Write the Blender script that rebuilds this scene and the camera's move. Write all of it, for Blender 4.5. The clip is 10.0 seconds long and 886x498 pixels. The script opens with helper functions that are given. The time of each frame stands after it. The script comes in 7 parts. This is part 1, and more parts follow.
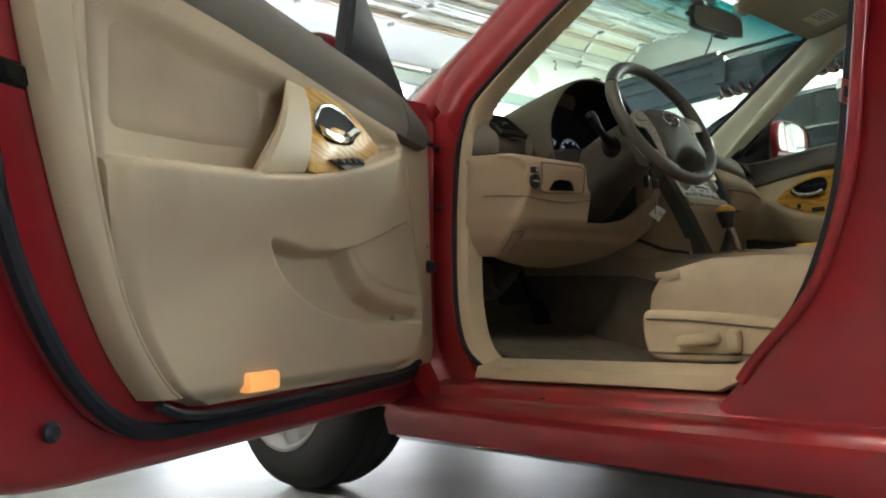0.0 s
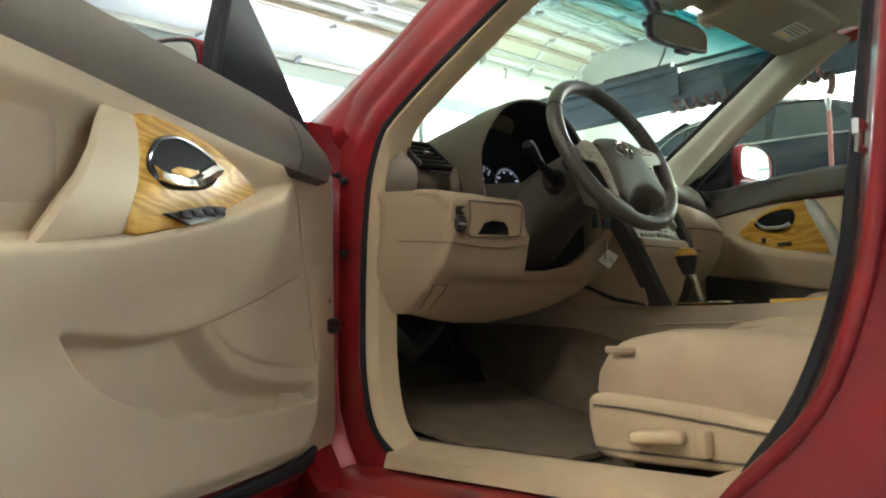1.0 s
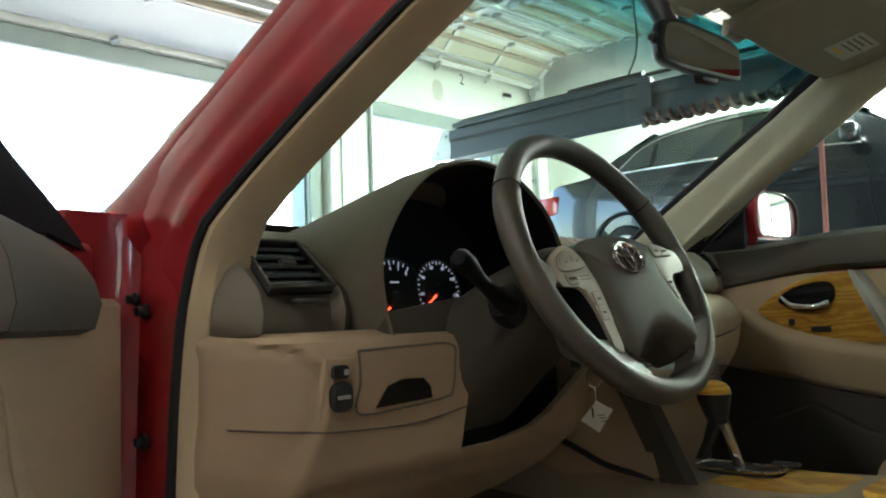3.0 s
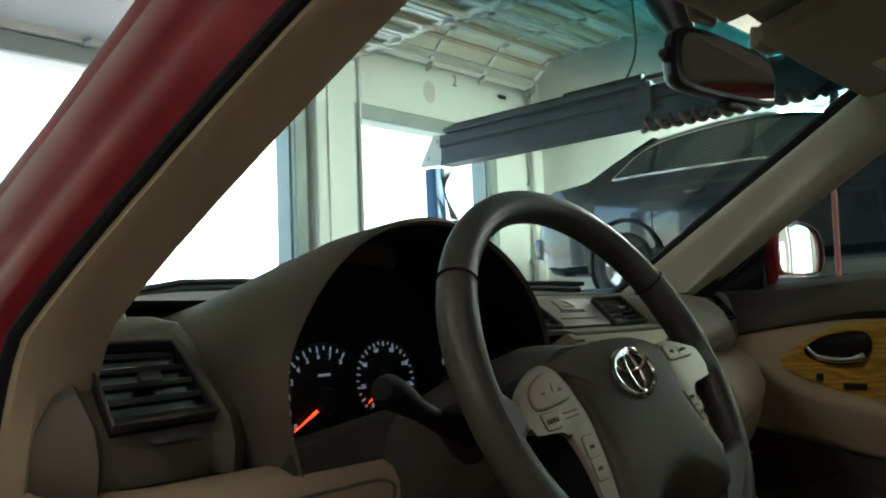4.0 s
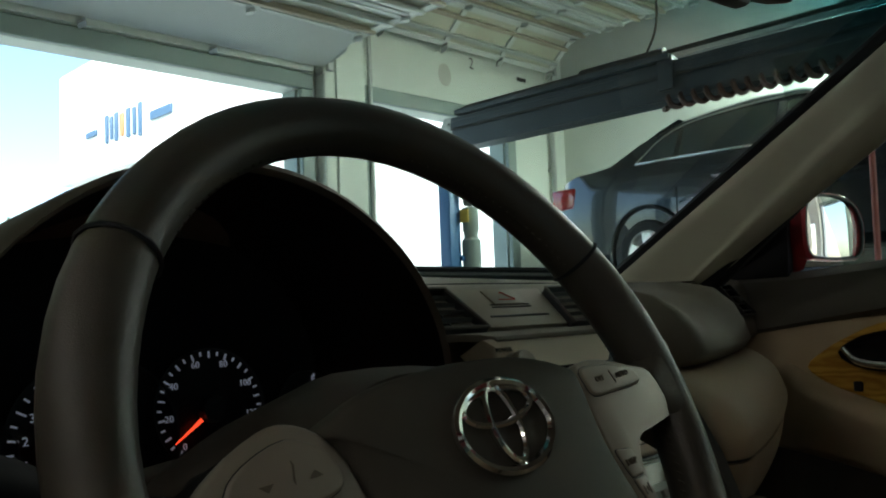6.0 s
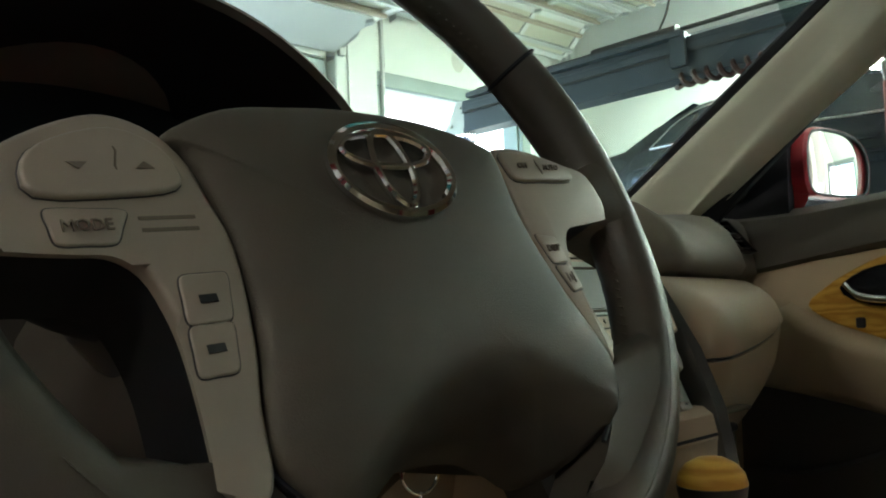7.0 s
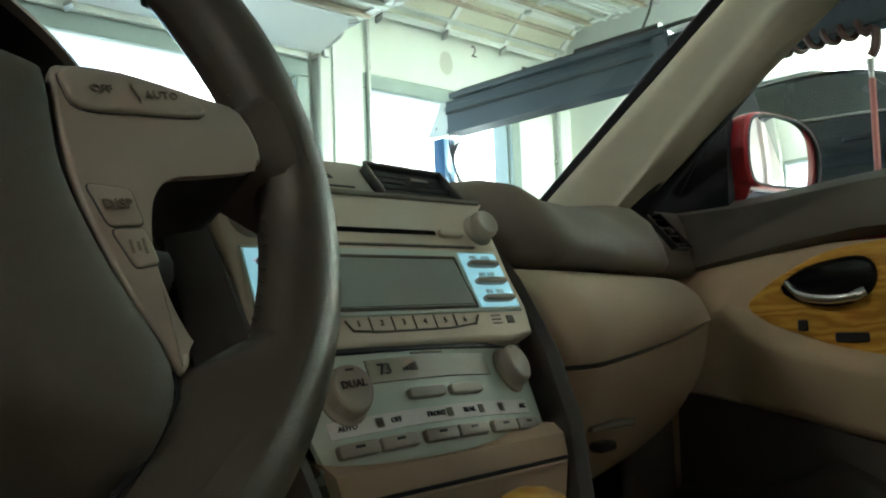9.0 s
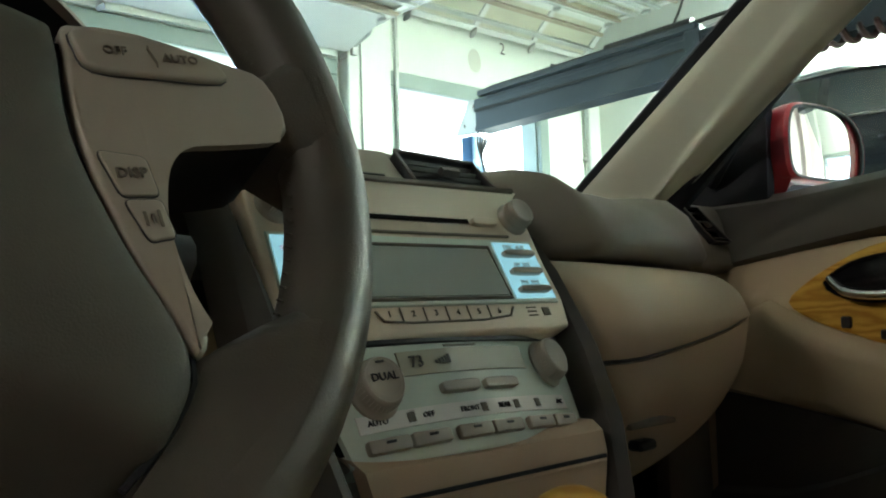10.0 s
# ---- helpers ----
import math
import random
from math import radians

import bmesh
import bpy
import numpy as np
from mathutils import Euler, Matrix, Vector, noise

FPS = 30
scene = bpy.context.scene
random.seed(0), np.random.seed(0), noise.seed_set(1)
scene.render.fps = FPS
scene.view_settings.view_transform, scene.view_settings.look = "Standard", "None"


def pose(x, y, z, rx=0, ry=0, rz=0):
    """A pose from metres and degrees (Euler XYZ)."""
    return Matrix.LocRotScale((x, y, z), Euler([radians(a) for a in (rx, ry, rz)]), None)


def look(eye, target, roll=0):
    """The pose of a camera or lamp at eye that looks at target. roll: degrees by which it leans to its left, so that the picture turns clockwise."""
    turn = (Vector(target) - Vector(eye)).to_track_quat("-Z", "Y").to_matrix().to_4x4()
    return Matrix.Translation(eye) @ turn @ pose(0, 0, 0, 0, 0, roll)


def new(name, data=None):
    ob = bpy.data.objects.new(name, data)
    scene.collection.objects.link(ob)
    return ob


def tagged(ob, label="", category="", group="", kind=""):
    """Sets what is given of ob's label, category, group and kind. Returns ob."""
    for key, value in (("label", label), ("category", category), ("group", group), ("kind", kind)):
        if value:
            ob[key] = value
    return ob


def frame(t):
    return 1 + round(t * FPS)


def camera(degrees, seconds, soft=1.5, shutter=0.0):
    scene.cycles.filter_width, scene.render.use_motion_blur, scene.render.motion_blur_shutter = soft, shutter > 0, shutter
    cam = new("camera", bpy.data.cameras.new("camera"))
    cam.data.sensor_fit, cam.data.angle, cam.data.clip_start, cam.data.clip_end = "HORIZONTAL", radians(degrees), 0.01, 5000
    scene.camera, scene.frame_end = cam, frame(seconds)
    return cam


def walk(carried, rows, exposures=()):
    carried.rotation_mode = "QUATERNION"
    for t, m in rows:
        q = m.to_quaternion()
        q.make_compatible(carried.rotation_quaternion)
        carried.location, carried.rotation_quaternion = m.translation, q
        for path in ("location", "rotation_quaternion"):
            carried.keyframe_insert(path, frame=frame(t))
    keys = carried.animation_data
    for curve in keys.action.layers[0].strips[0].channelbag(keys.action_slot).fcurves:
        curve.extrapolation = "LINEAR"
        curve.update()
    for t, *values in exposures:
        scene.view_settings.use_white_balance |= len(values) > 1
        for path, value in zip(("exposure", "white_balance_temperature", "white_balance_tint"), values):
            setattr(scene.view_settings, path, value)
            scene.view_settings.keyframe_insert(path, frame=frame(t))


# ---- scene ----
cam = camera(55.1, 10.0, soft=2.0)
# stops by which the clip's camera opens and closes on its way
EXPOSURES = [(0, 3.7), (0.5, 3.85), (1, 4.05), (1.5, 4.1), (2.5, 3.85), (3, 3.45), (4.5, 1.8), (5, 1.25), (6.5, 2.2), (7, 3.2), (7.5, 4.2), (8, 4.1), (8.5, 3.6), (9.2, 3.2), (10, 3.38)]
PATH = [
    (0, (-2.043, -1.124, 0.445), (-1.390, -0.371, 0.523), -1.63),
    (0.5, (-1.894, -1.017, 0.495), (-1.220, -0.282, 0.573), -1.42),
    (1, (-1.748, -0.925, 0.570), (-1.055, -0.210, 0.651), -1.40),
    (1.5, (-1.604, -0.798, 0.641), (-0.904, -0.088, 0.723), -1.68),
    (2, (-1.458, -0.692, 0.707), (-0.751, 0.011, 0.788), -1.98),
    (2.5, (-1.326, -0.606, 0.764), (-0.607, 0.084, 0.846), -1.90),
    (3, (-1.196, -0.508, 0.825), (-0.471, 0.176, 0.906), -2.14),
    (4.5, (-0.848, -0.305, 0.955), (-0.121, 0.377, 1.034), -2.22),
    (5, (-0.755, -0.262, 0.956), (-0.042, 0.435, 1.033), -2.25),
    (6.5, (-0.595, -0.243, 0.892), (0.102, 0.471, 0.960), -2.25),
    (7, (-0.564, -0.243, 0.834), (0.122, 0.480, 0.902), -2.27),
    (7.5, (-0.507, -0.255, 0.817), (0.180, 0.469, 0.886), -2.37),
    (8, (-0.454, -0.265, 0.825), (0.235, 0.456, 0.898), -2.28),
    (8.5, (-0.406, -0.265, 0.825), (0.286, 0.453, 0.897), -1.95),
    (9, (-0.378, -0.255, 0.822), (0.306, 0.471, 0.897), -2.29),
    (9.5, (-0.364, -0.241, 0.817), (0.307, 0.497, 0.889), -1.95),
    (10, (-0.365, -0.235, 0.817), (0.295, 0.513, 0.892), -2.10),
]
walk(cam, [(t, look(eye, target, roll)) for t, eye, target, roll in PATH], EXPOSURES)
LIGHT_W = 0.8      # lamps over the driver's side
BAY_W = 52.0       # unseen lamps added over the neighbouring bays to brighten the front wall

# ---------------------------------------------------------------- light
world = bpy.data.worlds.new("sky")
scene.world = world
world.use_nodes = True
wn = world.node_tree
sky = wn.nodes.new("ShaderNodeTexSky")
sky.sky_type, sky.sun_disc = "NISHITA", False
sky.sun_elevation, sky.sun_rotation = radians(49.5), radians(237.5)
wn.links.new(sky.outputs[0], wn.nodes["Background"].inputs[0])
wn.nodes["Background"].inputs[1].default_value = 0.15
sun = new("sun", bpy.data.lights.new("sun", "SUN"))
sun.data.energy, sun.data.angle, sun.data.color = 5.0, radians(0.6), (1.0, 0.96, 0.9)
sun.matrix_world = look((0, 0, 0), (0.55, 0.35, -0.76))

# ---------------------------------------------------------------- materials
def mat(name, color, rough=0.5, metal=0.0, vary=0.12, scale=60.0, bump=0.1, coat=0.0, spec=0.5, fine=900.0, **more):
    """A principled material with variation at two scales and a fine relief."""
    m = bpy.data.materials.new(name)
    m.use_nodes = True
    t = m.node_tree
    b = t.nodes["Principled BSDF"]
    co = t.nodes.new("ShaderNodeTexCoord")
    n1, n2 = t.nodes.new("ShaderNodeTexNoise"), t.nodes.new("ShaderNodeTexNoise")
    n1.inputs["Scale"].default_value, n1.inputs["Detail"].default_value = scale * 0.12, 2
    n2.inputs["Scale"].default_value, n2.inputs["Detail"].default_value = fine, 3
    for n in (n1, n2):
        t.links.new(co.outputs["Object"], n.inputs["Vector"])
    r = t.nodes.new("ShaderNodeMapRange")
    r.inputs["To Min"].default_value, r.inputs["To Max"].default_value = 1 - vary, 1 + vary
    r.inputs["From Min"].default_value, r.inputs["From Max"].default_value = 0.1, 0.9
    t.links.new(n1.outputs[0], r.inputs["Value"])
    mx = t.nodes.new("ShaderNodeVectorMath")
    mx.operation = "MULTIPLY"
    mx.inputs[0].default_value = color
    t.links.new(r.outputs[0], mx.inputs[1])
    t.links.new(mx.outputs[0], b.inputs["Base Color"])
    rr = t.nodes.new("ShaderNodeMapRange")
    rr.inputs["To Min"].default_value, rr.inputs["To Max"].default_value = max(rough - 0.5 * min(vary, 0.16), 0.02), min(rough + 0.5 * min(vary, 0.16), 1)
    t.links.new(n1.outputs[0], rr.inputs["Value"])
    t.links.new(rr.outputs[0], b.inputs["Roughness"])
    if bump:
        bp = t.nodes.new("ShaderNodeBump")
        bp.inputs["Strength"].default_value, bp.inputs["Distance"].default_value = bump, 0.0006
        t.links.new(n2.outputs[0], bp.inputs["Height"])
        t.links.new(bp.outputs[0], b.inputs["Normal"])
    b.inputs["Metallic"].default_value = metal
    b.inputs["Coat Weight"].default_value, b.inputs["Coat Roughness"].default_value = coat, 0.05
    b.inputs["Specular IOR Level"].default_value = spec
    for key, value in more.items():
        b.inputs[key.replace("_", " ").title()].default_value = value
    return m


def glow(name, color, strength):
    m = bpy.data.materials.new(name)
    m.use_nodes = True
    b = m.node_tree.nodes["Principled BSDF"]
    b.inputs["Base Color"].default_value = (*color, 1)
    b.inputs["Emission Color"].default_value = (*color, 1)
    b.inputs["Emission Strength"].default_value = strength
    return m


def clear(name, tint=(1, 1, 1), rough=0.0):
    m = bpy.data.materials.new(name)
    m.use_nodes = True
    t = m.node_tree
    t.nodes.remove(t.nodes["Principled BSDF"])
    tr, gl, mix = t.nodes.new("ShaderNodeBsdfTransparent"), t.nodes.new("ShaderNodeBsdfGlossy"), t.nodes.new("ShaderNodeMixShader")
    lw, fr, mu = t.nodes.new("ShaderNodeLayerWeight"), t.nodes.new("ShaderNodeMath"), t.nodes.new("ShaderNodeMath")
    fr.operation, mu.operation = "POWER", "MULTIPLY_ADD"
    t.links.new(lw.outputs["Facing"], fr.inputs[0])
    fr.inputs[1].default_value, mu.inputs[1].default_value, mu.inputs[2].default_value = 4.0, 0.35, 0.015
    t.links.new(fr.outputs[0], mu.inputs[0])
    tr.inputs[0].default_value = (*tint, 1)
    gl.inputs["Roughness"].default_value = rough
    t.links.new(mu.outputs[0], mix.inputs[0])
    t.links.new(tr.outputs[0], mix.inputs[1])
    t.links.new(gl.outputs[0], mix.inputs[2])
    t.links.new(mix.outputs[0], t.nodes["Material Output"].inputs[0])
    return m


def wood(name):
    m = mat(name, (0.5, 0.22, 0.04), 0.40, bump=0, coat=0.06, spec=0.10, vary=0.2)
    t = m.node_tree
    b = t.nodes["Principled BSDF"]
    wv, co, mp = t.nodes.new("ShaderNodeTexWave"), t.nodes.new("ShaderNodeTexCoord"), t.nodes.new("ShaderNodeMapping")
    mp.inputs["Scale"].default_value, mp.inputs["Rotation"].default_value = (14, 14, 60), (0.5, 0.7, 0.2)
    wv.inputs["Scale"].default_value, wv.inputs["Distortion"].default_value, wv.inputs["Detail"].default_value = 0.5, 16, 5
    rp = t.nodes.new("ShaderNodeValToRGB")
    rp.color_ramp.elements[0].color, rp.color_ramp.elements[1].color = (0.46, 0.225, 0.034, 1), (0.65, 0.37, 0.070, 1)
    t.links.new(co.outputs["Object"], mp.inputs[0])
    t.links.new(mp.outputs[0], wv.inputs["Vector"])
    t.links.new(wv.outputs[0], rp.inputs[0])
    t.links.new(rp.outputs[0], b.inputs["Base Color"])
    return m


RED = mat("red_metallic_paint", (0.31, 0.014, 0.019), 0.28, 0.25, 0.0, 40, 0.0, coat=1.0, fine=2500)
RED.node_tree.nodes["Principled BSDF"].inputs["Coat Roughness"].default_value = 0.08
BEIGE = mat("beige_grained_plastic", (0.52, 0.405, 0.262), 0.6, vary=0.05, scale=30, bump=0.35, fine=1400, spec=0.35)
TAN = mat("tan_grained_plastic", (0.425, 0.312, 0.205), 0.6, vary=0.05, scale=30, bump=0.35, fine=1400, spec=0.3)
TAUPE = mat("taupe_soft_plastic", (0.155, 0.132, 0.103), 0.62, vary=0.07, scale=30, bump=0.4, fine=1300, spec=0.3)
GREYGREEN = mat("grey_soft_plastic", (0.11, 0.10, 0.08), 0.6, vary=0.07, scale=30, bump=0.4, fine=1300)
LEATHER = mat("grey_brown_leather", (0.074, 0.066, 0.052), 0.38, vary=0.16, scale=90, bump=0.3, fine=1600, spec=0.35)
PAD = mat("grey_brown_pad_plastic", (0.080, 0.072, 0.056), 0.6, vary=0.06, scale=30, bump=0.35, fine=1500, spec=0.25)
SILVER = mat("warm_silver_plastic", (0.33, 0.29, 0.235), 0.42, 0.15, 0.05, 40, 0.05)
SATIN = mat("satin_silver", (0.62, 0.60, 0.55), 0.35, 0.5, 0.05, 40, 0.05)
STACKC = mat("champagne_plastic", (0.62, 0.51, 0.375), 0.42, 0.1, 0.05, 40, 0.1)
PALE = mat("pale_green_grey_plastic", (0.54, 0.60, 0.50), 0.35, 0.0, 0.05, 40, 0.05)
FABRIC = mat("beige_seat_fabric", (0.46, 0.355, 0.245), 0.9, vary=0.10, scale=120, bump=0.9, fine=700, spec=0.2)
DOORCLOTH = mat("tan_door_cloth", (0.45, 0.345, 0.23), 0.9, vary=0.08, scale=120, bump=0.9, fine=700, spec=0.2)
MATTEBLACK = mat("matte_black", (0.010, 0.011, 0.013), 0.75, vary=0.1, bump=0.1, spec=0.2)
CARPET = mat("brown_grey_carpet", (0.165, 0.135, 0.098), 0.95, vary=0.25, scale=150, bump=1.0, fine=500, spec=0.1)
BLACK = mat("black_plastic", (0.018, 0.018, 0.02), 0.45, vary=0.2, scale=60, bump=0.2)
GLOSSBLACK = mat("gloss_black", (0.008, 0.008, 0.01), 0.15, vary=0.1, bump=0)
SEAL = mat("black_rubber_seal", (0.018, 0.019, 0.022), 0.7, vary=0.2, bump=0.3, spec=0.25)
CHROME = mat("chrome", (0.75, 0.74, 0.72), 0.08, 1.0, 0.03, 60, 0.0)
STEEL = mat("brushed_steel", (0.45, 0.44, 0.42), 0.35, 1.0, 0.15, 80, 0.2)
WOOD = wood("amber_wood_trim")
TYRE = mat("tyre_rubber", (0.022, 0.022, 0.023), 0.75, vary=0.3, scale=80, bump=0.5, fine=400)
ALLOY = mat("alloy", (0.62, 0.62, 0.62), 0.3, 0.9, 0.08, 60, 0.05)
MIRROR = mat("mirror_glass", (0.85, 0.87, 0.86), 0.01, 1.0, 0.0, 60, 0.0)
TAG = mat("white_paper_tag", (0.75, 0.72, 0.66), 0.7, vary=0.05)
HEADLINER = mat("grey_beige_headliner", (0.36, 0.32, 0.25), 0.95, vary=0.06, bump=0.6, fine=600)
WALL = mat("white_painted_wall", (0.74, 0.76, 0.70), 0.7, vary=0.06, scale=8, bump=0.3, fine=60)
# grey picked for the unseen left and rear walls to cut bounce light
GREYWALL = mat("unseen_grey_wall", (0.30, 0.295, 0.28), 0.85, vary=0.15, scale=10, bump=0.4, fine=60)
CEIL = mat("white_ceiling", (0.78, 0.78, 0.76), 0.8, vary=0.05, scale=8, bump=0.2, fine=60)
DOORPANEL = mat("white_steel_door", (0.72, 0.72, 0.69), 0.45, vary=0.08, scale=14, bump=0.1, fine=100)
DOORCREAM = mat("cream_door_skin", (0.60, 0.58, 0.46), 0.5, vary=0.16, scale=18, bump=0.1, fine=100)
FRAMEGREY = mat("grey_green_painted_steel", (0.26, 0.31, 0.29), 0.5, vary=0.15, scale=20, bump=0.2, fine=120)
GALV = mat("galvanised_steel", (0.52, 0.53, 0.51), 0.45, 0.3, 0.2, 40, 0.2, fine=150)
RUSTY = mat("brown_strut_steel", (0.42, 0.35, 0.27), 0.5, 0.2, 0.3, 40, 0.2, fine=150)
CONCRETE = mat("grey_concrete_floor", (0.29, 0.285, 0.27), 0.42, vary=0.42, scale=26, bump=0.25, fine=90, spec=0.35)
ASPHALT = mat("pale_concrete_yard", (0.42, 0.42, 0.40), 0.9, vary=0.2, scale=6, bump=0.8, fine=80)
BEAM = mat("dark_blue_grey_steel", (0.045, 0.06, 0.075), 0.45, 0.2, 0.3, 20, 0.2, fine=120)
BLUE = mat("blue_painted_steel", (0.03, 0.12, 0.28), 0.4, 0.1, 0.2, 20, 0.2, fine=120)
NAVY = mat("dark_navy_car_paint", (0.022, 0.028, 0.038), 0.25, 0.4, 0.1, 20, 0.02, coat=1.0)
DARKGLASS = mat("dark_car_glass", (0.040, 0.052, 0.054), 0.05, vary=0.05, bump=0, spec=0.8)
TAILRED = mat("red_tail_lens", (0.5, 0.02, 0.02), 0.15, vary=0.05, bump=0, coat=1.0)
HOSE = mat("dark_red_hose", (0.06, 0.024, 0.018), 0.45, vary=0.2, bump=0.1)
REDPIPE = mat("faded_red_pipe", (0.40, 0.12, 0.10), 0.5, vary=0.2, bump=0.1)
CABLE = mat("black_cable", (0.03, 0.03, 0.03), 0.6, vary=0.1, bump=0)
RENDERW = mat("white_cladding", (0.80, 0.80, 0.79), 0.6, vary=0.03, scale=4, bump=0.1, fine=40)
# window frame and shop glass colours lightened to hold the outdoor haze
TEALFRAME = mat("grey_green_window_frame", (0.50, 0.58, 0.56), 0.5, 0.1, 0.1, 10, 0.1, fine=60)
SHOPGLASS = mat("haze_paled_shop_glass", (0.62, 0.66, 0.66), 0.25, vary=0.06, scale=3, bump=0, spec=0.8)
SIGNBLUE = mat("blue_sign_paint", (0.06, 0.11, 0.20), 0.5, vary=0.1, bump=0)
SIGNORANGE = mat("orange_sign_paint", (0.45, 0.20, 0.10), 0.5, vary=0.1, bump=0)
BARK = mat("bark", (0.10, 0.08, 0.06), 0.9, vary=0.3, bump=0.8, fine=60)
LEAF = mat("green_leaves", (0.06, 0.115, 0.03), 0.6, vary=0.5, scale=6, bump=0, fine=60)
LIGHTGREY = mat("light_grey_card", (0.55, 0.53, 0.48), 0.6, vary=0.06, bump=0.1)
YELLOW = mat("yellow_label", (0.75, 0.5, 0.08), 0.5, vary=0.05, bump=0)
TINTED = clear("tinted_rear_glass", (0.60, 0.65, 0.62))
SIDEGLASS = clear("side_window_glass", (0.74, 0.80, 0.78))
BLUELCD = glow("lit_blue_radio_panel", (0.30, 0.62, 0.72), 0.075)
LCD = mat("grey_green_display", (0.36, 0.385, 0.335), 0.25, vary=0.06, scale=120, bump=0, coat=0.5)
# grey climate display; its beige tone carries a warm reflection
LCDGLARE = mat("warm_reflection_display", (0.44, 0.42, 0.32), 0.16, vary=0.04, scale=120, bump=0, coat=0.8)
AMBER = glow("lit_courtesy_lamp", (1.0, 0.42, 0.12), 0.05)
NEEDLE = glow("lit_red_needle", (1.0, 0.07, 0.025), 0.45)
DIGIT = glow("lit_white_digits", (0.75, 0.82, 1.0), 0.03)
TUBE = glow("lit_fluorescent_tube", (1.0, 0.95, 0.86), 12.0)

# windshield: clear, with a teal shade band towards the top
WINDSHIELD = clear("windshield_glass", (0.90, 0.97, 0.95))
t_ = WINDSHIELD.node_tree
co_, sp_, rp_ = t_.nodes.new("ShaderNodeTexCoord"), t_.nodes.new("ShaderNodeSeparateXYZ"), t_.nodes.new("ShaderNodeValToRGB")
mr_ = t_.nodes.new("ShaderNodeMapRange")
mr_.inputs["From Min"].default_value, mr_.inputs["From Max"].default_value = 1.238, 1.305
t_.links.new(co_.outputs["Object"], sp_.inputs[0])
t_.links.new(sp_.outputs[2], mr_.inputs["Value"])
rp_.color_ramp.elements[0].color, rp_.color_ramp.elements[1].color = (0.88, 0.97, 0.94, 1), (0.06, 0.38, 0.42, 1)
t_.links.new(mr_.outputs[0], rp_.inputs[0])
for n_ in t_.nodes:
    if n_.type == "BSDF_TRANSPARENT":
        t_.links.new(rp_.outputs[0], n_.inputs[0])

# ---------------------------------------------------------------- mesh tools
def ident(a, b, c):
    return Vector((a, b, c))


def shape():
    return bmesh.new()


def box(bm, a0, a1, b0, b1, c0, c1, r=0.0, seg=2, at=ident):
    """A box between two corners in the frame at(), its edges rounded by r."""
    g = bmesh.ops.create_cube(bm, size=1)["verts"]
    for v in g:
        v.co = Vector((a0 + (a1 - a0) * (v.co.x + 0.5), b0 + (b1 - b0) * (v.co.y + 0.5), c0 + (c1 - c0) * (v.co.z + 0.5)))
    vs = set(g)
    if r:
        es = [e for e in bm.edges if e.verts[0] in vs]
        r = min(r, 0.49 * min(abs(a1 - a0), abs(b1 - b0), abs(c1 - c0)))
        out = bmesh.ops.bevel(bm, geom=es, offset=r, segments=seg, affect="EDGES", profile=0.5)
        vs = {v for v in out["verts"]} | {v for v in g if v.is_valid}
    for v in vs:
        v.co = at(*v.co)
    return bm


def rings(bm, loops, closed=True, cap=True):
    """A skin over loops of equally many points."""
    vs = [[bm.verts.new(p) for p in lp] for lp in loops]
    n = len(loops[0])
    for a, b in zip(vs, vs[1:]):
        for i in range(n if closed else n - 1):
            j = (i + 1) % n
            bm.faces.new((a[i], a[j], b[j], b[i]))
    if cap and closed:
        bm.faces.new(list(reversed(vs[0])))
        bm.faces.new(vs[-1])
    return bm


def smooth_poly(pts, n=4, closed=True):
    """A Catmull-Rom curve through points of any dimension."""
    p = [Vector(q) for q in pts]
    out, m = [], len(p)
    for i in range(m if closed else m - 1):
        if closed:
            a, b, c, d = p[i - 1], p[i], p[(i + 1) % m], p[(i + 2) % m]
        else:
            a, b, c, d = p[max(i - 1, 0)], p[i], p[i + 1], p[min(i + 2, m - 1)]
        for k in range(n):
            t = k / n
            out.append(0.5 * ((2 * b) + (c - a) * t + (2 * a - 5 * b + 4 * c - d) * t * t + (3 * b - a - 3 * c + d) * t ** 3))
    if not closed:
        out.append(p[-1])
    return out


def prism(bm, poly, c0, c1, at=ident, r=0.0, inset=None):
    """A flat outline (a, b), thickened from c0 to c1; the c1 side has a softened edge of size r."""
    P = [Vector(q) for q in poly]
    mid = sum(P, Vector((0, 0))) / len(P)
    loops = [[at(q.x, q.y, c0) for q in P]]
    if r:
        s = 1 if c1 > c0 else -1
        for k in (0, 0.3, 0.7, 1):
            ang = k * math.pi / 2
            off, h = r * (1 - math.cos(ang)), c1 - s * r * (1 - math.sin(ang))
            lp = []
            m = len(P)
            for i, q in enumerate(P):
                tn = (P[(i + 1) % m] - P[i - 1])
                nn = Vector((tn.y, -tn.x))
                if nn.length > 1e-9:
                    nn.normalize()
                if nn.dot(q - mid) < 0:
                    nn = -nn
                lp.append(at(*(q - nn * off), h))
            loops.append(lp)
    else:
        loops.append([at(q.x, q.y, c1) for q in P])
    rings(bm, loops)
    bmesh.ops.recalc_face_normals(bm, faces=bm.faces)
    return bm


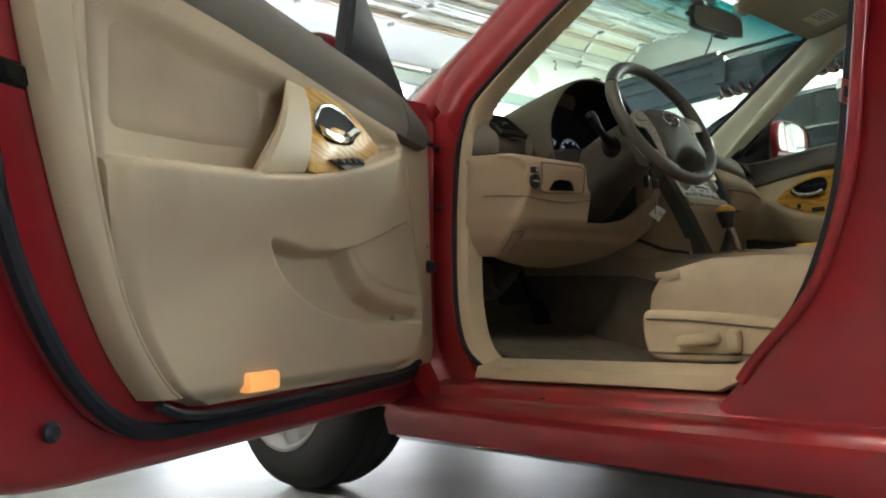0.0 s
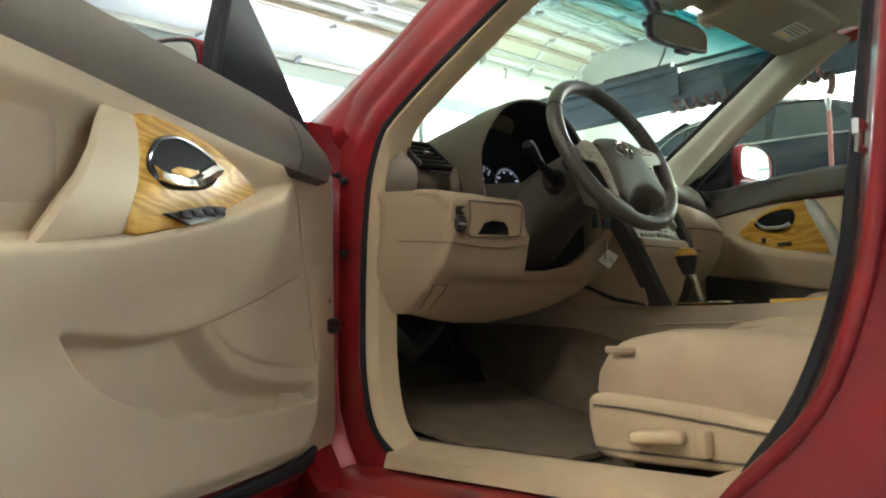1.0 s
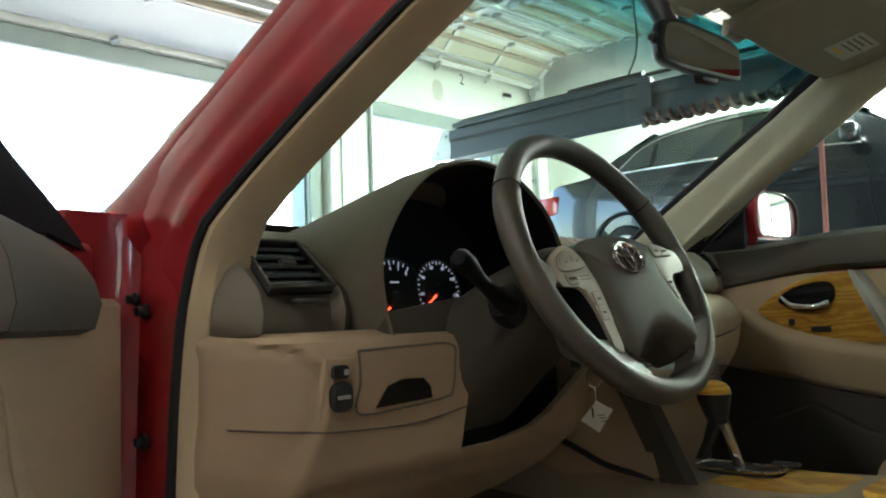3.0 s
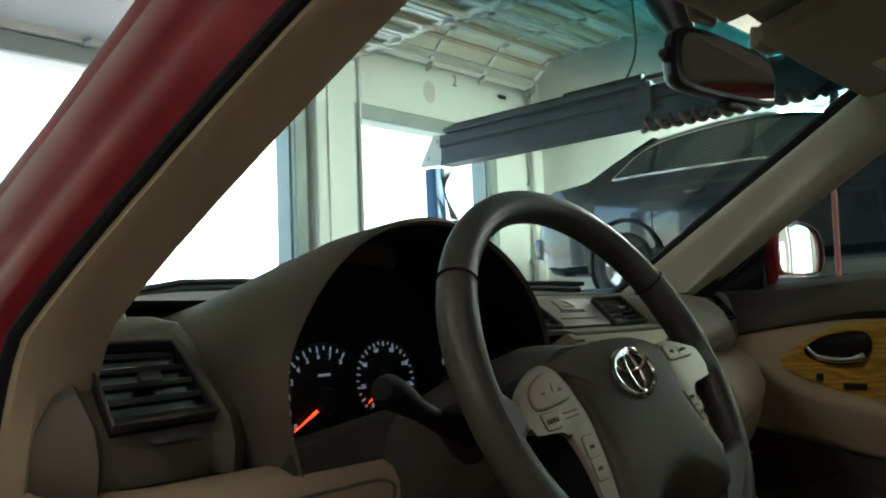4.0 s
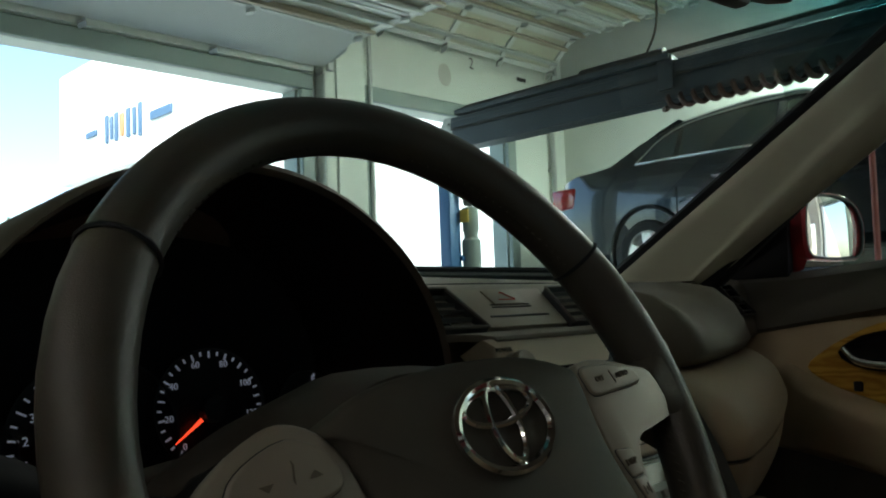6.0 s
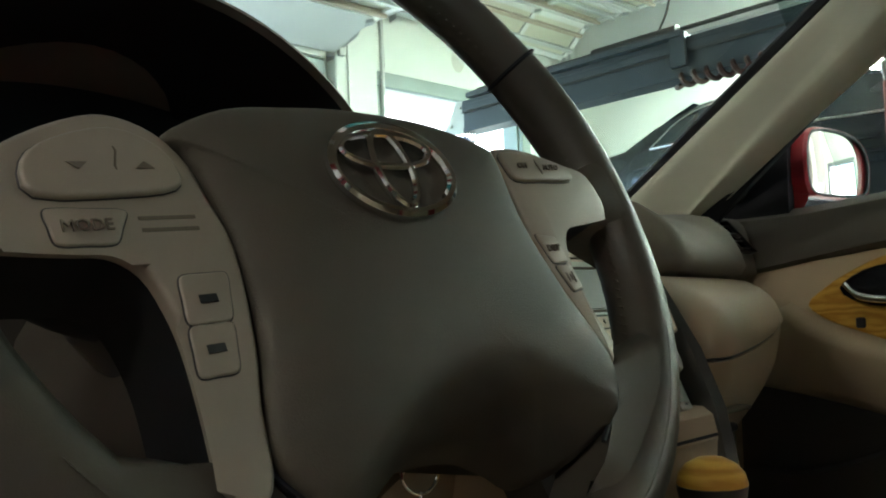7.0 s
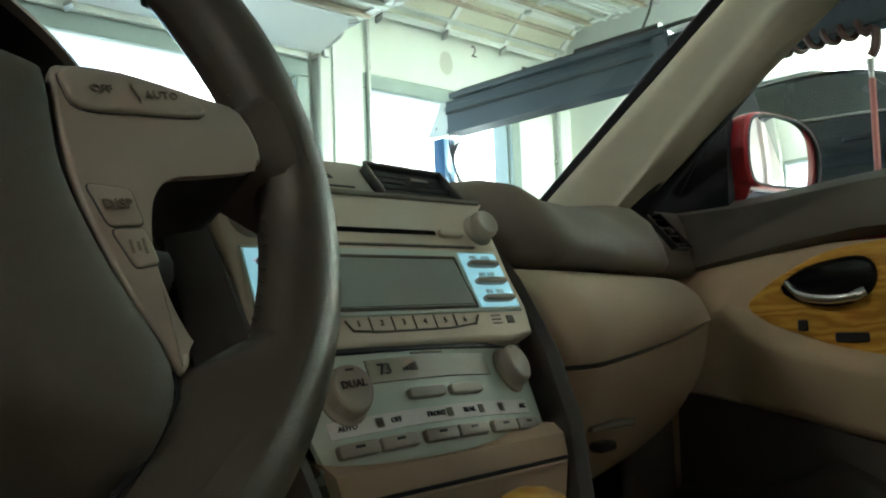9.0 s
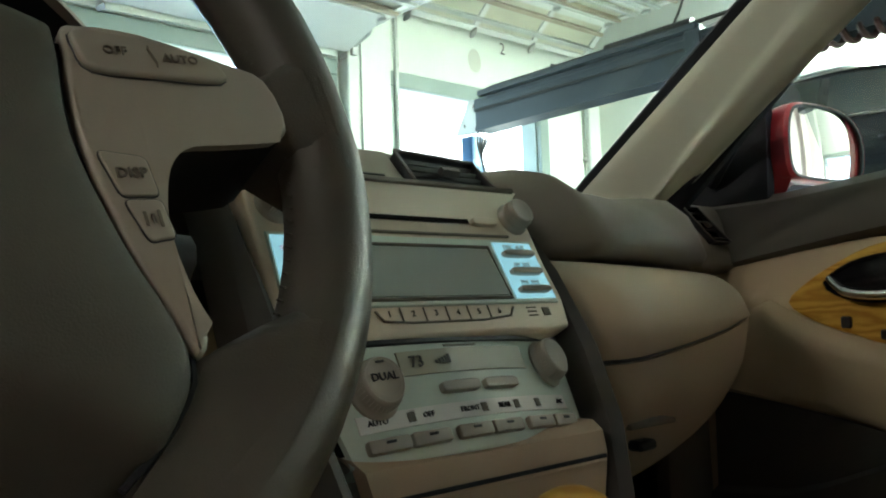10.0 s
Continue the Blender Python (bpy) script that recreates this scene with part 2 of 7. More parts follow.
def tube(bm, pts, r, n=8, closed=False, cap=True):
    """A round bar along points; r is a radius or one radius a point."""
    P = [Vector(p) for p in pts]
    m = len(P)
    R = r if isinstance(r, (list, tuple)) else [r] * m
    loops, up = [], None
    for i, p in enumerate(P):
        t = (P[(i + 1) % m] - P[i - 1]) if closed else (P[min(i + 1, m - 1)] - P[max(i - 1, 0)])
        t.normalize()
        if up is None:
            up = t.orthogonal().normalized()
        up = (up - t * up.dot(t)).normalized()
        sd = t.cross(up)
        loops.append([p + (up * math.cos(2 * math.pi * k / n) + sd * math.sin(2 * math.pi * k / n)) * R[i] for k in range(n)])
    if closed:
        loops.append(loops[0])
    rings(bm, loops, cap=cap and not closed)
    if closed:
        bmesh.ops.remove_doubles(bm, verts=bm.verts, dist=1e-6)
    return bm


def lathe(bm, prof, n=24, at=ident):
    """Turns (radius, height) points round the c axis of the frame at()."""
    rings(bm, [[at(max(r, 1e-5) * math.cos(2 * math.pi * k / n), max(r, 1e-5) * math.sin(2 * math.pi * k / n), h) for k in range(n)] for r, h in prof])
    return bm


def sheet(bm, grid, thick, push=None):
    """A skin over a grid of points with a thickness along push (or its own normal)."""
    G = [[Vector(p) for p in row] for row in grid]
    a, b = len(G), len(G[0])
    back = []
    for i in range(a):
        row = []
        for j in range(b):
            if push is not None:
                nn = Vector(push)
            else:
                du = G[min(i + 1, a - 1)][j] - G[max(i - 1, 0)][j]
                dv = G[i][min(j + 1, b - 1)] - G[i][max(j - 1, 0)]
                nn = du.cross(dv)
                nn = nn.normalized() if nn.length > 1e-9 else Vector((0, 0, 1))
            row.append(G[i][j] + nn * thick)
        back.append(row)
    F = [[bm.verts.new(p) for p in r] for r in G]
    K = [[bm.verts.new(p) for p in r] for r in back]
    for i in range(a - 1):
        for j in range(b - 1):
            bm.faces.new((F[i][j], F[i + 1][j], F[i + 1][j + 1], F[i][j + 1]))
            bm.faces.new((K[i][j], K[i][j + 1], K[i + 1][j + 1], K[i + 1][j]))
    for i in range(a - 1):
        bm.faces.new((F[i][0], K[i][0], K[i + 1][0], F[i + 1][0]))
        bm.faces.new((F[i][-1], F[i + 1][-1], K[i + 1][-1], K[i][-1]))
    for j in range(b - 1):
        bm.faces.new((F[0][j], F[0][j + 1], K[0][j + 1], K[0][j]))
        bm.faces.new((F[-1][j], K[-1][j], K[-1][j + 1], F[-1][j + 1]))
    return bm


def part(name, bm, material, parent=None, label="", sharp=38, smooth=True):
    """Links a bmesh as one mesh object under a thing or a part."""
    bmesh.ops.recalc_face_normals(bm, faces=bm.faces)
    me = bpy.data.meshes.new(name)
    bm.to_mesh(me)
    bm.free()
    me.materials.append(material)
    if smooth:
        me.polygons.foreach_set("use_smooth", [True] * len(me.polygons))
        me.set_sharp_from_angle(angle=radians(sharp))
    ob = new(name, me)
    if parent is not None:
        ob.parent = parent
    return tagged(ob, label)


def thing(name, label, category, base=(0, 0, 0), group="", kind=""):
    ob = new(name)
    ob.location = base
    ob.empty_display_size = 0.1
    return tagged(ob, label, category, group, kind)


def words(name, text, size, m, material, parent=None, depth=0.0004, align="CENTER"):
    """Raised lettering in the built-in font, in the plane of the pose m, turned into a mesh."""
    cu = bpy.data.curves.new(name, "FONT")
    cu.body, cu.size, cu.extrude, cu.align_x, cu.align_y = text, size, depth, align, "CENTER"
    cu.resolution_u = 2
    ob = bpy.data.objects.new(name + "_source", cu)
    scene.collection.objects.link(ob)
    me = bpy.data.meshes.new_from_object(ob)
    bpy.data.objects.remove(ob)
    bpy.data.curves.remove(cu)
    me.materials.clear()
    me.materials.append(material)
    me.transform(m)
    me.name = name
    w = new(name, me)
    if parent is not None:
        w.parent = parent
    return w


def basis(o, ex, ey):
    """A pose with its origin at o and its x and y axes along ex and ey."""
    ex, ey = Vector(ex).normalized(), Vector(ey).normalized()
    ez = ex.cross(ey)
    return Matrix(((ex.x, ey.x, ez.x, o[0]), (ex.y, ey.y, ez.y, o[1]), (ex.z, ey.z, ez.z, o[2]), (0, 0, 0, 1)))

# ---------------------------------------------------------------- garage shell
def setting(name, bm, material, label, smooth=False):
    return tagged(part(name, bm, material, None, label, smooth=smooth), kind="structure")


XR, XL, YF, YB, ZC = 7.15, -8.0, 5.57, -8.0, 4.7
D1, D2, DH = (0.75, 3.48), (4.27, 6.10), 2.82          # the two door openings and their height
setting("ground", box(shape(), -300, 300, YF + 0.2, 500, -0.12, -0.02), ASPHALT, "pale concrete yard in full daylight outside")
setting("floor", box(shape(), XL - 0.2, XR + 0.2, YB - 0.2, YF + 0.2, -0.15, 0.0), CONCRETE, "worn grey polished concrete workshop floor")
fw = shape()
for x0, x1, z0, z1 in ((XL - 0.2, D1[0], 0, ZC), (D1[1], D2[0], 0, ZC), (D2[1], XR + 0.2, 0, ZC), (D1[0], D1[1], DH, ZC), (D2[0], D2[1], DH, ZC)):
    box(fw, x0, x1, YF, YF + 0.2, z0, z1)
setting("wall_front", fw, WALL, "white painted workshop wall with two door openings")
rw_ = shape()
for y0, y1, z0, z1 in ((YB, -6.6, 0, ZC), (-6.6, -5.05, 0, 0.9), (-6.6, -5.05, 1.75, ZC), (-5.05, -4.5, 0, ZC), (-4.5, -2.95, 2.08, ZC), (-2.95, YF, 0, ZC)):
    box(rw_, XR, XR + 0.2, y0, y1, z0, z1)
setting("wall_right", rw_, WALL, "white painted workshop side wall with a doorway and a window")
setting("column", box(shape(), XR - 0.16, XR - 0.002, -4.95, -4.62, 0, ZC - 0.002, 0.01, 1), WALL, "white boxed column on the side wall")
rf = shape()
for y0, y1, z0, z1 in ((-4.57, -4.5, 0, 2.15), (-2.95, -2.88, 0, 2.15), (-4.498, -2.952, 2.08, 2.15)):
    box(rf, XR - 0.03, XR - 0.002, y0, y1, z0, z1)
setting("door_3", rf, FRAMEGREY, "grey-green steel frame of an open side doorway")
setting("ground_side", box(shape(), XR + 0.2, 60, YB - 0.2, YF + 0.2, -0.12, -0.02), ASPHALT, "pale concrete yard beside the workshop")
setting("wall_left", box(shape(), XL - 0.2, XL, YB, YF, 0, ZC), GREYWALL, "unseen side wall, grey to cut the bounce light")
# unseen rear wall; the window is added to send daylight through the rear glass
bw = shape()
for x0, x1, z0, z1 in ((XL - 0.2, -1.7, 0, ZC), (-1.7, 1.6, 2.75, ZC), (-1.7, 1.6, 0, 1.25), (1.6, 2.9, 0, ZC), (2.9, 6.2, 2.75, ZC), (6.2, XR + 0.2, 0, ZC)):
    box(bw, x0, x1, YB - 0.2, YB, z0, z1)
setting("wall_back", bw, GREYWALL, "unseen grey rear wall with an open vehicle doorway and a window added to light the cabin")
setting("ground_rear", box(shape(), -60, 60, -120, YB - 0.2, -0.12, -0.02), ASPHALT, "pale concrete yard behind the workshop")
setting("ceiling", box(shape(), XL - 0.2, XR + 0.2, YB - 0.2, YF + 0.2, ZC, ZC + 0.15), CEIL, "white painted workshop ceiling")


def door_frame(name, x0, x1):
    bm = shape()
    box(bm, x0 - 0.13, x1 + 0.13, YF - 0.06, YF - 0.002, DH, DH + 0.14, 0.01, 1)
    for x in (x0 - 0.065, x1 + 0.065):
        box(bm, x - 0.065, x + 0.065, YF - 0.06, YF - 0.002, 0, DH - 0.002, 0.01, 1)
    for x in (x0, x1):
        s = 0.02 if x == x0 else -0.02
        box(bm, min(x + 0.002 * (1 if s > 0 else -1), x + s), max(x + 0.002 * (1 if s > 0 else -1), x + s), YF + 0.002, YF + 0.19, 0, DH - 0.004)
    return setting(name, bm, FRAMEGREY, "grey-green painted steel frame of a workshop doorway")


door_frame("door_1", *D1)
door_frame("door_2", *D2)
tr = shape()
box(tr, D1[1] + 0.18, D2[0] - 0.16, YF - 0.14, YF - 0.003, 0, 3.6, 0.01, 1)
box(tr, D1[1] + 0.30, D1[1] + 0.34, YF - 0.16, YF - 0.141, 0, 3.6)
setting("trim", tr, WALL, "white boxed column between the two doorways")


def overhead_door(x0, x1, z, yh, foot, n, plain=False):
    """A sectional door run back on tracks at height z; its last section hangs in the bend from (yh, z) to foot (y, z)."""
    th = thing("overhead_door", "white sectional steel door rolled up on ceiling tracks", "garage door", ((x0 + x1) / 2, yh, z), "overhead doors")
    o = Vector(th.location)
    fy, fz = foot
    run = Vector((0, fy - yh, fz - z))
    d = run.length
    spans = [(Vector((0, yh, z)), run / d)] + [(Vector((0, yh - d * (i + 1), z)), Vector((0, 1, 0))) for i in range(n)]
    for i, (start, ey) in enumerate(spans):
        ez = Vector((1, 0, 0)).cross(ey)

        def at(a, b, c, start=start, ey=ey, ez=ez):
            return Vector((a, 0, 0)) + start + ey * b + ez * c - o
        bare = plain and i == 0
        p = part("panel", box(shape(), x0, x1, 0.005, d - 0.005, 0, 0.045, 0.006, 1, at), DOORPANEL if bare else DOORCREAM, th)
        if not bare:
            for k in range(2):
                y = d * (0.30 + 0.40 * k)
                part("strut", box(shape(), x0 + 0.02, x1 - 0.02, y - 0.022, y + 0.022, -0.05, -0.001, 0.005, 1, at), GALV if (i + k) % 2 else RUSTY, p)
            for y in (0.035, d - 0.035):
                part("rail", box(shape(), x0, x1, y - 0.028, y + 0.028, -0.022, -0.0005, 0.004, 1, at), DOORPANEL, p)
            for k in range(4):
                x = x0 + 0.05 + (x1 - x0 - 0.10) * k / 3
                part("stile", box(shape(), x - 0.032, x + 0.032, 0.064, d - 0.064, -0.024, -0.001, 0.004, 1, at), DOORPANEL, p)
        for k in range(4):
            x = x0 + 0.05 + (x1 - x0 - 0.10) * k / 3
            hb = shape()
            prism(hb, [(x - 0.035, d), (x, d + 0.06), (x + 0.035, d), (x, d - 0.06)], -0.055, -0.026, at)
            part("hinge", hb, GALV if i else STEEL, p, smooth=False)
    yb = yh - d * (n + 1)
    for x in (x0 - 0.05, x1 + 0.05):
        pts = smooth_poly([(x, yb, z + 0.02), (x, yh, z + 0.02), (x, (yh + fy) / 2 + 0.03, (z + fz) / 2 + 0.04), (x, fy + 0.02, fz + 0.02), (x, YF - 0.075, fz - 0.25)], 5, False)
        part("track", tube(shape(), [q - o for q in pts] + [Vector((x, YF - 0.075, 0.02)) - o], 0.022, 6), GALV, th)
        part("bracket", box(shape(), x - 0.03, x + 0.03, fy - 0.05, fy + 0.03, fz - 0.02, fz + 0.07, 0.006, 1, lambda a, b, c: Vector((a, b, c)) - o), GALV, th)
        part("hanger", tube(shape(), [Vector((x, yb + 0.5, z + 0.03)) - o, Vector((x, yb + 0.5, ZC)) - o], 0.012, 6), GALV, th)
        part("spring", tube(shape(), [Vector((x, yb + 0.2, z + 0.12)) - o, Vector((x, yh - 0.4, z + 0.12)) - o], 0.028, 8), GALV, th)
        part("cable", tube(shape(), smooth_poly([Vector((x - 0.03, fy - 0.02, fz + 0.02)) - o, Vector((x + 0.02, fy + 0.03, fz - 0.12)) - o, Vector((x + 0.01, YF - 0.09, fz - 0.5)) - o], 5, False), 0.007, 5), CABLE, th)
    return th


overhead_door(0.60, 3.66, 3.15, 4.90, (5.44, 3.00), 4, True)
overhead_door(4.27, 6.80, 3.80, 5.10, (5.47, 3.49), 4)

# header board that closes the gap behind the rolled-up door
setting("header_panel", box(shape(), D1[0] - 0.1, D1[1] + 0.1, YF - 0.10, YF - 0.065, DH + 0.145, DH + 0.20), WALL, "white painted header board over the doorway")
bay = words("bay_number", "2", 0.17, basis((5.64, YF - 0.004, 3.42), (1, 0, 0), (0, 0, 1)), BLACK)
tagged(bay, "small black number painted on the white wall", "sign")
tagged(part("wall_plate", box(shape(), 6.36, 6.50, YF - 0.012, YF - 0.001, 3.36, 3.40, 0.003, 1), BLACK), "small dark metal plate on the white wall", "plate")
tagged(part("wall_stain", lathe(shape(), [(0.0, 0.0), (0.075, 0.0005), (0.09, 0.0001)], 20, lambda a, b, c: Vector((5.25 + a, YF - 0.002 - c, 3.24 + b * 1.3))), LIGHTGREY), "faint grey smudge on the white wall", "stain")
pc = thing("wall_pipe", "grey conduit running up the corner of the wall", "pipe", (6.86, YF - 0.05, 0))
part("pipe", tube(shape(), [(0, 0, 0), (0, 0, 4.6)], 0.022, 8), GALV, pc)
for z in (0.6, 1.5, 2.4, 3.3):
    part("clamp", box(shape(), -0.035, 0.035, -0.03, 0.05, z, z + 0.03), GALV, pc)
tagged(part("wall_notice", box(shape(), XR - 0.012, XR - 0.002, 4.9, 5.12, 2.02, 2.10, 0.002, 1), TAILRED), "small red lettered notice on the white wall", "sign")

# ceiling lights
def ceiling_light(x, y, watts, turn=0, tint=(0.91, 1.0, 0.91), drop=0.0):
    th = thing("ceiling_light", "unseen white fluorescent batten with two lit tubes", "ceiling light", (x, y, ZC - drop), "ceiling lights")
    th.rotation_euler = (0, 0, radians(turn))
    part("housing", box(shape(), -0.75, 0.75, -0.10, 0.10, -0.09, -0.002, 0.02, 2), DOORPANEL, th)
    for s in (-0.05, 0.05):
        part("tube", tube(shape(), [(-0.7, s, -0.12), (0.7, s, -0.12)], 0.018, 8), TUBE, th)
        for e in (-0.71, 0.71):
            part("holder", box(shape(), e - 0.012, e + 0.012, s - 0.02, s + 0.02, -0.145, -0.085, 0.004, 1), DOORPANEL, th)
    if drop:
        for e in (-0.5, 0.5):
            part("hanger", tube(shape(), [(e, 0, -0.004), (e, 0, drop)], 0.006, 6), GALV, th)
    lamp = bpy.data.lights.new("tube_light", "AREA")
    lamp.shape, lamp.size, lamp.size_y, lamp.energy, lamp.color = "RECTANGLE", 1.4, 0.16, watts, tint
    lo = new("tube_light", lamp)
    lo.matrix_world = pose(x, y, ZC - drop - 0.16, 0, 0, turn)


# the three hung bay lamps are added out of view as fill light
for lx, ly, lw, turn, drop in ((-4.6, -2.2, LIGHT_W, 90, 0.0), (-4.6, 1.4, LIGHT_W, 90, 0.0), (6.5, 1.9, BAY_W, 90, 1.1), (6.5, 0.2, BAY_W, 90, 1.1), (6.3, -2.8, 0.12 * BAY_W, 90, 1.1)):
    ceiling_light(lx, ly, lw, turn, (1.0, 0.97, 0.9) if lx < 3 else (0.91, 1.0, 0.91), drop)

# ---------------------------------------------------------------- lift
lift = thing("vehicle_lift", "two-post vehicle lift with dark overhead beam and blue column", "vehicle lift", (3.87, 4.3, 0))
def la(a, b, c):
    return Vector((a - 3.87, b - 4.3, c))


bb = shape()
box(bb, 3.79, 3.95, -2.46, 4.08, 2.10, 2.13, at=la)
box(bb, 3.79, 3.95, -2.46, 4.08, 2.30, 2.33, at=la)
box(bb, 3.80, 3.835, -2.46, 4.08, 2.131, 2.299, at=la)
part("beam", bb, BEAM, lift, "dark blue-grey steel beam", smooth=False)
# black bar painted in as the shadow line along the beam's face
part("seam", box(shape(), 3.781, 3.789, -2.46, 4.08, 2.238, 2.250, at=la), CABLE, lift)
part("upper_flange", box(shape(), 3.782, 3.789, -2.46, 4.08, 2.252, 2.300, 0.003, 1, la), BEAM, lift)
part("cable_tray", box(shape(), 3.74, 3.86, 2.25, 4.0, 2.332, 2.37, 0.006, 1, la), BEAM, lift)
part("cylinder", tube(shape(), [la(3.80, 2.30, 2.385), la(3.80, 2.9, 2.385)], 0.035, 12), BLACK, lift)
part("bracket", box(shape(), 3.76, 3.79, 2.24, 2.34, 2.16, 2.36, 0.004, 1, la), BEAM, lift)
for i, (dz, dx) in enumerate(((0.06, 0.0), (0.085, 0.05))):
    part("rod", tube(shape(), [la(3.82 + dx, -1.6, 2.33 + dz), la(3.82 + dx, 4.0, 2.33 + dz)], 0.010, 6), CABLE, lift)
part("rail", box(shape(), 3.765, 3.80, -2.40, 2.22, 2.334, 2.362, 0.004, 1, la), GALV, lift, "pale galvanised rail")
part("post", box(shape(), 4.02, 4.14, 4.36, 4.48, 0, 2.15, 0.012, 2, la), BLUE, lift, "blue painted column")
part("base_plate", box(shape(), 3.82, 4.32, 4.2, 4.72, 0, 0.02, 0.004, 1, la), BLUE, lift)
gp = shape()
prism(gp, [(4.06, 2.33), (4.22, 2.40), (4.34, 2.40), (4.50, 2.165), (4.30, 2.152), (4.06, 2.14)], 3.985, 4.015, lambda b, c, a: la(a, b, c))
for y, z in ((4.30, 2.35), (4.40, 2.22), (4.16, 2.30), (4.16, 2.18)):
    lathe(gp, [(0, 0), (0.014, 0), (0.014, 0.012), (0, 0.012)], 8, lambda a, b, c, y=y, z=z: la(3.984 - c, y + a, z + b))
part("gusset", gp, GALV, lift, "grey bolted gusset plate")
part("rear_post", box(shape(), 3.80, 3.94, -2.6, -2.46, 0, 2.33, 0.012, 2, la), LIGHTGREY, lift)
pump = part("pump", lathe(shape(), [(0.0, 1.25), (0.07, 1.25), (0.075, 1.27), (0.075, 1.46), (0.055, 1.48), (0.055, 1.52), (0.065, 1.54), (0.065, 1.72), (0.0, 1.73)], 20, lambda a, b, c: la(4.23 + a, 4.34 + b, c)), FRAMEGREY, lift, "grey hydraulic pump with yellow label")
part("pump_label", box(shape(), 4.14, 4.15, 4.28, 4.37, 1.60, 1.70, at=la), YELLOW, pump)
part("pump_arm", box(shape(), 4.12, 4.20, 4.34, 4.42, 1.30, 1.34, 0.005, 1, la), BLUE, pump)
rnd = random.Random(4)
for i in range(5):
    y0, y1 = 4.05, 4.36
    pts = [la(3.86, y0 - 0.65 + 0.1 * i, 2.345), la(3.90, y0 - 0.10 - 0.05 * i, 2.36 - 0.012 * i), la(3.955, y0 + 0.10 - 0.03 * i, 2.27), la(3.975, y0 + 0.20 - 0.03 * i, 2.10), la(4.06, y1 - 0.06, 1.95), la(4.16 + 0.02 * i, y1 - 0.03, 1.73)]
    part("cable", tube(shape(), smooth_poly(pts, 6, False), 0.007, 5), CABLE, lift)
part("drop_cable", tube(shape(), smooth_poly([la(3.82, 2.50, 2.36), la(3.80, 2.42, 2.42), la(3.80, 2.34, 2.62), la(3.81, 2.36, 3.1), la(3.82, 2.36, ZC)], 6, False), 0.008, 5), CABLE, lift)

# coiled air hose under the beam and the red pipe at its end
hose = thing("air_hose", "coiled dark red air hose hanging under the steel beam", "air hose", (3.82, 2.4, 2.1))
hp = []
for i in range(14 * 14 + 1):
    a = i / 14
    hp.append((0.045 * math.sin(2 * math.pi * a), -0.06 - 1.13 * a / 14, -0.008 - 0.034 * math.cos(2 * math.pi * a)))
part("coil", tube(shape(), hp, 0.017, 6), HOSE, hose)
part("hook", tube(shape(), smooth_poly([(0, -1.19, -0.02), (0, -1.225, -0.03), (0, -1.225, -0.10), (0, -1.20, -0.15)], 4, False), 0.024, 8), HOSE, hose, "thick orange-red hose end")
part("plug", lathe(shape(), [(0, 0), (0.02, 0), (0.02, 0.05), (0.012, 0.06), (0.012, 0.09), (0, 0.09)], 12, lambda a, b, c: Vector((a, b - 1.195, -0.16 - c))), STEEL, hose)
rp = thing("red_pipe", "thin faded red pipe standing from the floor", "pipe", (3.825, 1.205, 0))
part("pipe", tube(shape(), [(0, 0.03, 0), (0, 0, 1.845)], 0.016, 8), REDPIPE, rp)
part("foot", lathe(shape(), [(0, 0), (0.09, 0), (0.09, 0.015), (0.03, 0.03), (0, 0.03)], 16), REDPIPE, rp)


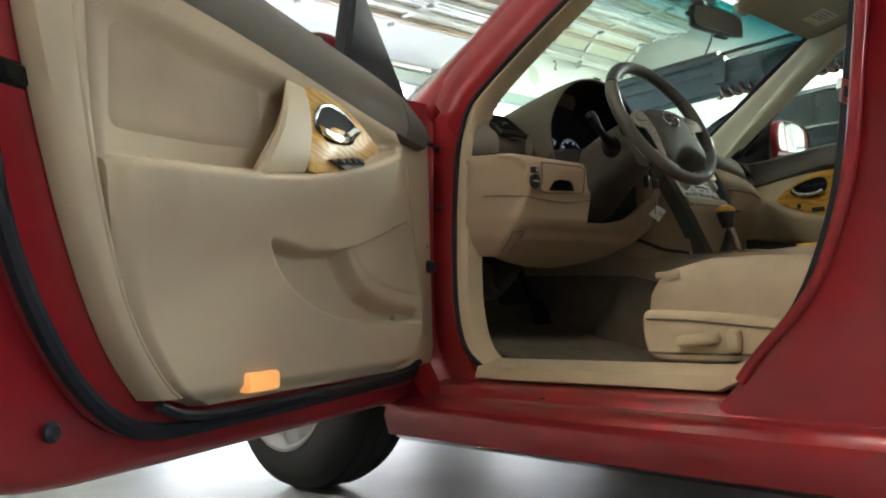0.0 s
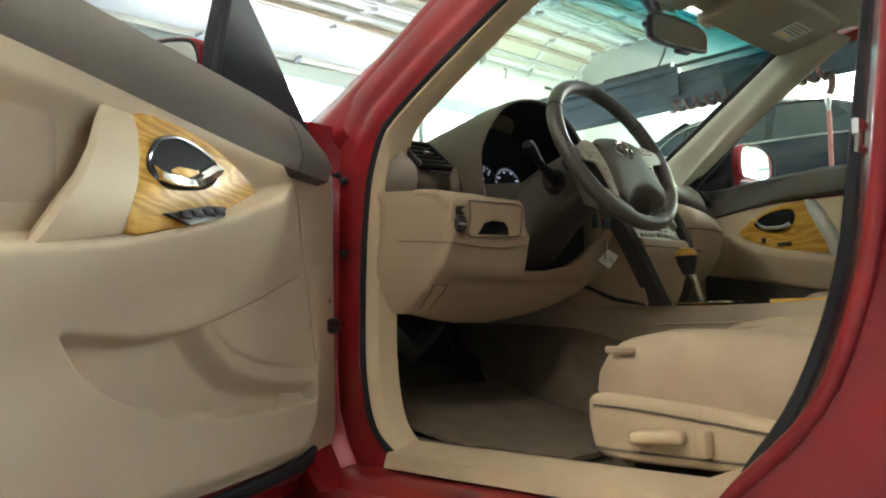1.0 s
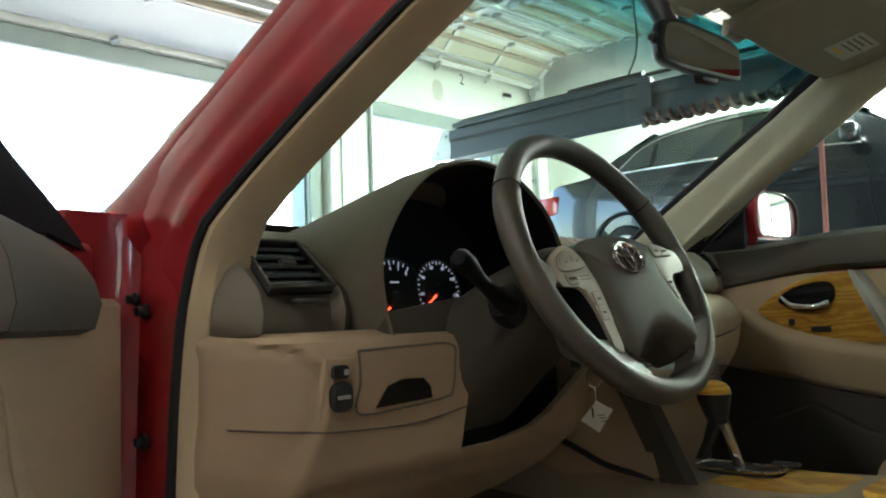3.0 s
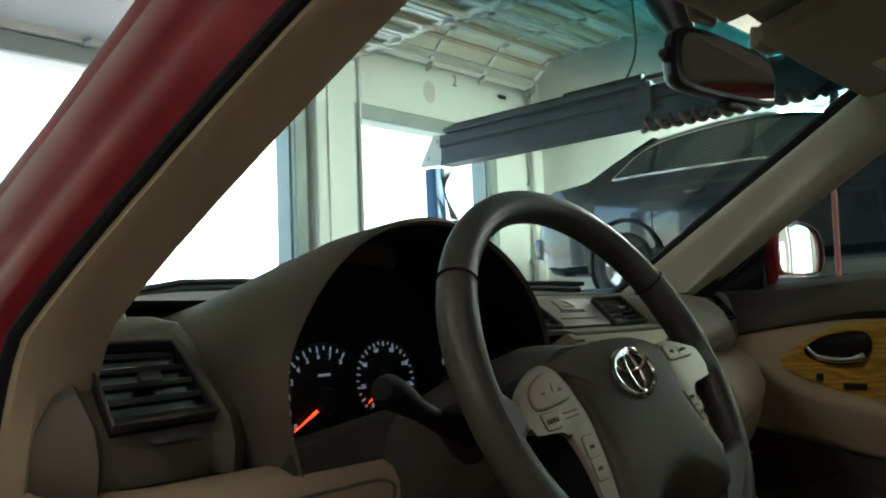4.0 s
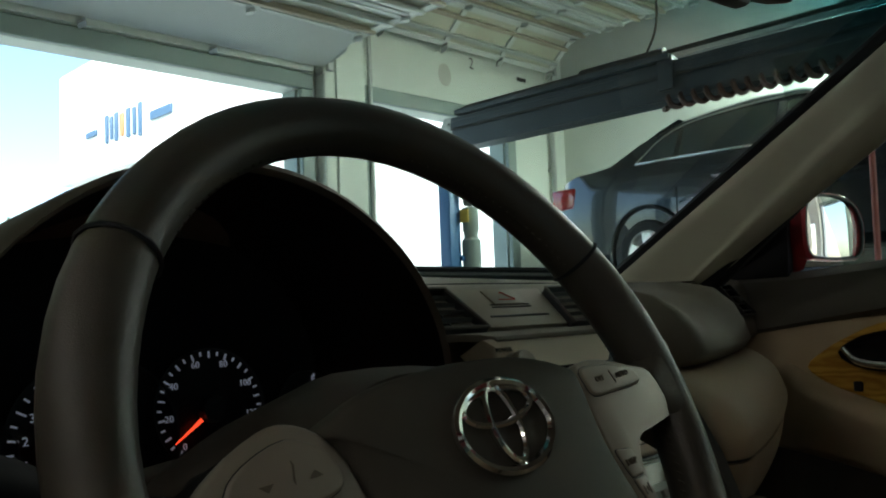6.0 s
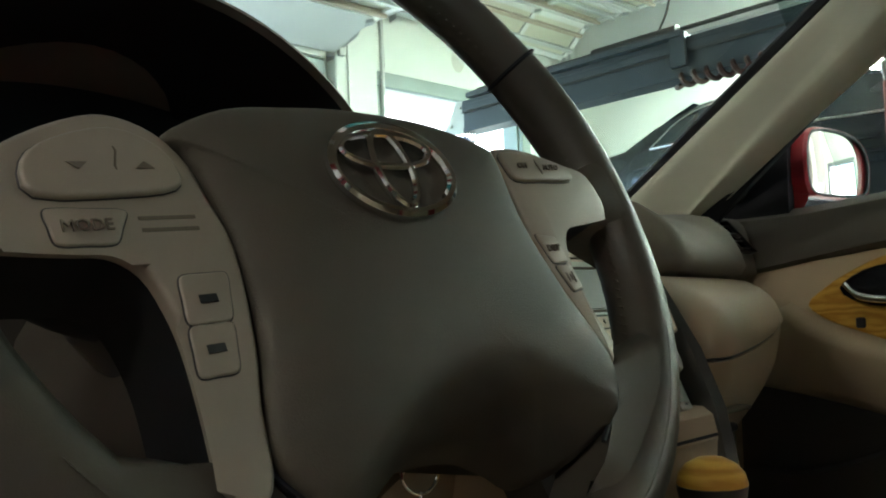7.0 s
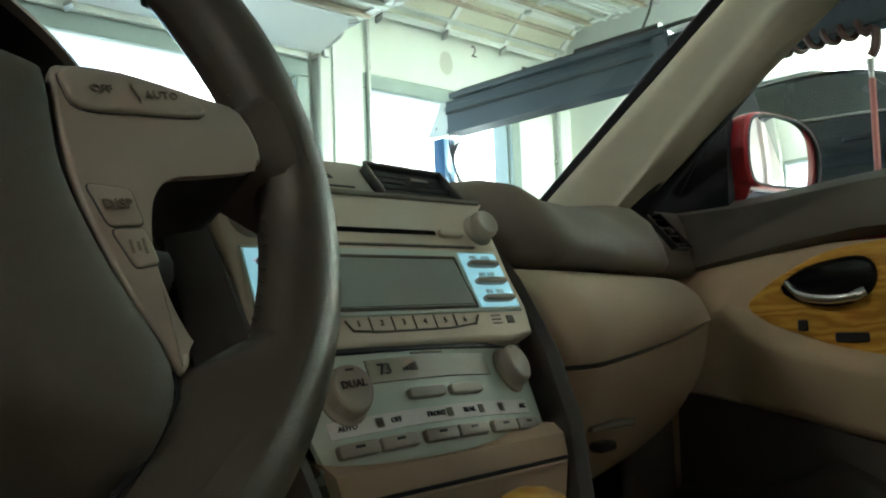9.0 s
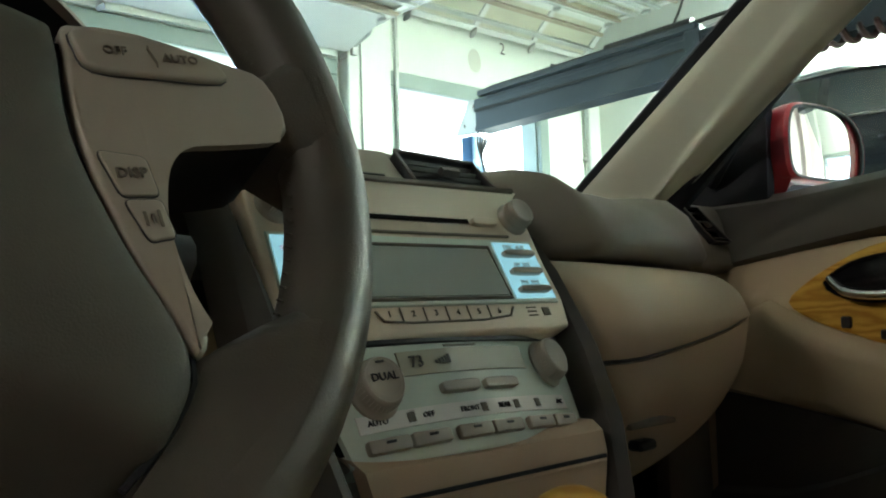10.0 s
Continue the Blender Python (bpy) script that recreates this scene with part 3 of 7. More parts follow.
# ---------------------------------------------------------------- sedans
def sedan(name, label, paint, at, group="", wheel=1.0, axle=0.33):
    """A four-door sedan in local metres: x across, y from tail to nose, z up."""
    th = thing(name, label, "car", at(0, 2.4, 0), group)
    o = Vector(th.location)

    def A(a, b, c):
        return at(a, b, c) - o

    def belt(y):
        return np.interp(y, [0, 0.1, 0.3, 0.8, 2.4, 3.7, 4.5, 4.8, 4.9], [0.72, 0.96, 1.02, 1.03, 0.99, 0.95, 0.80, 0.64, 0.5])

    def roof(y):
        return np.interp(y, [0, 0.7, 1.0, 1.35, 1.9, 2.6, 3.1, 3.75, 5], [0, 1.05, 1.25, 1.39, 1.46, 1.46, 1.36, 0.97, 0])

    def side(y):
        return np.interp(y, [0, 0.15, 0.6, 2.4, 4.2, 4.7, 4.9], [0.66, 0.78, 0.87, 0.90, 0.88, 0.76, 0.6])

    def low(y):
        return np.interp(y, [0, 0.2, 4.7, 4.9], [0.36, 0.22, 0.22, 0.32])
    st = [0.0, 0.05, 0.15, 0.3, 0.5, 0.72, 0.85, 1.0, 1.2, 1.4, 1.7, 2.0, 2.4, 2.8, 3.1, 3.4, 3.72, 4.0, 4.3, 4.6, 4.8, 4.9]
    loops = []
    for y in st:
        w, zb, zr, zl = side(y), belt(y), max(roof(y), belt(y) + 0.012), low(y)
        k = min(max((zr - zb) / 0.42, 0), 1)
        wr = w * 0.93 - 0.24 * k
        half = [(w * 0.80, zl), (w * 0.97, zl + 0.08), (w, 0.45 * zb + 0.15), (w * 0.985, zb * 0.80), (w * 0.94, zb), (w * 0.93 - 0.12 * k, zb + 0.5 * (zr - zb)), (wr, zr - 0.05 * k), (wr * 0.8, zr), (wr * 0.3, zr + 0.012)]
        loops.append([A(x, y, z) for x, z in half] + [A(-x, y, z) for x, z in reversed(half)])
    part("body", rings(shape(), loops), paint, th)

    def glass(y, f, s, out=0.008):
        w, zb, zr = side(y), belt(y), roof(y)
        k = min(max((zr - zb) / 0.42, 0), 1)
        x = w * 0.94 + (w * 0.93 - 0.24 * k - w * 0.94) * f
        return A(s * (x + out), y, zb + (zr - 0.05 - zb) * f)
    for s in (-1, 1):
        for y0, y1, f0, f1 in ((1.06, 1.38, 0.16, 0.80), (1.43, 2.28, 0.12, 0.88), (2.36, 3.22, 0.12, 0.86)):
            g = []
            for i in range(7):
                y = y0 + (y1 - y0) * i / 6
                top = f1 if not (y1 < 1.5 and i < 3) else f0 + (f1 - f0) * (0.25 + 0.28 * i)
                g.append([glass(y, f0 + (top - f0) * j / 3, s) for j in range(4)])
            part("window", sheet(shape(), g, 0.004), DARKGLASS, th, "dark tinted glass")
        line = [glass(y, 0.09, s, 0.014) for y in (1.0, 1.4, 1.9, 2.4, 2.9, 3.3)]
        part("chrome_trim", tube(shape(), line, 0.012, 6), CHROME, th)
        arc = [glass(y, f, s, 0.014) for y, f in ((1.0, 0.09), (1.08, 0.45), (1.25, 0.85), (1.6, 0.95), (2.4, 0.96), (2.9, 0.95), (3.2, 0.86))]
        part("chrome_trim", tube(shape(), smooth_poly(arc, 3, False), 0.011, 6), CHROME, th)
        for y in (1.75, 2.75):
            part("door_handle", box(shape(), s * 0.885 - 0.012, s * 0.885 + 0.022, y, y + 0.2, 0.83, 0.87, 0.01, 2, A), paint, th)
        for y in (1.42, 2.33, 3.35):
            part("door_gap", tube(shape(), [A(s * (side(y) * 0.985 + 0.001), y, 0.80), A(s * (side(y) + 0.001), y, 0.55), A(s * (side(y) * 0.97 + 0.002), y + 0.04, 0.32)], 0.006, 5), BLACK, th)
        part("side_mirror", box(shape(), s * 0.98 - 0.11, s * 0.98 + 0.11, 3.18, 3.32, 0.98, 1.12, 0.04, 3, A), paint, th)
        part("tail_light", box(shape(), s * 0.66 - 0.14, s * 0.66 + 0.115, 0.015, 0.30, 0.74, 0.93, 0.03, 2, A), TAILRED, th)
        part("headlight", box(shape(), s * 0.66 - 0.16, s * 0.66 + 0.12, 4.52, 4.80, 0.60, 0.74, 0.03, 2, A), CHROME, th)
        for y in (1.12, 3.92):
            def wa(a, b, c, y=y, s=s):
                return A(s * (0.80 + c), y + a * 0.95, axle + 0.02 + b * 0.95)

            def ws(a, b, c, y=y, s=s):
                return A(s * (0.80 + c), y + a * wheel, axle + b * wheel)
            part("wheel_arch", lathe(shape(), [(0.0, 0.06), (0.375, 0.06), (0.385, 0.10), (0.40, 0.112), (0.40, 0.07), (0.0, 0.05)], 28, wa), BLACK, th)
            part("arch_lip", tube(shape(), [wa(0.405 * math.cos(radians(q)), 0.405 * math.sin(radians(q)), 0.108) for q in range(-10, 191, 10)], 0.014, 6), paint, th)
            wh = part("wheel", lathe(shape(), [(0.20, -0.08), (0.30, -0.09), (0.325, -0.06), (0.33, 0.0), (0.325, 0.09), (0.30, 0.118), (0.225, 0.122), (0.21, 0.09), (0.20, 0.05)], 32, ws), TYRE, th, "black tyre")
            part("rim", lathe(shape(), [(0.0, 0.06), (0.17, 0.06), (0.205, 0.115), (0.222, 0.12), (0.222, 0.09), (0.0, 0.02)], 28, ws), STEEL, wh)
            for q in range(5):
                an = 2 * math.pi * q / 5 + 0.3
                ca, sa = math.cos(an), math.sin(an)
                part("spoke", prism(shape(), [(0.02 * -sa, 0.02 * ca), (0.02 * -sa + 0.2 * ca - 0.035 * sa, 0.02 * ca + 0.2 * sa + 0.035 * ca), (0.02 * sa + 0.2 * ca + 0.035 * sa, -0.02 * ca + 0.2 * sa - 0.035 * ca), (0.02 * sa, -0.02 * ca)], 0.09, 0.125, ws), ALLOY, wh)
            part("wheel_hub", lathe(shape(), [(0, 0.09), (0.05, 0.09), (0.05, 0.13), (0, 0.135)], 16, ws), ALLOY, wh)
    rg = [[A(x * (0.52 + 0.06 * (1 - f)), 0.74 + 0.58 * f, float(roof(0.74 + 0.58 * f)) + 0.022) for x in (-1, -0.5, 0, 0.5, 1)] for f in (0, 0.33, 0.66, 1)]
    part("rear_window", sheet(shape(), rg, 0.004), DARKGLASS, th)
    wg = [[A(x * (0.56 + 0.1 * f), 3.05 + 0.62 * f, float(roof(3.05 + 0.62 * f)) + 0.024) for x in (-1, -0.5, 0, 0.5, 1)] for f in (0, 0.33, 0.66, 1)]
    part("windshield", sheet(shape(), wg, 0.004), DARKGLASS, th)
    part("bumper", box(shape(), -0.72, 0.72, -0.03, 0.12, 0.40, 0.60, 0.04, 3, A), paint, th)
    return th


sedan("raised_sedan", "dark navy four-door sedan raised on a workshop rack", NAVY, lambda a, b, c: Vector((6.30 + 0.77 * a, 4.668 - 0.95 * b, 1.042 + 1.02 * c)), wheel=0.90, axle=0.27)
rack = thing("drive_on_rack", "dark steel drive-on rack under the raised sedan", "vehicle lift", (6.33, 2.5, 0))
for s in (-1, 1):
    part("runway", box(shape(), s * 0.62 - 0.2, s * 0.62 + 0.2, -2.3, 2.35, 1.045, 1.128, 0.01, 1), BEAM, rack)
    for y in (-2.2, 2.2):
        part("leg", box(shape(), s * 0.72 - 0.05, s * 0.72 + 0.05, y - 0.06, y + 0.06, 0, 1.029, 0.008, 1), BEAM, rack)
for y in (-2.2, 2.2):
    part("cross_member", box(shape(), -0.66, 0.66, y - 0.05, y + 0.05, 0.93, 1.025, 0.008, 1), BEAM, rack)

# ---------------------------------------------------------------- outdoors
bd = thing("showroom_building", "white showroom building with a tall glazed front", "building", (9.0, 20, -0.02))
def ba(a, b, c):
    return Vector((a - 9.0, b - 20, c + 0.02))


BX = 8.86
part("wall", box(shape(), BX + 0.5, BX + 14, 16.95, 24.4, -0.02, 4.95, at=ba), RENDERW, bd, smooth=False)
part("fascia", box(shape(), BX, BX + 14.5, 16.9, 25.2, 4.954, 8.2, 0.03, 1, ba), RENDERW, bd, "white clad fascia", smooth=False)
part("pier", box(shape(), BX, BX + 0.55, 23.3, 24.5, -0.02, 4.71, 0.02, 1, ba), TEALFRAME, bd)
for i in range(7):
    y = 17.25 + i * 1.0
    part("mullion", box(shape(), BX + 0.34, BX + 0.46, y - 0.05, y + 0.05, -0.02, 4.94, at=ba), TEALFRAME, bd)
    if i < 6:
        for z0, z1 in ((0.1, 1.55), (1.65, 3.05), (3.15, 4.90)):
            part("window", box(shape(), BX + 0.38, BX + 0.42, y + 0.06, y + 0.94, z0, z1, at=ba), SHOPGLASS, bd, "shop window pane with bright haze put into its colour")
for z in (1.6, 3.1):
    part("transom", box(shape(), BX + 0.33, BX + 0.47, 17.206, 23.28, z - 0.05, z + 0.05, at=ba), TEALFRAME, bd)
sg = thing("wall_sign", "blue and orange shop lettering shown as plain bars", "sign", (BX, 20.5, 6.0))
x0 = 0.0
for y, w, h, m in ((2.35, 0.7, 0.16, SIGNBLUE), (1.35, 0.16, 0.75, SIGNBLUE), (1.05, 0.14, 0.62, SIGNBLUE), (0.75, 0.16, 0.75, SIGNBLUE), (0.42, 0.2, 0.6, SIGNORANGE), (0.05, 0.18, 0.75, SIGNBLUE), (-0.30, 0.16, 0.7, SIGNBLUE), (-0.62, 0.16, 0.85, SIGNBLUE), (-1.75, 1.1, 0.22, SIGNBLUE)):
    part("letter_bar", box(shape(), -0.06, -0.002, y - w / 2, y + w / 2, -h / 2 + 0.04 * y, h / 2 + 0.04 * y, 0.01, 1), m, sg)
tagged(part("side_building", box(shape(), 12.5, 40, 31, 34, -0.02, 5.2, 0.05, 1), RENDERW, smooth=False), "plain white building further along the yard", "building")


def tree(x, y, h, seed):
    rnd = random.Random(seed)
    th = thing("tree", "leafy green tree behind the parking yard", "tree", (x, y, -0.02), "trees")
    bm = shape()
    tube(bm, [(0, 0, 0), (0.05, 0.02, h * 0.25), (-0.04, 0.05, h * 0.5), (0.0, 0, h * 0.85)], [0.18, 0.14, 0.10, 0.03], 8)
    tips = []
    for i in range(14):
        a, z = rnd.uniform(0, 6.28), h * rnd.uniform(0.25, 0.75)
        L = h * rnd.uniform(0.18, 0.36)
        tip = Vector((math.cos(a) * L, math.sin(a) * L, z + L * rnd.uniform(0.2, 0.9)))
        tube(bm, [(0, 0, z), tip * 0.5 + Vector((0, 0, z * 0.5)), tip], [0.06, 0.04, 0.012], 5)
        tips.append(tip)
    part("trunk", bm, BARK, th)
    vs, fs = [], []
    for i in range(5200):
        c = rnd.choice(tips)
        p = c + Vector((rnd.gauss(0, 1), rnd.gauss(0, 1), rnd.gauss(0, 0.8))) * h * 0.085
        s = rnd.uniform(0.07, 0.16)
        u = Vector((rnd.gauss(0, 1), rnd.gauss(0, 1), rnd.gauss(0, 1))).normalized()
        v = u.orthogonal().normalized()
        k = len(vs)
        vs += [p - u * s, p + v * s * 0.6, p + u * s, p - v * s * 0.6]
        fs.append((k, k + 1, k + 2, k + 3))
    me = bpy.data.meshes.new("crown")
    me.from_pydata([tuple(v) for v in vs], [], fs)
    me.materials.append(LEAF)
    ob = new("crown", me)
    ob.parent = th


for i, (tx, ty, h) in enumerate(((9.5, 34, 4.4), (7.6, 36, 4.9), (11.2, 37, 4.2), (5.2, 40, 5.2), (2.5, 42, 4.6), (13.0, 40, 4.2))):
    tree(tx, ty, h, i)
rail = thing("railing", "white painted steel railing along the yard", "railing", (7, 26, -0.02))
for z in (0.35, 0.7, 1.05):
    part("rail", tube(shape(), [(-7, 0.6, z), (1.9, -1.3, z)], 0.035, 6), RENDERW, rail)
for i in range(8):
    part("post", tube(shape(), [(-7 + 1.27 * i, 0.6 - 0.271 * i, 0), (-7 + 1.27 * i, 0.6 - 0.271 * i, 1.1)], 0.035, 6), RENDERW, rail)


def turned(cx, cy, deg, s=1.0):
    ca, sa = math.cos(radians(deg)), math.sin(radians(deg))
    return lambda a, b, c: Vector((cx + s * (a * ca - (b - 2.4) * sa), cy + s * (a * sa + (b - 2.4) * ca), -0.02 + s * c))


sedan("parked_sedan", "dark blue sedan parked in the sunny yard", NAVY, turned(6.4, 20.5, 75), "parked cars")
sedan("parked_sedan", "silver grey sedan parked in the sunny yard", STEEL, turned(3.6, 19.0, 80), "parked cars")

# ---------------------------------------------------------------- the red sedan
car = thing("red_sedan", "red sedan with the driver door wide open and beige interior", "car")


def lerp(x, xs, ys):
    return float(np.interp(x, xs, ys))


def soft(x, xs, ys):
    """As lerp, but without kinks at the knots."""
    c = smooth_poly(list(zip(xs, ys)), 8, False)
    return float(np.interp(x, [q[0] for q in c], [q[1] for q in c]))


def sstep(a, b, x):
    t = min(max((x - a) / (b - a), 0), 1)
    return t * t * (3 - 2 * t)


def arc(cx, cy, r, a0, a1, n, ry=None):
    return [(cx + r * math.cos(radians(a0 + (a1 - a0) * k / n)), cy + (ry or r) * math.sin(radians(a0 + (a1 - a0) * k / n))) for k in range(n + 1)]


def oval(cx, cy, rx, ry, n=28, p=2.0):
    out = []
    for k in range(n):
        a = 2 * math.pi * k / n
        c, s = math.cos(a), math.sin(a)
        out.append((cx + rx * math.copysign(abs(c) ** (2 / p), c), cy + ry * math.copysign(abs(s) ** (2 / p), s)))
    return out


# --- body shell, left side
def xz(a, b, c):
    return Vector((a, c, b))          # outline in x, z; thickness along y


def yz(a, b, c):
    return Vector((c, a, b))          # outline in y, z; thickness along x


rk = [(-0.700, 0.300), (-0.752, 0.300), (-0.795, 0.288), (-0.812, 0.272), (-0.860, 0.268), (-0.885, 0.252), (-0.892, 0.225), (-0.880, 0.185), (-0.84, 0.168), (-0.70, 0.17)]
rocker = part("rocker_panel", rings(shape(), [[Vector((x + (0.03 if y > 0.42 else 0), y, z)) for x, z in rk] for y in (0.455, 0.42, 0.2, -0.3, -0.9, -2.1)]), RED, car, "red painted sill panel")
part("drain_plug", lathe(shape(), [(0, 0), (0.006, 0), (0.006, 0.003), (0, 0.004)], 10, lambda a, b, c: Vector((-0.803 + a, 0.02 + b, 0.277 + c))), BLACK, rocker)
# cream sill cover
sc = [(-0.640, 0.325), (-0.655, 0.341), (-0.690, 0.346), (-0.718, 0.338), (-0.748, 0.330), (-0.756, 0.306), (-0.745, 0.302), (-0.70, 0.32)]
part("sill_cover", rings(shape(), [[Vector((x, y, z + 0.055 * max(0, (-y - 0.33) / 0.1) ** 1.5)) for x, z in sc] for y in (0.265, 0.24, 0.2, 0.0, -0.2, -0.33, -0.38, -0.43)]), BEIGE, car, "cream plastic sill cover")
# door opening outline (y, z): front leg, sill, rear leg
front_leg = smooth_poly([(-0.10, 1.215), (0.10, 1.085), (0.265, 0.955), (0.318, 0.87), (0.338, 0.76), (0.345, 0.60), (0.340, 0.46), (0.310, 0.365), (0.245, 0.318)], 4, False)
rear_leg = smooth_poly([(-0.395, 0.330), (-0.425, 0.372), (-0.490, 0.465), (-0.545, 0.61), (-0.572, 0.78), (-0.592, 0.93), (-0.625, 1.12), (-0.63, 1.24)], 4, False)


def leg_x(z):
    return lerp(z, [0.3, 0.75, 0.93, 1.29], [-0.725, -0.712, -0.705, -0.570])


part("door_seal", tube(shape(), [Vector((leg_x(z) - 0.010, y + 0.007, z + 0.003)) for y, z in front_leg], 0.0065, 8), SEAL, car, "black rubber door seal")
part("door_seal", tube(shape(), [Vector((leg_x(z) - 0.012, y, z)) for y, z in rear_leg], 0.016, 8), SEAL, car, "black rubber door seal")
# cream trim strip inside the seal
part("kick_trim", rings(shape(), [[Vector((leg_x(z) - 0.009, y + 0.002, z)), Vector((leg_x(z) - 0.007, y - 0.008, z + 0.001)), Vector((leg_x(z) + 0.006, y - 0.020, z + 0.003)), Vector((leg_x(z) + 0.05, y - 0.022, z + 0.006)), Vector((leg_x(z) + 0.05, y + 0.01, z))] for y, z in front_leg]), BEIGE, car, "cream door opening trim")
# red hinge pillar: plan outline swept upwards
hz = [0.24, 0.29, 0.34, 0.40, 0.48, 0.60, 0.72, 0.84, 0.92, 0.96]
hp_loops = []
for z in hz:
    f = max(0.0, (0.44 - z) / 0.2)
    yo = -0.13 * f * f - 0.02 * f
    ys_ = lerp(z, [p[1] for p in reversed(front_leg)], [p[0] for p in reversed(front_leg)])
    sx = leg_x(z)
    t = max(0.0, (z - 0.84) / 0.12) * 0.03
    hp_loops.append([Vector(p) for p in ((sx + 0.004, ys_ + 0.012, z), (sx - 0.010, ys_ + 0.022, z), (sx - 0.014, 0.425 + yo * 0.8, z), (sx - 0.045, 0.438 + yo * 0.8, z), (-0.795 + t, 0.432 + yo, z), (-0.835 + t, 0.428 + yo, z), (-0.848 + t, 0.445 + yo, z), (-0.852 + t, 0.52, z), (-0.72, 0.54, z), (sx + 0.02, 0.5, z))])
pillar = part("hinge_pillar", rings(shape(), hp_loops), RED, car, "red painted hinge pillar")
for y, z, r in ((0.405, 0.845, 0.009), (0.428, 0.86, 0.008), (0.40, 0.70, 0.009), (0.43, 0.555, 0.008)):
    x = leg_x(z) - 0.016
    part("bolt", lathe(shape(), [(0, 0), (r, 0), (r, 0.004), (r * 0.6, 0.006), (r * 0.6, 0.012), (0, 0.013)], 12, lambda a, b, c, y=y, z=z, x=x: Vector((x - c, y + a, z + b))), BLACK, pillar)
part("check_strap", box(shape(), -0.80, -0.745, 0.395, 0.435, 0.545, 0.575, 0.006, 1), BLACK, pillar)
part("check_strap", box(shape(), -0.815, -0.765, 0.40, 0.437, 0.60, 0.615, 0.004, 1), SEAL, pillar)


# red outer A pillar and its cream inner trim, left and right
def a_pillar(s):
    """s = -1 for the driver's side, 1 for the passenger's side."""
    o = [Vector((s * 0.745, 0.66, 0.86)), Vector((s * 0.712, 0.545, 0.94)), Vector((s * 0.654, 0.334, 1.10)), Vector((s * 0.595, 0.10, 1.28)), Vector((s * 0.57, 0.0, 1.33))]
    e = [Vector((s * 0.720, 0.84, 0.86)), Vector((s * 0.688, 0.697, 0.94)), Vector((s * 0.624, 0.412, 1.10)), Vector((s * 0.552, 0.092, 1.28)), Vector((s * 0.532, 0.0, 1.33))]
    red, trim = [], []
    for k, p in enumerate(o):
        g = lerp(k, [0, 1, 2, 3, 4], [0.10, 0.085, 0.062, 0.05, 0.05])
        f = lerp(k, [0, 1, 2, 3, 4], [0.2, 0.26, 0.55, 0.95, 1.0]) if s > 0 else 1.0
        g *= f
        red.append([e[k] + Vector((s * a, b, c)) for a, b, c in ((-0.004, 0.004, 0.002), (0.014, 0.004, 0.004))] + [p + Vector((s * a, b, c)) for a, b, c in ((0.028, -0.01, 0.0), (0.034, -0.5 * g, -0.012), (0.030, -g, -0.028), (0.012, -g * 1.25, -0.040), (-0.01, -g * 1.3, -0.045), (-0.03, -0.4 * g, -0.02))])
        trim.append([e[k] + Vector((s * a, b, c)) for a, b, c in ((-0.002, -0.010, -0.008), (-0.022, -0.016, -0.010))] + [p + Vector((s * a, b, c)) for a, b, c in ((-0.066 * (0.5 + 0.5 * f), -0.05 * f, -0.022 * f), (-0.070 * (0.4 + 0.6 * f), -0.085 * f, -0.040 * f), (-0.052 * f, -0.125 * f, -0.062 * f), (-0.020, -1.3 * g - 0.022 * f, -0.070 * f), (0.004, -1.3 * g - 0.012 * f, -0.052 * f), (-0.004, -0.6 * g, -0.03 * f))])
    red = [smooth_poly(r, 2) for r in red]
    trim = [smooth_poly(r, 3) for r in trim]
    part("pillar_skin", rings(shape(), red), RED if s < 0 else SEAL, car, "red painted windshield pillar" if s < 0 else "black rubber sealed pillar edge")
    part("pillar_trim", rings(shape(), trim), PILLARTRIM, car, "cream windshield pillar trim")
    part("glass_edge", tube(shape(), [p + Vector((s * -0.012, -0.004, 0.0)) for p in e], 0.010, 6), SEAL, car, "black ceramic edge of the windshield")


PILLARTRIM = mat("pale_cream_pillar_trim", (0.58, 0.555, 0.455), 0.6, vary=0.04, scale=30, bump=0.4, fine=1300)
a_pillar(-1)
a_pillar(1)
# red flange between the driver's pillar and the door seal, with two pressed creases
fo, fd = Vector((0.545, 0.94)), Vector((-0.545, 0.39)).normalized()
fl_ = []
for y, z in front_leg:
    if z > 0.835:
        k = (Vector((y, z)) - fo).dot(fd)
        q = fo + fd * k
        ox = lerp(q.y, [0.86, 0.94, 1.10, 1.28, 1.33], [-0.745, -0.712, -0.654, -0.595, -0.57]) - 0.022
        sx = leg_x(z) - 0.013
        row = []
        for f, out in ((-0.05, -0.01), (0.08, 0.006), (0.20, 0.012), (0.40, 0.014), (0.50, 0.012), (0.58, 0.007), (0.66, 0.007), (0.76, 0.008), (0.84, 0.003), (0.985, -0.004)):
            pt = q.lerp(Vector((y + 0.010, z + 0.004)), f)
            row.append(Vector((ox + (sx - ox) * f - out, pt.x, pt.y)))
        fl_.append(row)
part("pillar_flange", sheet(shape(), fl_, 0.02, (1, 0, 0)), RED, car, "red pressed flange of the door opening", sharp=75)

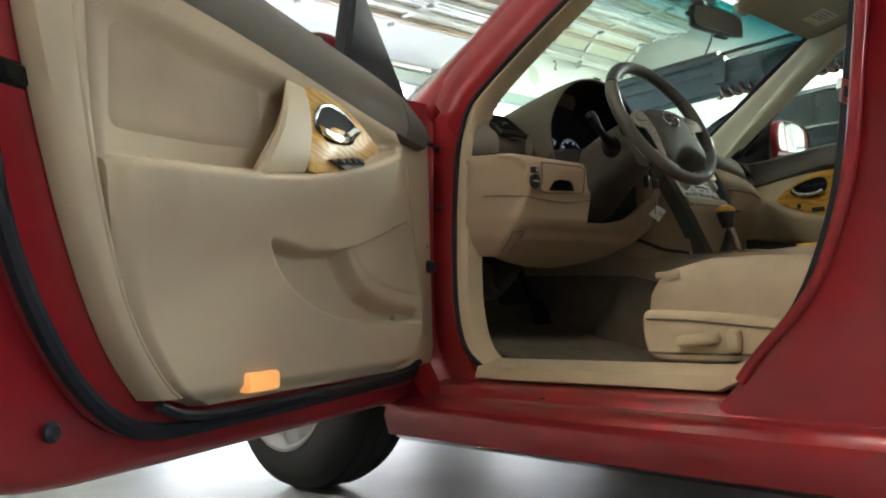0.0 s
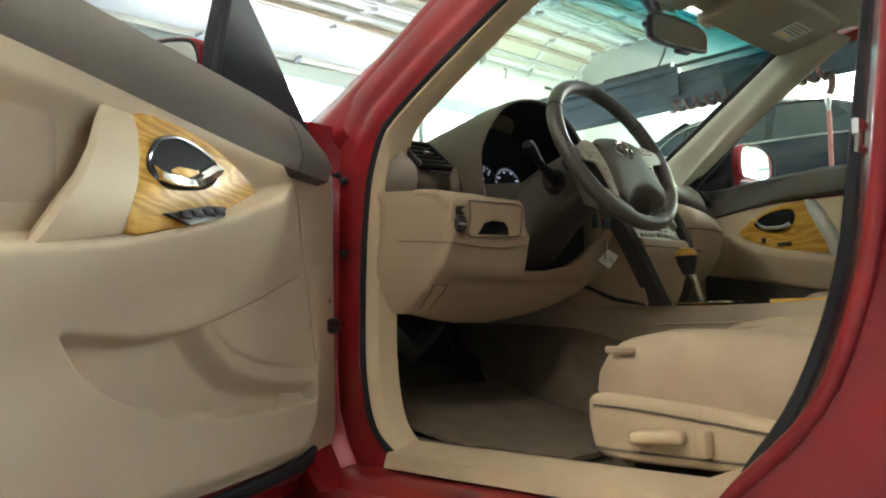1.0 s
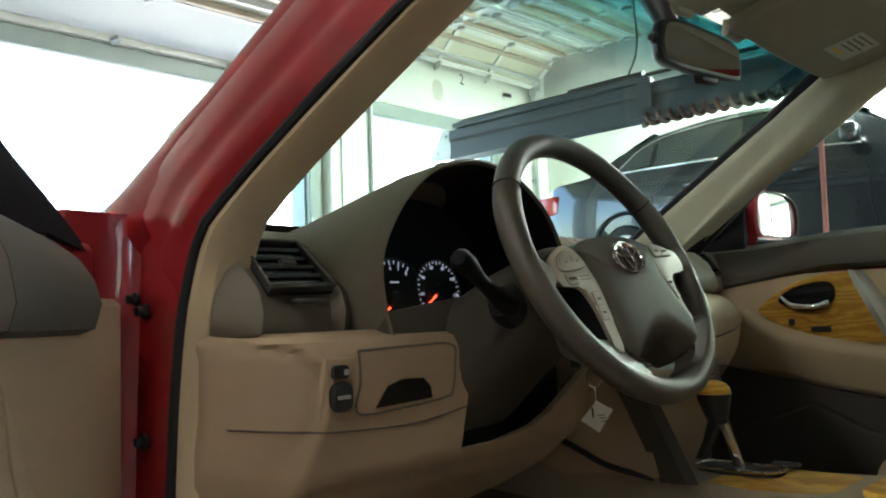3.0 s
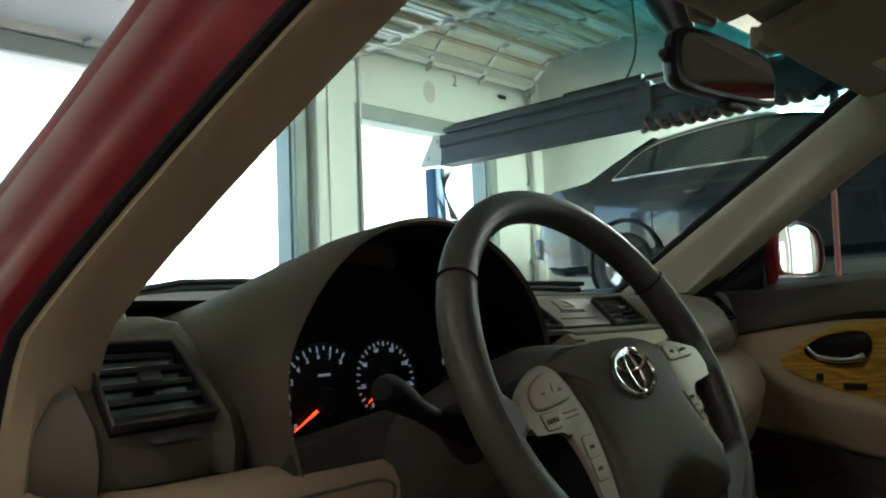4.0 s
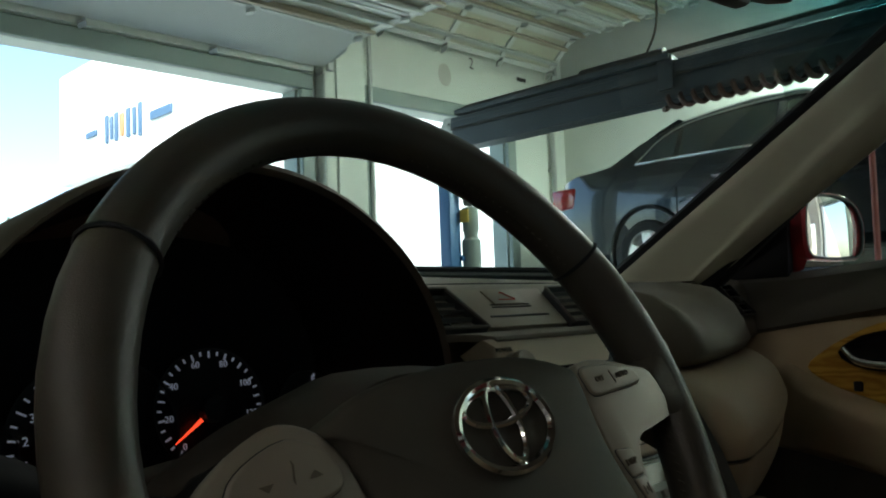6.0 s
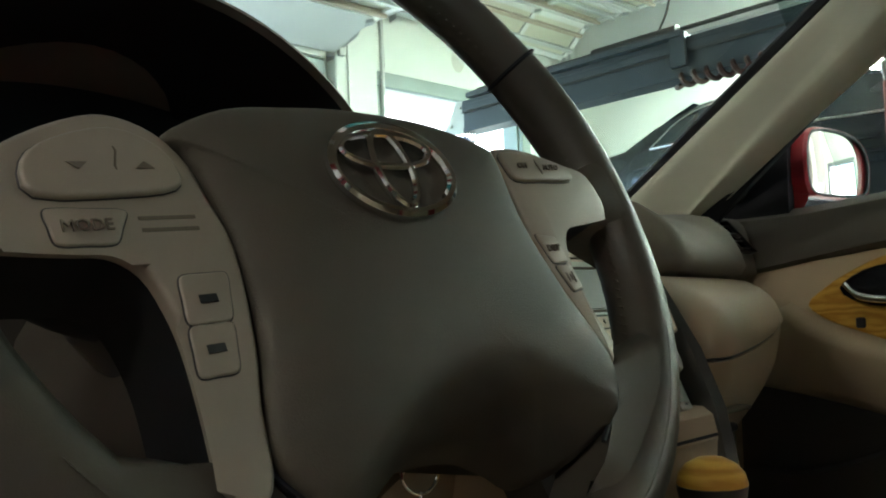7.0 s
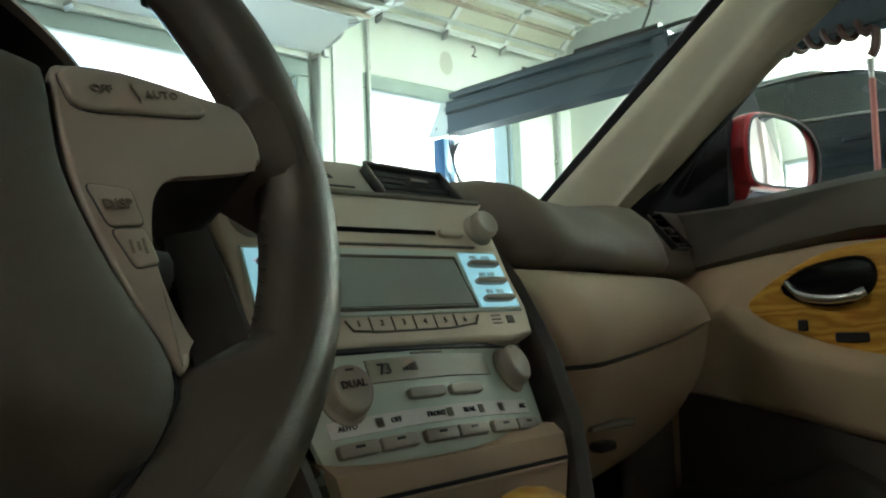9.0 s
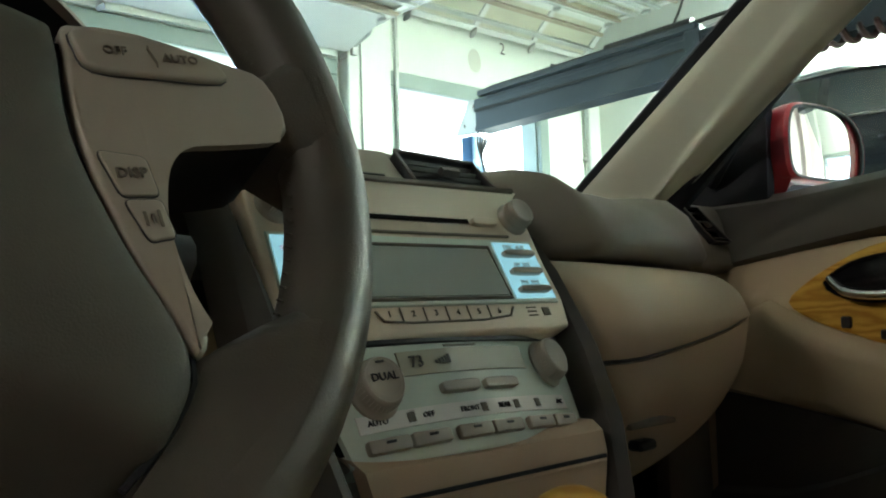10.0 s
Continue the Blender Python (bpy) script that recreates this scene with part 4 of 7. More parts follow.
# B pillar and rear side of the body
def side_wall(s):
    bx, ox = s * 0.735, s * 0.86
    leg = [(y, z) for y, z in rear_leg]
    poly = leg + [(-0.80, 1.26), (-0.80, 0.93), (-2.2, 0.93), (-2.2, 0.50), (-2.22, 0.40), (-2.25, 0.262), (-0.62, 0.262), (-0.40, 0.262), (-0.365, 0.285)]
    bm = shape()
    loops = []
    for c, k in ((s * 0.70, 0.0), (bx - s * 0.0, 0.0), (s * 0.80, -0.03), (ox, -0.062)):
        loops.append([Vector((c - s * (0.0 if z < 0.93 else 0.30 * (z - 0.93)) - (s * 0.052 * sstep(0.50, 0.30, z) if abs(c) > 0.82 else 0.0), y + (k * (1 - 0.8 * sstep(0.50, 0.32, z)) if i < len(leg) else 0), z)) for i, (y, z) in enumerate(poly)])
    rings(bm, loops)
    return part("rear_side_panel", bm, RED, car, "red painted centre pillar and rear door")


sw = side_wall(-1)
part("door_flange", tube(shape(), [Vector((-0.856 + (0.0 if z < 0.93 else 0.30 * (z - 0.93)) + 0.050 * sstep(0.50, 0.30, z), y - 0.066 * (1 - 0.8 * sstep(0.50, 0.32, z)), z)) for y, z in rear_leg], 0.010, 10), RED, sw, "rounded red edge of the door opening")
part("striker", tube(shape(), [(-0.80, -0.600, 0.735), (-0.835, -0.602, 0.735), (-0.845, -0.606, 0.748), (-0.835, -0.602, 0.762), (-0.80, -0.600, 0.762)], 0.005, 8), CHROME, sw)
part("latch_bumper", box(shape(), -0.81, -0.785, -0.60, -0.585, 0.615, 0.66, 0.006, 1), BLACK, sw)
side_wall(1)

part("sill_cover", box(shape(), 0.66, 0.81, -0.75, 0.50, 0.31, 0.372, 0.015, 2), BEIGE, car, "cream plastic sill cover")
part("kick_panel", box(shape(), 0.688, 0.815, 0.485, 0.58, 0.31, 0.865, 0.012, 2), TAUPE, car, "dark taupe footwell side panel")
# right rocker, doors and body side below the belt, seen from inside only
part("right_rocker", box(shape(), 0.70, 0.88, -2.1, 0.5, 0.17, 0.33, 0.02, 2), RED, car)

# front wing with its wheel arch, both sides
def wing(s):
    poly = [(0.545, 0.27)] + [(0.87 + 0.40 * math.cos(radians(a)), 0.33 + 0.40 * math.sin(radians(a))) for a in range(185, -6, -10)] + [(1.32, 0.24), (1.72, 0.28), (1.76, 0.6), (1.62, 0.74), (0.9, 0.88), (0.62, 0.945), (0.545, 0.93)]
    part("wing", prism(shape(), poly, s * 0.72, s * 0.868, yz, 0.03), RED, car, "red painted front wing")


wing(-1)
wing(1)
hg = [[Vector((x, y, z - 0.03 * (x / 0.7) ** 2)) for x in (-0.72, -0.4, 0, 0.4, 0.72)] for y, z in ((0.90, 0.905), (1.15, 0.885), (1.45, 0.82), (1.70, 0.71))]
part("hood", sheet(shape(), hg, -0.02), RED, car, "red painted hood")
part("nose", box(shape(), -0.72, 0.72, 1.62, 1.80, 0.22, 0.72, 0.06, 3), RED, car)
cg = [[Vector((x, y - 0.16 * (x / 0.72) ** 2, z)) for x in (-0.72, -0.4, 0, 0.4, 0.72)] for y, z in ((0.80, 0.900), (0.86, 0.885), (0.93, 0.903))]
part("cowl", sheet(shape(), cg, -0.02), BLACK, car, "black plastic cowl")
for x0, x1 in ((-0.50, 0.05), (0.10, 0.60)):
    pts = [Vector((x, 0.800 - 0.15 * (x / 0.72) ** 2, 0.990 - 0.012 * (x / 0.72) ** 2 - 0.022 * sstep(-0.28, -0.50, x))) for x in np.linspace(x0, x1, 7)]
    wp = part("wiper", tube(shape(), pts, 0.008, 6), BLACK, car)
    part("blade", tube(shape(), [p + Vector((0, -0.012, 0.012)) for p in pts], 0.005, 5), SEAL, wp)

# front wheels
def road_wheel(x, y, s):
    def wa(a, b, c):
        return Vector((x + s * c, y + a, 0.332 + b))
    w = part("wheel", lathe(shape(), [(0.20, -0.10), (0.29, -0.108), (0.318, -0.09), (0.330, -0.06), (0.332, 0.0), (0.330, 0.06), (0.318, 0.09), (0.29, 0.108), (0.235, 0.112), (0.215, 0.10), (0.205, 0.05)], 48, wa), TYRE, car, "black road tyre")
    for c in (-0.045, 0.0, 0.045):
        part("tread_groove", tube(shape(), [wa(0.3312 * math.cos(2 * math.pi * k / 48), 0.3312 * math.sin(2 * math.pi * k / 48), c) for k in range(48)], 0.0028, 4, closed=True), SEAL, w)
    part("rim", lathe(shape(), [(0.0, 0.03), (0.17, 0.03), (0.20, 0.09), (0.222, 0.114), (0.230, 0.112), (0.228, 0.08), (0.0, 0.0)], 40, wa), ALLOY, w, "silver alloy rim")
    for q in range(7):
        an = 2 * math.pi * q / 7
        ca, sa = math.cos(an), math.sin(an)
        part("spoke", prism(shape(), [(-0.025 * sa, 0.025 * ca), (0.21 * ca - 0.030 * sa, 0.21 * sa + 0.030 * ca), (0.21 * ca + 0.030 * sa, 0.21 * sa - 0.030 * ca), (0.025 * sa, -0.025 * ca)], 0.06, 0.104, wa, 0.004), ALLOY, w)
    part("wheel_hub", lathe(shape(), [(0, 0.06), (0.05, 0.06), (0.05, 0.11), (0.03, 0.116), (0, 0.116)], 20, wa), ALLOY, w)
    return w


for s in (-1, 1):
    road_wheel(s * 0.785, 0.87, s)
    road_wheel(s * 0.785, -1.85, s)

# roof, headliner, rear closure
rg = [[Vector((x, y, z - 0.05 * (x / 0.6) ** 2)) for x in (-0.60, -0.4, -0.2, 0, 0.2, 0.4, 0.60)] for y, z in ((0.06, 1.335), (-0.3, 1.40), (-0.9, 1.43), (-1.5, 1.38))]
part("roof", sheet(shape(), rg, -0.02), RED, car, "red painted roof")
hl = [[Vector((x, y + 0.03 * abs(x) / 0.55, z - 0.012 * (x / 0.6) ** 2)) for x in (-0.58, -0.4, -0.2, 0, 0.2, 0.4, 0.58)] for y, z in ((0.050, 1.288), (0.02, 1.292), (-0.3, 1.335), (-0.9, 1.35), (-1.5, 1.32))]
part("headliner", sheet(shape(), hl, 0.012, (0, 0, 1)), HEADLINER, car, "grey-beige fabric headliner")
part("parcel_shelf", box(shape(), -0.70, 0.70, -2.2, -1.75, 0.86, 0.92, 0.01, 1), TAUPE, car)
part("trunk_lid", box(shape(), -0.70, 0.70, -2.6, -2.21, 0.3, 0.93, 0.03, 2), RED, car)
for s in (-1, 1):
    part("roof_rail", tube(shape(), smooth_poly([(s * 0.585, 0.05, 1.30), (s * 0.60, -0.4, 1.335), (s * 0.60, -1.0, 1.34), (s * 0.585, -1.5, 1.31)], 4, False), 0.032, 8), RED, car)
    part("rear_pillar", tube(shape(), [(s * 0.60, -1.48, 1.31), (s * 0.66, -2.1, 0.93)], 0.06, 8), RED, car)
rwg = [[Vector((x * k, y, z)) for x in (-0.56, 0, 0.56)] for y, z, k in ((-1.5, 1.33, 1.0), (-2.15, 0.93, 1.08))]
part("rear_window", sheet(shape(), rwg, 0.004), TINTED, car, "dark tinted rear window")
for s in (-1, 1):
    part("rear_side_window", sheet(shape(), [[Vector((s * (0.83 - 0.60 * (z - 0.93)), y, z)) for z in (0.925, 1.05, 1.18, 1.31)] for y in (-0.79, -1.1, -1.5, -2.0)], 0.004), TINTED, car, "dark tinted rear side window")
part("rear_bench", box(shape(), -0.64, 0.64, -1.72, -1.15, 0.36, 0.58, 0.05, 3), FABRIC, car, "beige fabric rear bench")
part("rear_backrest", box(shape(), -0.64, 0.64, -1.90, -1.68, 0.50, 0.98, 0.06, 3), FABRIC, car, "beige fabric rear backrest")

# windshield
wg = []
for f in np.linspace(0, 1, 9):
    row = []
    for u in np.linspace(-1, 1, 13):
        e = abs(u) ** 2.2
        xw = u * (0.690 + (0.552 - 0.690) * f)
        y = (0.90 - 0.14 * e) * (1 - f) + (0.105 - 0.02 * e) * f
        z = 0.905 * (1 - f) + 1.300 * f + 0.025 * math.sin(math.pi * f) * (1 - 0.5 * e)
        row.append(Vector((xw, y, z)))
    wg.append(row)
ws = part("windshield", sheet(shape(), wg, 0.005), WINDSHIELD, car, "clear windshield with a teal shade band")
ws.visible_shadow = False

# sun visors and overhead fittings
def visor(s):
    poly = smooth_poly([(0.045, -0.01), (0.10, 0.006), (0.42, 0.012), (0.475, -0.005), (0.485, -0.09), (0.46, -0.155), (0.40, -0.165), (0.10, -0.165), (0.05, -0.15)], 3)
    def va(a, b, c):
        return Vector((s * a + 0.02, 0.045 + b, 1.272 - b * 0.22 - c))
    v = part("sun_visor", prism(shape(), poly, -0.006, 0.016, va, 0.008), HEADLINER, car, "grey-beige sun visor folded up")
    part("visor_label", box(shape(), 0.30, 0.40, -0.115, -0.05, 0.0165, 0.0172, at=va), LIGHTGREY, v, "pale printed warning label")
    part("visor_label_stripe", box(shape(), 0.31, 0.36, -0.066, -0.058, 0.0173, 0.0177, at=va), YELLOW, v)
    for k in range(4):
        part("label_line", box(shape(), 0.31, 0.385 - 0.012 * (k % 2), -0.108 + 0.010 * k, -0.105 + 0.010 * k, 0.0173, 0.0176, at=va), TAUPE, v)
    part("visor_clip", tube(shape(), [va(0.06, 0.012, -0.01), va(0.06, 0.016, 0.008), va(0.10, 0.016, 0.010), va(0.12, 0.010, 0.0)], 0.007, 8), HEADLINER, v)
    return v


visor(1)
visor(-1)

# inside mirror
MC, MX = Vector((-0.076, 0.028, 1.182)), Vector((0.99, 0.02, 0.085)).normalized()
MZ = Vector((-0.085, -0.05, 0.98))
MZ = (MZ - MX * MZ.dot(MX)).normalized()
MN = MX.cross(MZ)
def ma(a, b, c):
    return MC + MX * a + MZ * b + MN * c


mo = [(-0.135, 0.020), (-0.118, 0.040), (-0.05, 0.044), (0.06, 0.038), (0.118, 0.030), (0.134, 0.012), (0.132, -0.022), (0.118, -0.034), (0.03, -0.036), (-0.08, -0.034), (-0.124, -0.026), (-0.136, -0.008)]
mo = smooth_poly([(a * 0.95, b * (0.95 if b > 0 else 0.72)) for a, b in mo], 3)
rv = part("rear_view_mirror", rings(shape(), [[ma(a * k, b * k, c) for a, b in mo] for k, c in ((0.45, -0.030), (0.80, -0.024), (0.96, -0.012), (1.0, -0.002), (0.99, 0.003), (0.95, 0.0045))]), BLACK, car, "black framed rear-view mirror")
part("mirror_glass", prism(shape(), [(a * 0.93, b * 0.82 + 0.001) for a, b in mo], 0.003, 0.0055, ma), MIRROR, rv)
part("mirror_foot", box(shape(), 0.005, 0.060, -0.034, -0.022, -0.02, -0.002, 0.006, 2, ma), BLACK, rv)
part("mirror_knob", lathe(shape(), [(0, 0), (0.012, 0), (0.014, 0.006), (0.008, 0.02), (0, 0.022)], 14, lambda a, b, c: ma(-0.126 - c * 0.6, 0.010 + a * 0.6, -0.006 + b * 0.6)), BLACK, rv)
part("mirror_arm", tube(shape(), [ma(0.0, 0.02, -0.03), ma(0.02, 0.06, -0.06), ma(0.03, 0.11, -0.085)], [0.014, 0.016, 0.024], 10), BLACK, rv)

# ---------------------------------------------------------------- cabin floor and seats
fl = shape()
fg = [[Vector((x, y, z + (0.012 * math.sin(9 * x + 5 * y)))) for x in np.linspace(-0.70, 0.70, 15)] for y, z in ((-1.7, 0.33), (-0.8, 0.33), (-0.3, 0.318), (0.1, 0.318), (0.35, 0.335), (0.55, 0.40), (0.70, 0.50), (0.76, 0.62))]
part("carpet", sheet(fl, fg, -0.02, (0, 0, 1)), CARPET, car, "brown-grey floor carpet")
part("firewall", box(shape(), -0.70, 0.70, 0.745, 0.78, 0.3, 0.90), BLACK, car)
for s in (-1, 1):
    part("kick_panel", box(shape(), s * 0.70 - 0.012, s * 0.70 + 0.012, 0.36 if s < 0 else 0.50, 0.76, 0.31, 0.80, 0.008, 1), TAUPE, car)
for x, y, z, w, h in ((-0.40, 0.50, 0.50, 0.05, 0.07), (-0.25, 0.53, 0.44, 0.032, 0.10), (-0.52, 0.58, 0.46, 0.045, 0.11)):
    pd = part("pedal", box(shape(), -w, w, -h / 2, h / 2, -0.008, 0.008, 0.006, 2, lambda a, b, c, x=x, y=y, z=z: Vector((x + a, y + b * 0.45 - c * 0.9, z + b * 0.9 - c * 0.45))), MATTEBLACK, car, "black rubber pedal")
    part("pedal_arm", tube(shape(), [(x, y + 0.01, z), (x, y + 0.06, z + 0.10), (x, y + 0.12, z + 0.22)], 0.011, 8), MATTEBLACK, pd)
part("fuse_harness", tube(shape(), smooth_poly([(-0.66, 0.42, 0.58), (-0.60, 0.40, 0.53), (-0.54, 0.43, 0.50), (-0.48, 0.42, 0.55), (-0.42, 0.45, 0.60)], 5, False), 0.022, 8), BLACK, car)
mt = [[Vector((x, y, z)) for x in np.linspace(-0.62, -0.16, 6)] for y, z in ((-0.05, 0.337), (0.2, 0.338), (0.38, 0.368), (0.52, 0.415))]
part("floor_mat", sheet(shape(), mt, -0.008, (0, 0, 1)), CARPET, car, "brown-grey floor mat")


def seat(cx, cy=0.0, driver=True, rise=0.0):
    """A front seat: cushion, side shield with its switches, backrest and head restraint."""
    def sa(a, b, c):
        return Vector((cx + a, cy + b, c + rise * sstep(0.32, 0.42, c) + (0.016 * sstep(0.10, 0.20, a) * sstep(0.50, 0.53, c) if driver else 0.0)))
    loops = []
    for y, zt, zb, w in ((-0.075, 0.485, 0.445, 0.205), (-0.088, 0.520, 0.440, 0.235), (-0.120, 0.540, 0.435, 0.248), (-0.20, 0.554, 0.43, 0.252), (-0.32, 0.552, 0.43, 0.255), (-0.44, 0.542, 0.43, 0.255), (-0.56, 0.535, 0.43, 0.25)):
        half = [(0.0, zt - 0.022), (0.09, zt - 0.020), (0.135, zt - 0.010), (0.175, zt + 0.006), (0.215 * w / 0.25, zt - 0.002), (w - 0.006, zt - 0.028), (w, zt - 0.055), (w - 0.004, zb)]
        loops.append([sa(x, y, z) for x, z in half] + [sa(-x, y, z) for x, z in reversed(half[1:])])
    st_ = part("driver_seat" if driver else "passenger_seat", rings(shape(), loops), FABRIC, car, "beige fabric front seat")
    for s in (-1, 1):
        part("seam", tube(shape(), smooth_poly([sa(s * 0.150, y, z) for y, z in ((-0.078, 0.49), (-0.12, 0.536), (-0.2, 0.548), (-0.35, 0.535), (-0.55, 0.515))], 4, False), 0.0018, 5), DOORCLOTH, st_)
    part("front_seam", tube(shape(), smooth_poly([sa(x, -0.095 - 0.02 * (1 - (x / 0.2) ** 2) * 0, 0.522 - 0.01 * (1 - (x / 0.15) ** 2)) for x in (-0.19, -0.13, 0, 0.13, 0.19)], 4, False), 0.0018, 5), DOORCLOTH, st_)
    o = -1 if driver else 1
    sh = smooth_poly([(-0.090, 0.435), (-0.096, 0.456), (-0.13, 0.460), (-0.3, 0.448), (-0.46, 0.425), (-0.60, 0.40), (-0.60, 0.345), (-0.30, 0.345), (-0.15, 0.345), (-0.106, 0.36), (-0.093, 0.40)], 3)
    shield = part("side_shield", prism(shape(), sh, o * 0.215, o * 0.272, lambda a, b, c: sa(c, a, b), 0.012), BEIGE, st_, "beige plastic seat side shield")
    if driver:
        part("seat_label", box(shape(), -0.003, 0.003, -0.028, 0.028, -0.006, 0.006, 0.0025, 1, lambda a, b, c: Vector((-0.607 + a, -0.145 + b, 0.513 + c))), FABRIC, st_)
        part("cushion_switch", box(shape(), -0.026, 0.0, -0.045, 0.045, -0.013, 0.013, 0.010, 3, lambda a, b, c: sa(-0.270 + a, -0.225 + b, 0.400 + c - 0.10 * b)), BEIGE, shield)
        part("recline_switch", box(shape(), -0.024, 0.0, -0.012, 0.012, -0.028, 0.024, 0.009, 3, lambda a, b, c: sa(-0.270 + a, -0.300 + b, 0.398 + c)), BEIGE, shield)
        part("shield_line", tube(shape(), smooth_poly([sa(-0.273, y, z) for y, z in ((-0.105, 0.443), (-0.2, 0.438), (-0.38, 0.420), (-0.5, 0.405))], 4, False), 0.0022, 5), TAUPE, shield)
        part("shield_line", tube(shape(), smooth_poly([sa(-0.273, y, z) for y, z in ((-0.10, 0.368), (-0.2, 0.366), (-0.36, 0.366))], 4, False), 0.0022, 5), TAUPE, shield)
    back = []
    for z, yc, w, d in ((0.47, -0.62, 0.235, 0.07), (0.60, -0.67, 0.25, 0.075), (0.80, -0.73, 0.245, 0.07), (1.0, -0.79, 0.22, 0.06), (1.08, -0.815, 0.17, 0.04)):
        back.append(smooth_poly([sa(-w, yc, z), sa(-w * 0.7, yc + d, z), sa(0, yc + d * 0.6, z), sa(w * 0.7, yc + d, z), sa(w, yc, z), sa(w * 0.7, yc - d * 0.7, z), sa(-w * 0.7, yc - d * 0.7, z)], 3))
    part("backrest", rings(shape(), back), FABRIC, st_)
    part("rail", box(shape(), -0.20, 0.20, -0.56, -0.12, 0.30, 0.345, 0.01, 1, sa), BLACK, st_)
    return st_


seat(-0.355, 0.0, True, -0.016)
seat(0.375, 0.0, False, 0.06)

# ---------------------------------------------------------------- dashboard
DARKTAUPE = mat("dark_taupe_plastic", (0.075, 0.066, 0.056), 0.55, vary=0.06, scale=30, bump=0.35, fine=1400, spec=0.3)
def yr(x):
    return 0.205 + 0.165 * max(0.0, (abs(x) - 0.10) / 0.55) ** 1.5


dg = []
for x in np.linspace(-0.71, 0.71, 95):
    r = yr(x)
    r += (0.44 - r) * sstep(-0.60, -0.54, x) * sstep(-0.13, -0.18, x)
    r += max(0.0, 0.335 - r) * sstep(-0.23, -0.20, x) * sstep(0.215, 0.185, x)
    r += (0.426 - r) * sstep(0.555, 0.655, x)
    side_up = 0.012 * (abs(x) / 0.7) ** 2
    b = max(0.0, (abs(x) - 0.64) / 0.07) ** 2 * (0.05 if x < 0 else 0.012)
    low = 0.016 * sstep(-0.36, -0.60, x)
    fl_ = sstep(0.16, 0.30, x) * sstep(0.60, 0.46, x)
    dg.append([Vector(p) for p in ((x, 0.75 - 0.15 * (x / 0.7) ** 2, 0.945 - low), (x, 0.735 - 0.15 * (x / 0.7) ** 2, 0.984 - 0.026 * (x / 0.7) ** 2 - low), (x, 0.56, 0.968 - 0.008 * (x / 0.7) ** 2 - 0.6 * low), (x, 0.46 + b, 0.956 + 0.3 * side_up - 0.006 * fl_), (x, r + 0.085 + b + 0.020 * fl_, 0.948 + side_up - 0.011 * fl_), (x, r + 0.045 + b + 0.024 * fl_, 0.940 + side_up - 0.013 * fl_), (x, r + 0.018 + b + 0.022 * fl_, 0.920 + side_up * 0.6 - 0.007 * fl_), (x, r + 0.006 + b + 0.012 * fl_, 0.898), (x, r + b, 0.874), (x, r + 0.006 + b, 0.866), (x, r + 0.03 + b, 0.862), (x, r + 0.14, 0.858))])
dash = part("dashboard", sheet(shape(), dg, -0.004), TAUPE, car, "taupe dashboard with tan lower panels", sharp=75)

# instrument hood: bezel between the lip and the dash, and the dark tunnel inside
lip = [(-0.520, 0.800), (-0.533, 0.850), (-0.532, 0.905), (-0.495, 0.965), (-0.445, 1.006), (-0.390, 1.024), (-0.335, 1.027), (-0.280, 1.014), (-0.232, 0.986), (-0.198, 0.950), (-0.178, 0.905), (-0.175, 0.850), (-0.185, 0.800)]
lip = smooth_poly(lip, 4, False)
LC = (-0.355, 0.86)
def hood_ring(y, grow, lift, flat=0.0):
    out = []
    for x, z in lip:
        dx, dz = x - LC[0], z - LC[1]
        gx = grow * (0.55 if dx < 0 and grow > 0 else 1.0 if dx < 0 else 0.8)
        zz = LC[1] + dz * (1 - flat) + lift * max(0, dz) / 0.167
        out.append(Vector((LC[0] + dx * (1 + gx), y, zz)))
    return out


hr = [hood_ring(0.216, -0.012, -0.003), hood_ring(0.210, 0.0, 0.0), hood_ring(0.214, 0.02, 0.004), hood_ring(0.235, 0.07, 0.002), hood_ring(0.275, 0.16, -0.004), hood_ring(0.33, 0.30, -0.020), hood_ring(0.42, 0.48, -0.048), hood_ring(0.52, 0.60, -0.070), hood_ring(0.62, 0.66, -0.085), hood_ring(0.72, 0.70, -0.098)]
part("instrument_hood", rings(shape(), hr, closed=False), TAUPE, car, "taupe hood over the instruments")
tn = [hood_ring(0.216, -0.012, -0.003), hood_ring(0.26, -0.05, -0.008), hood_ring(0.33, -0.09, -0.016), hood_ring(0.372, -0.12, -0.02)]
cluster = part("instrument_panel", rings(shape(), tn, closed=False), MATTEBLACK, car, "black instrument cluster with lit dials")
part("cluster_face", rings(shape(), [hood_ring(0.360, -0.10, -0.018), hood_ring(0.368, -0.10, -0.018)]), MATTEBLACK, cluster)
part("cluster_sill", prism(shape(), [(-0.528, 0.786), (-0.180, 0.786), (-0.180, 0.866), (-0.390, 0.850), (-0.531, 0.832)], 0.240, 0.214, xz, 0.004), DARKTAUPE, cluster, "dark lower lip of the instrument opening")
def ga(a, b, c):
    return Vector((a, 0.352 + (b - 0.86) * 0.12 - c, b))


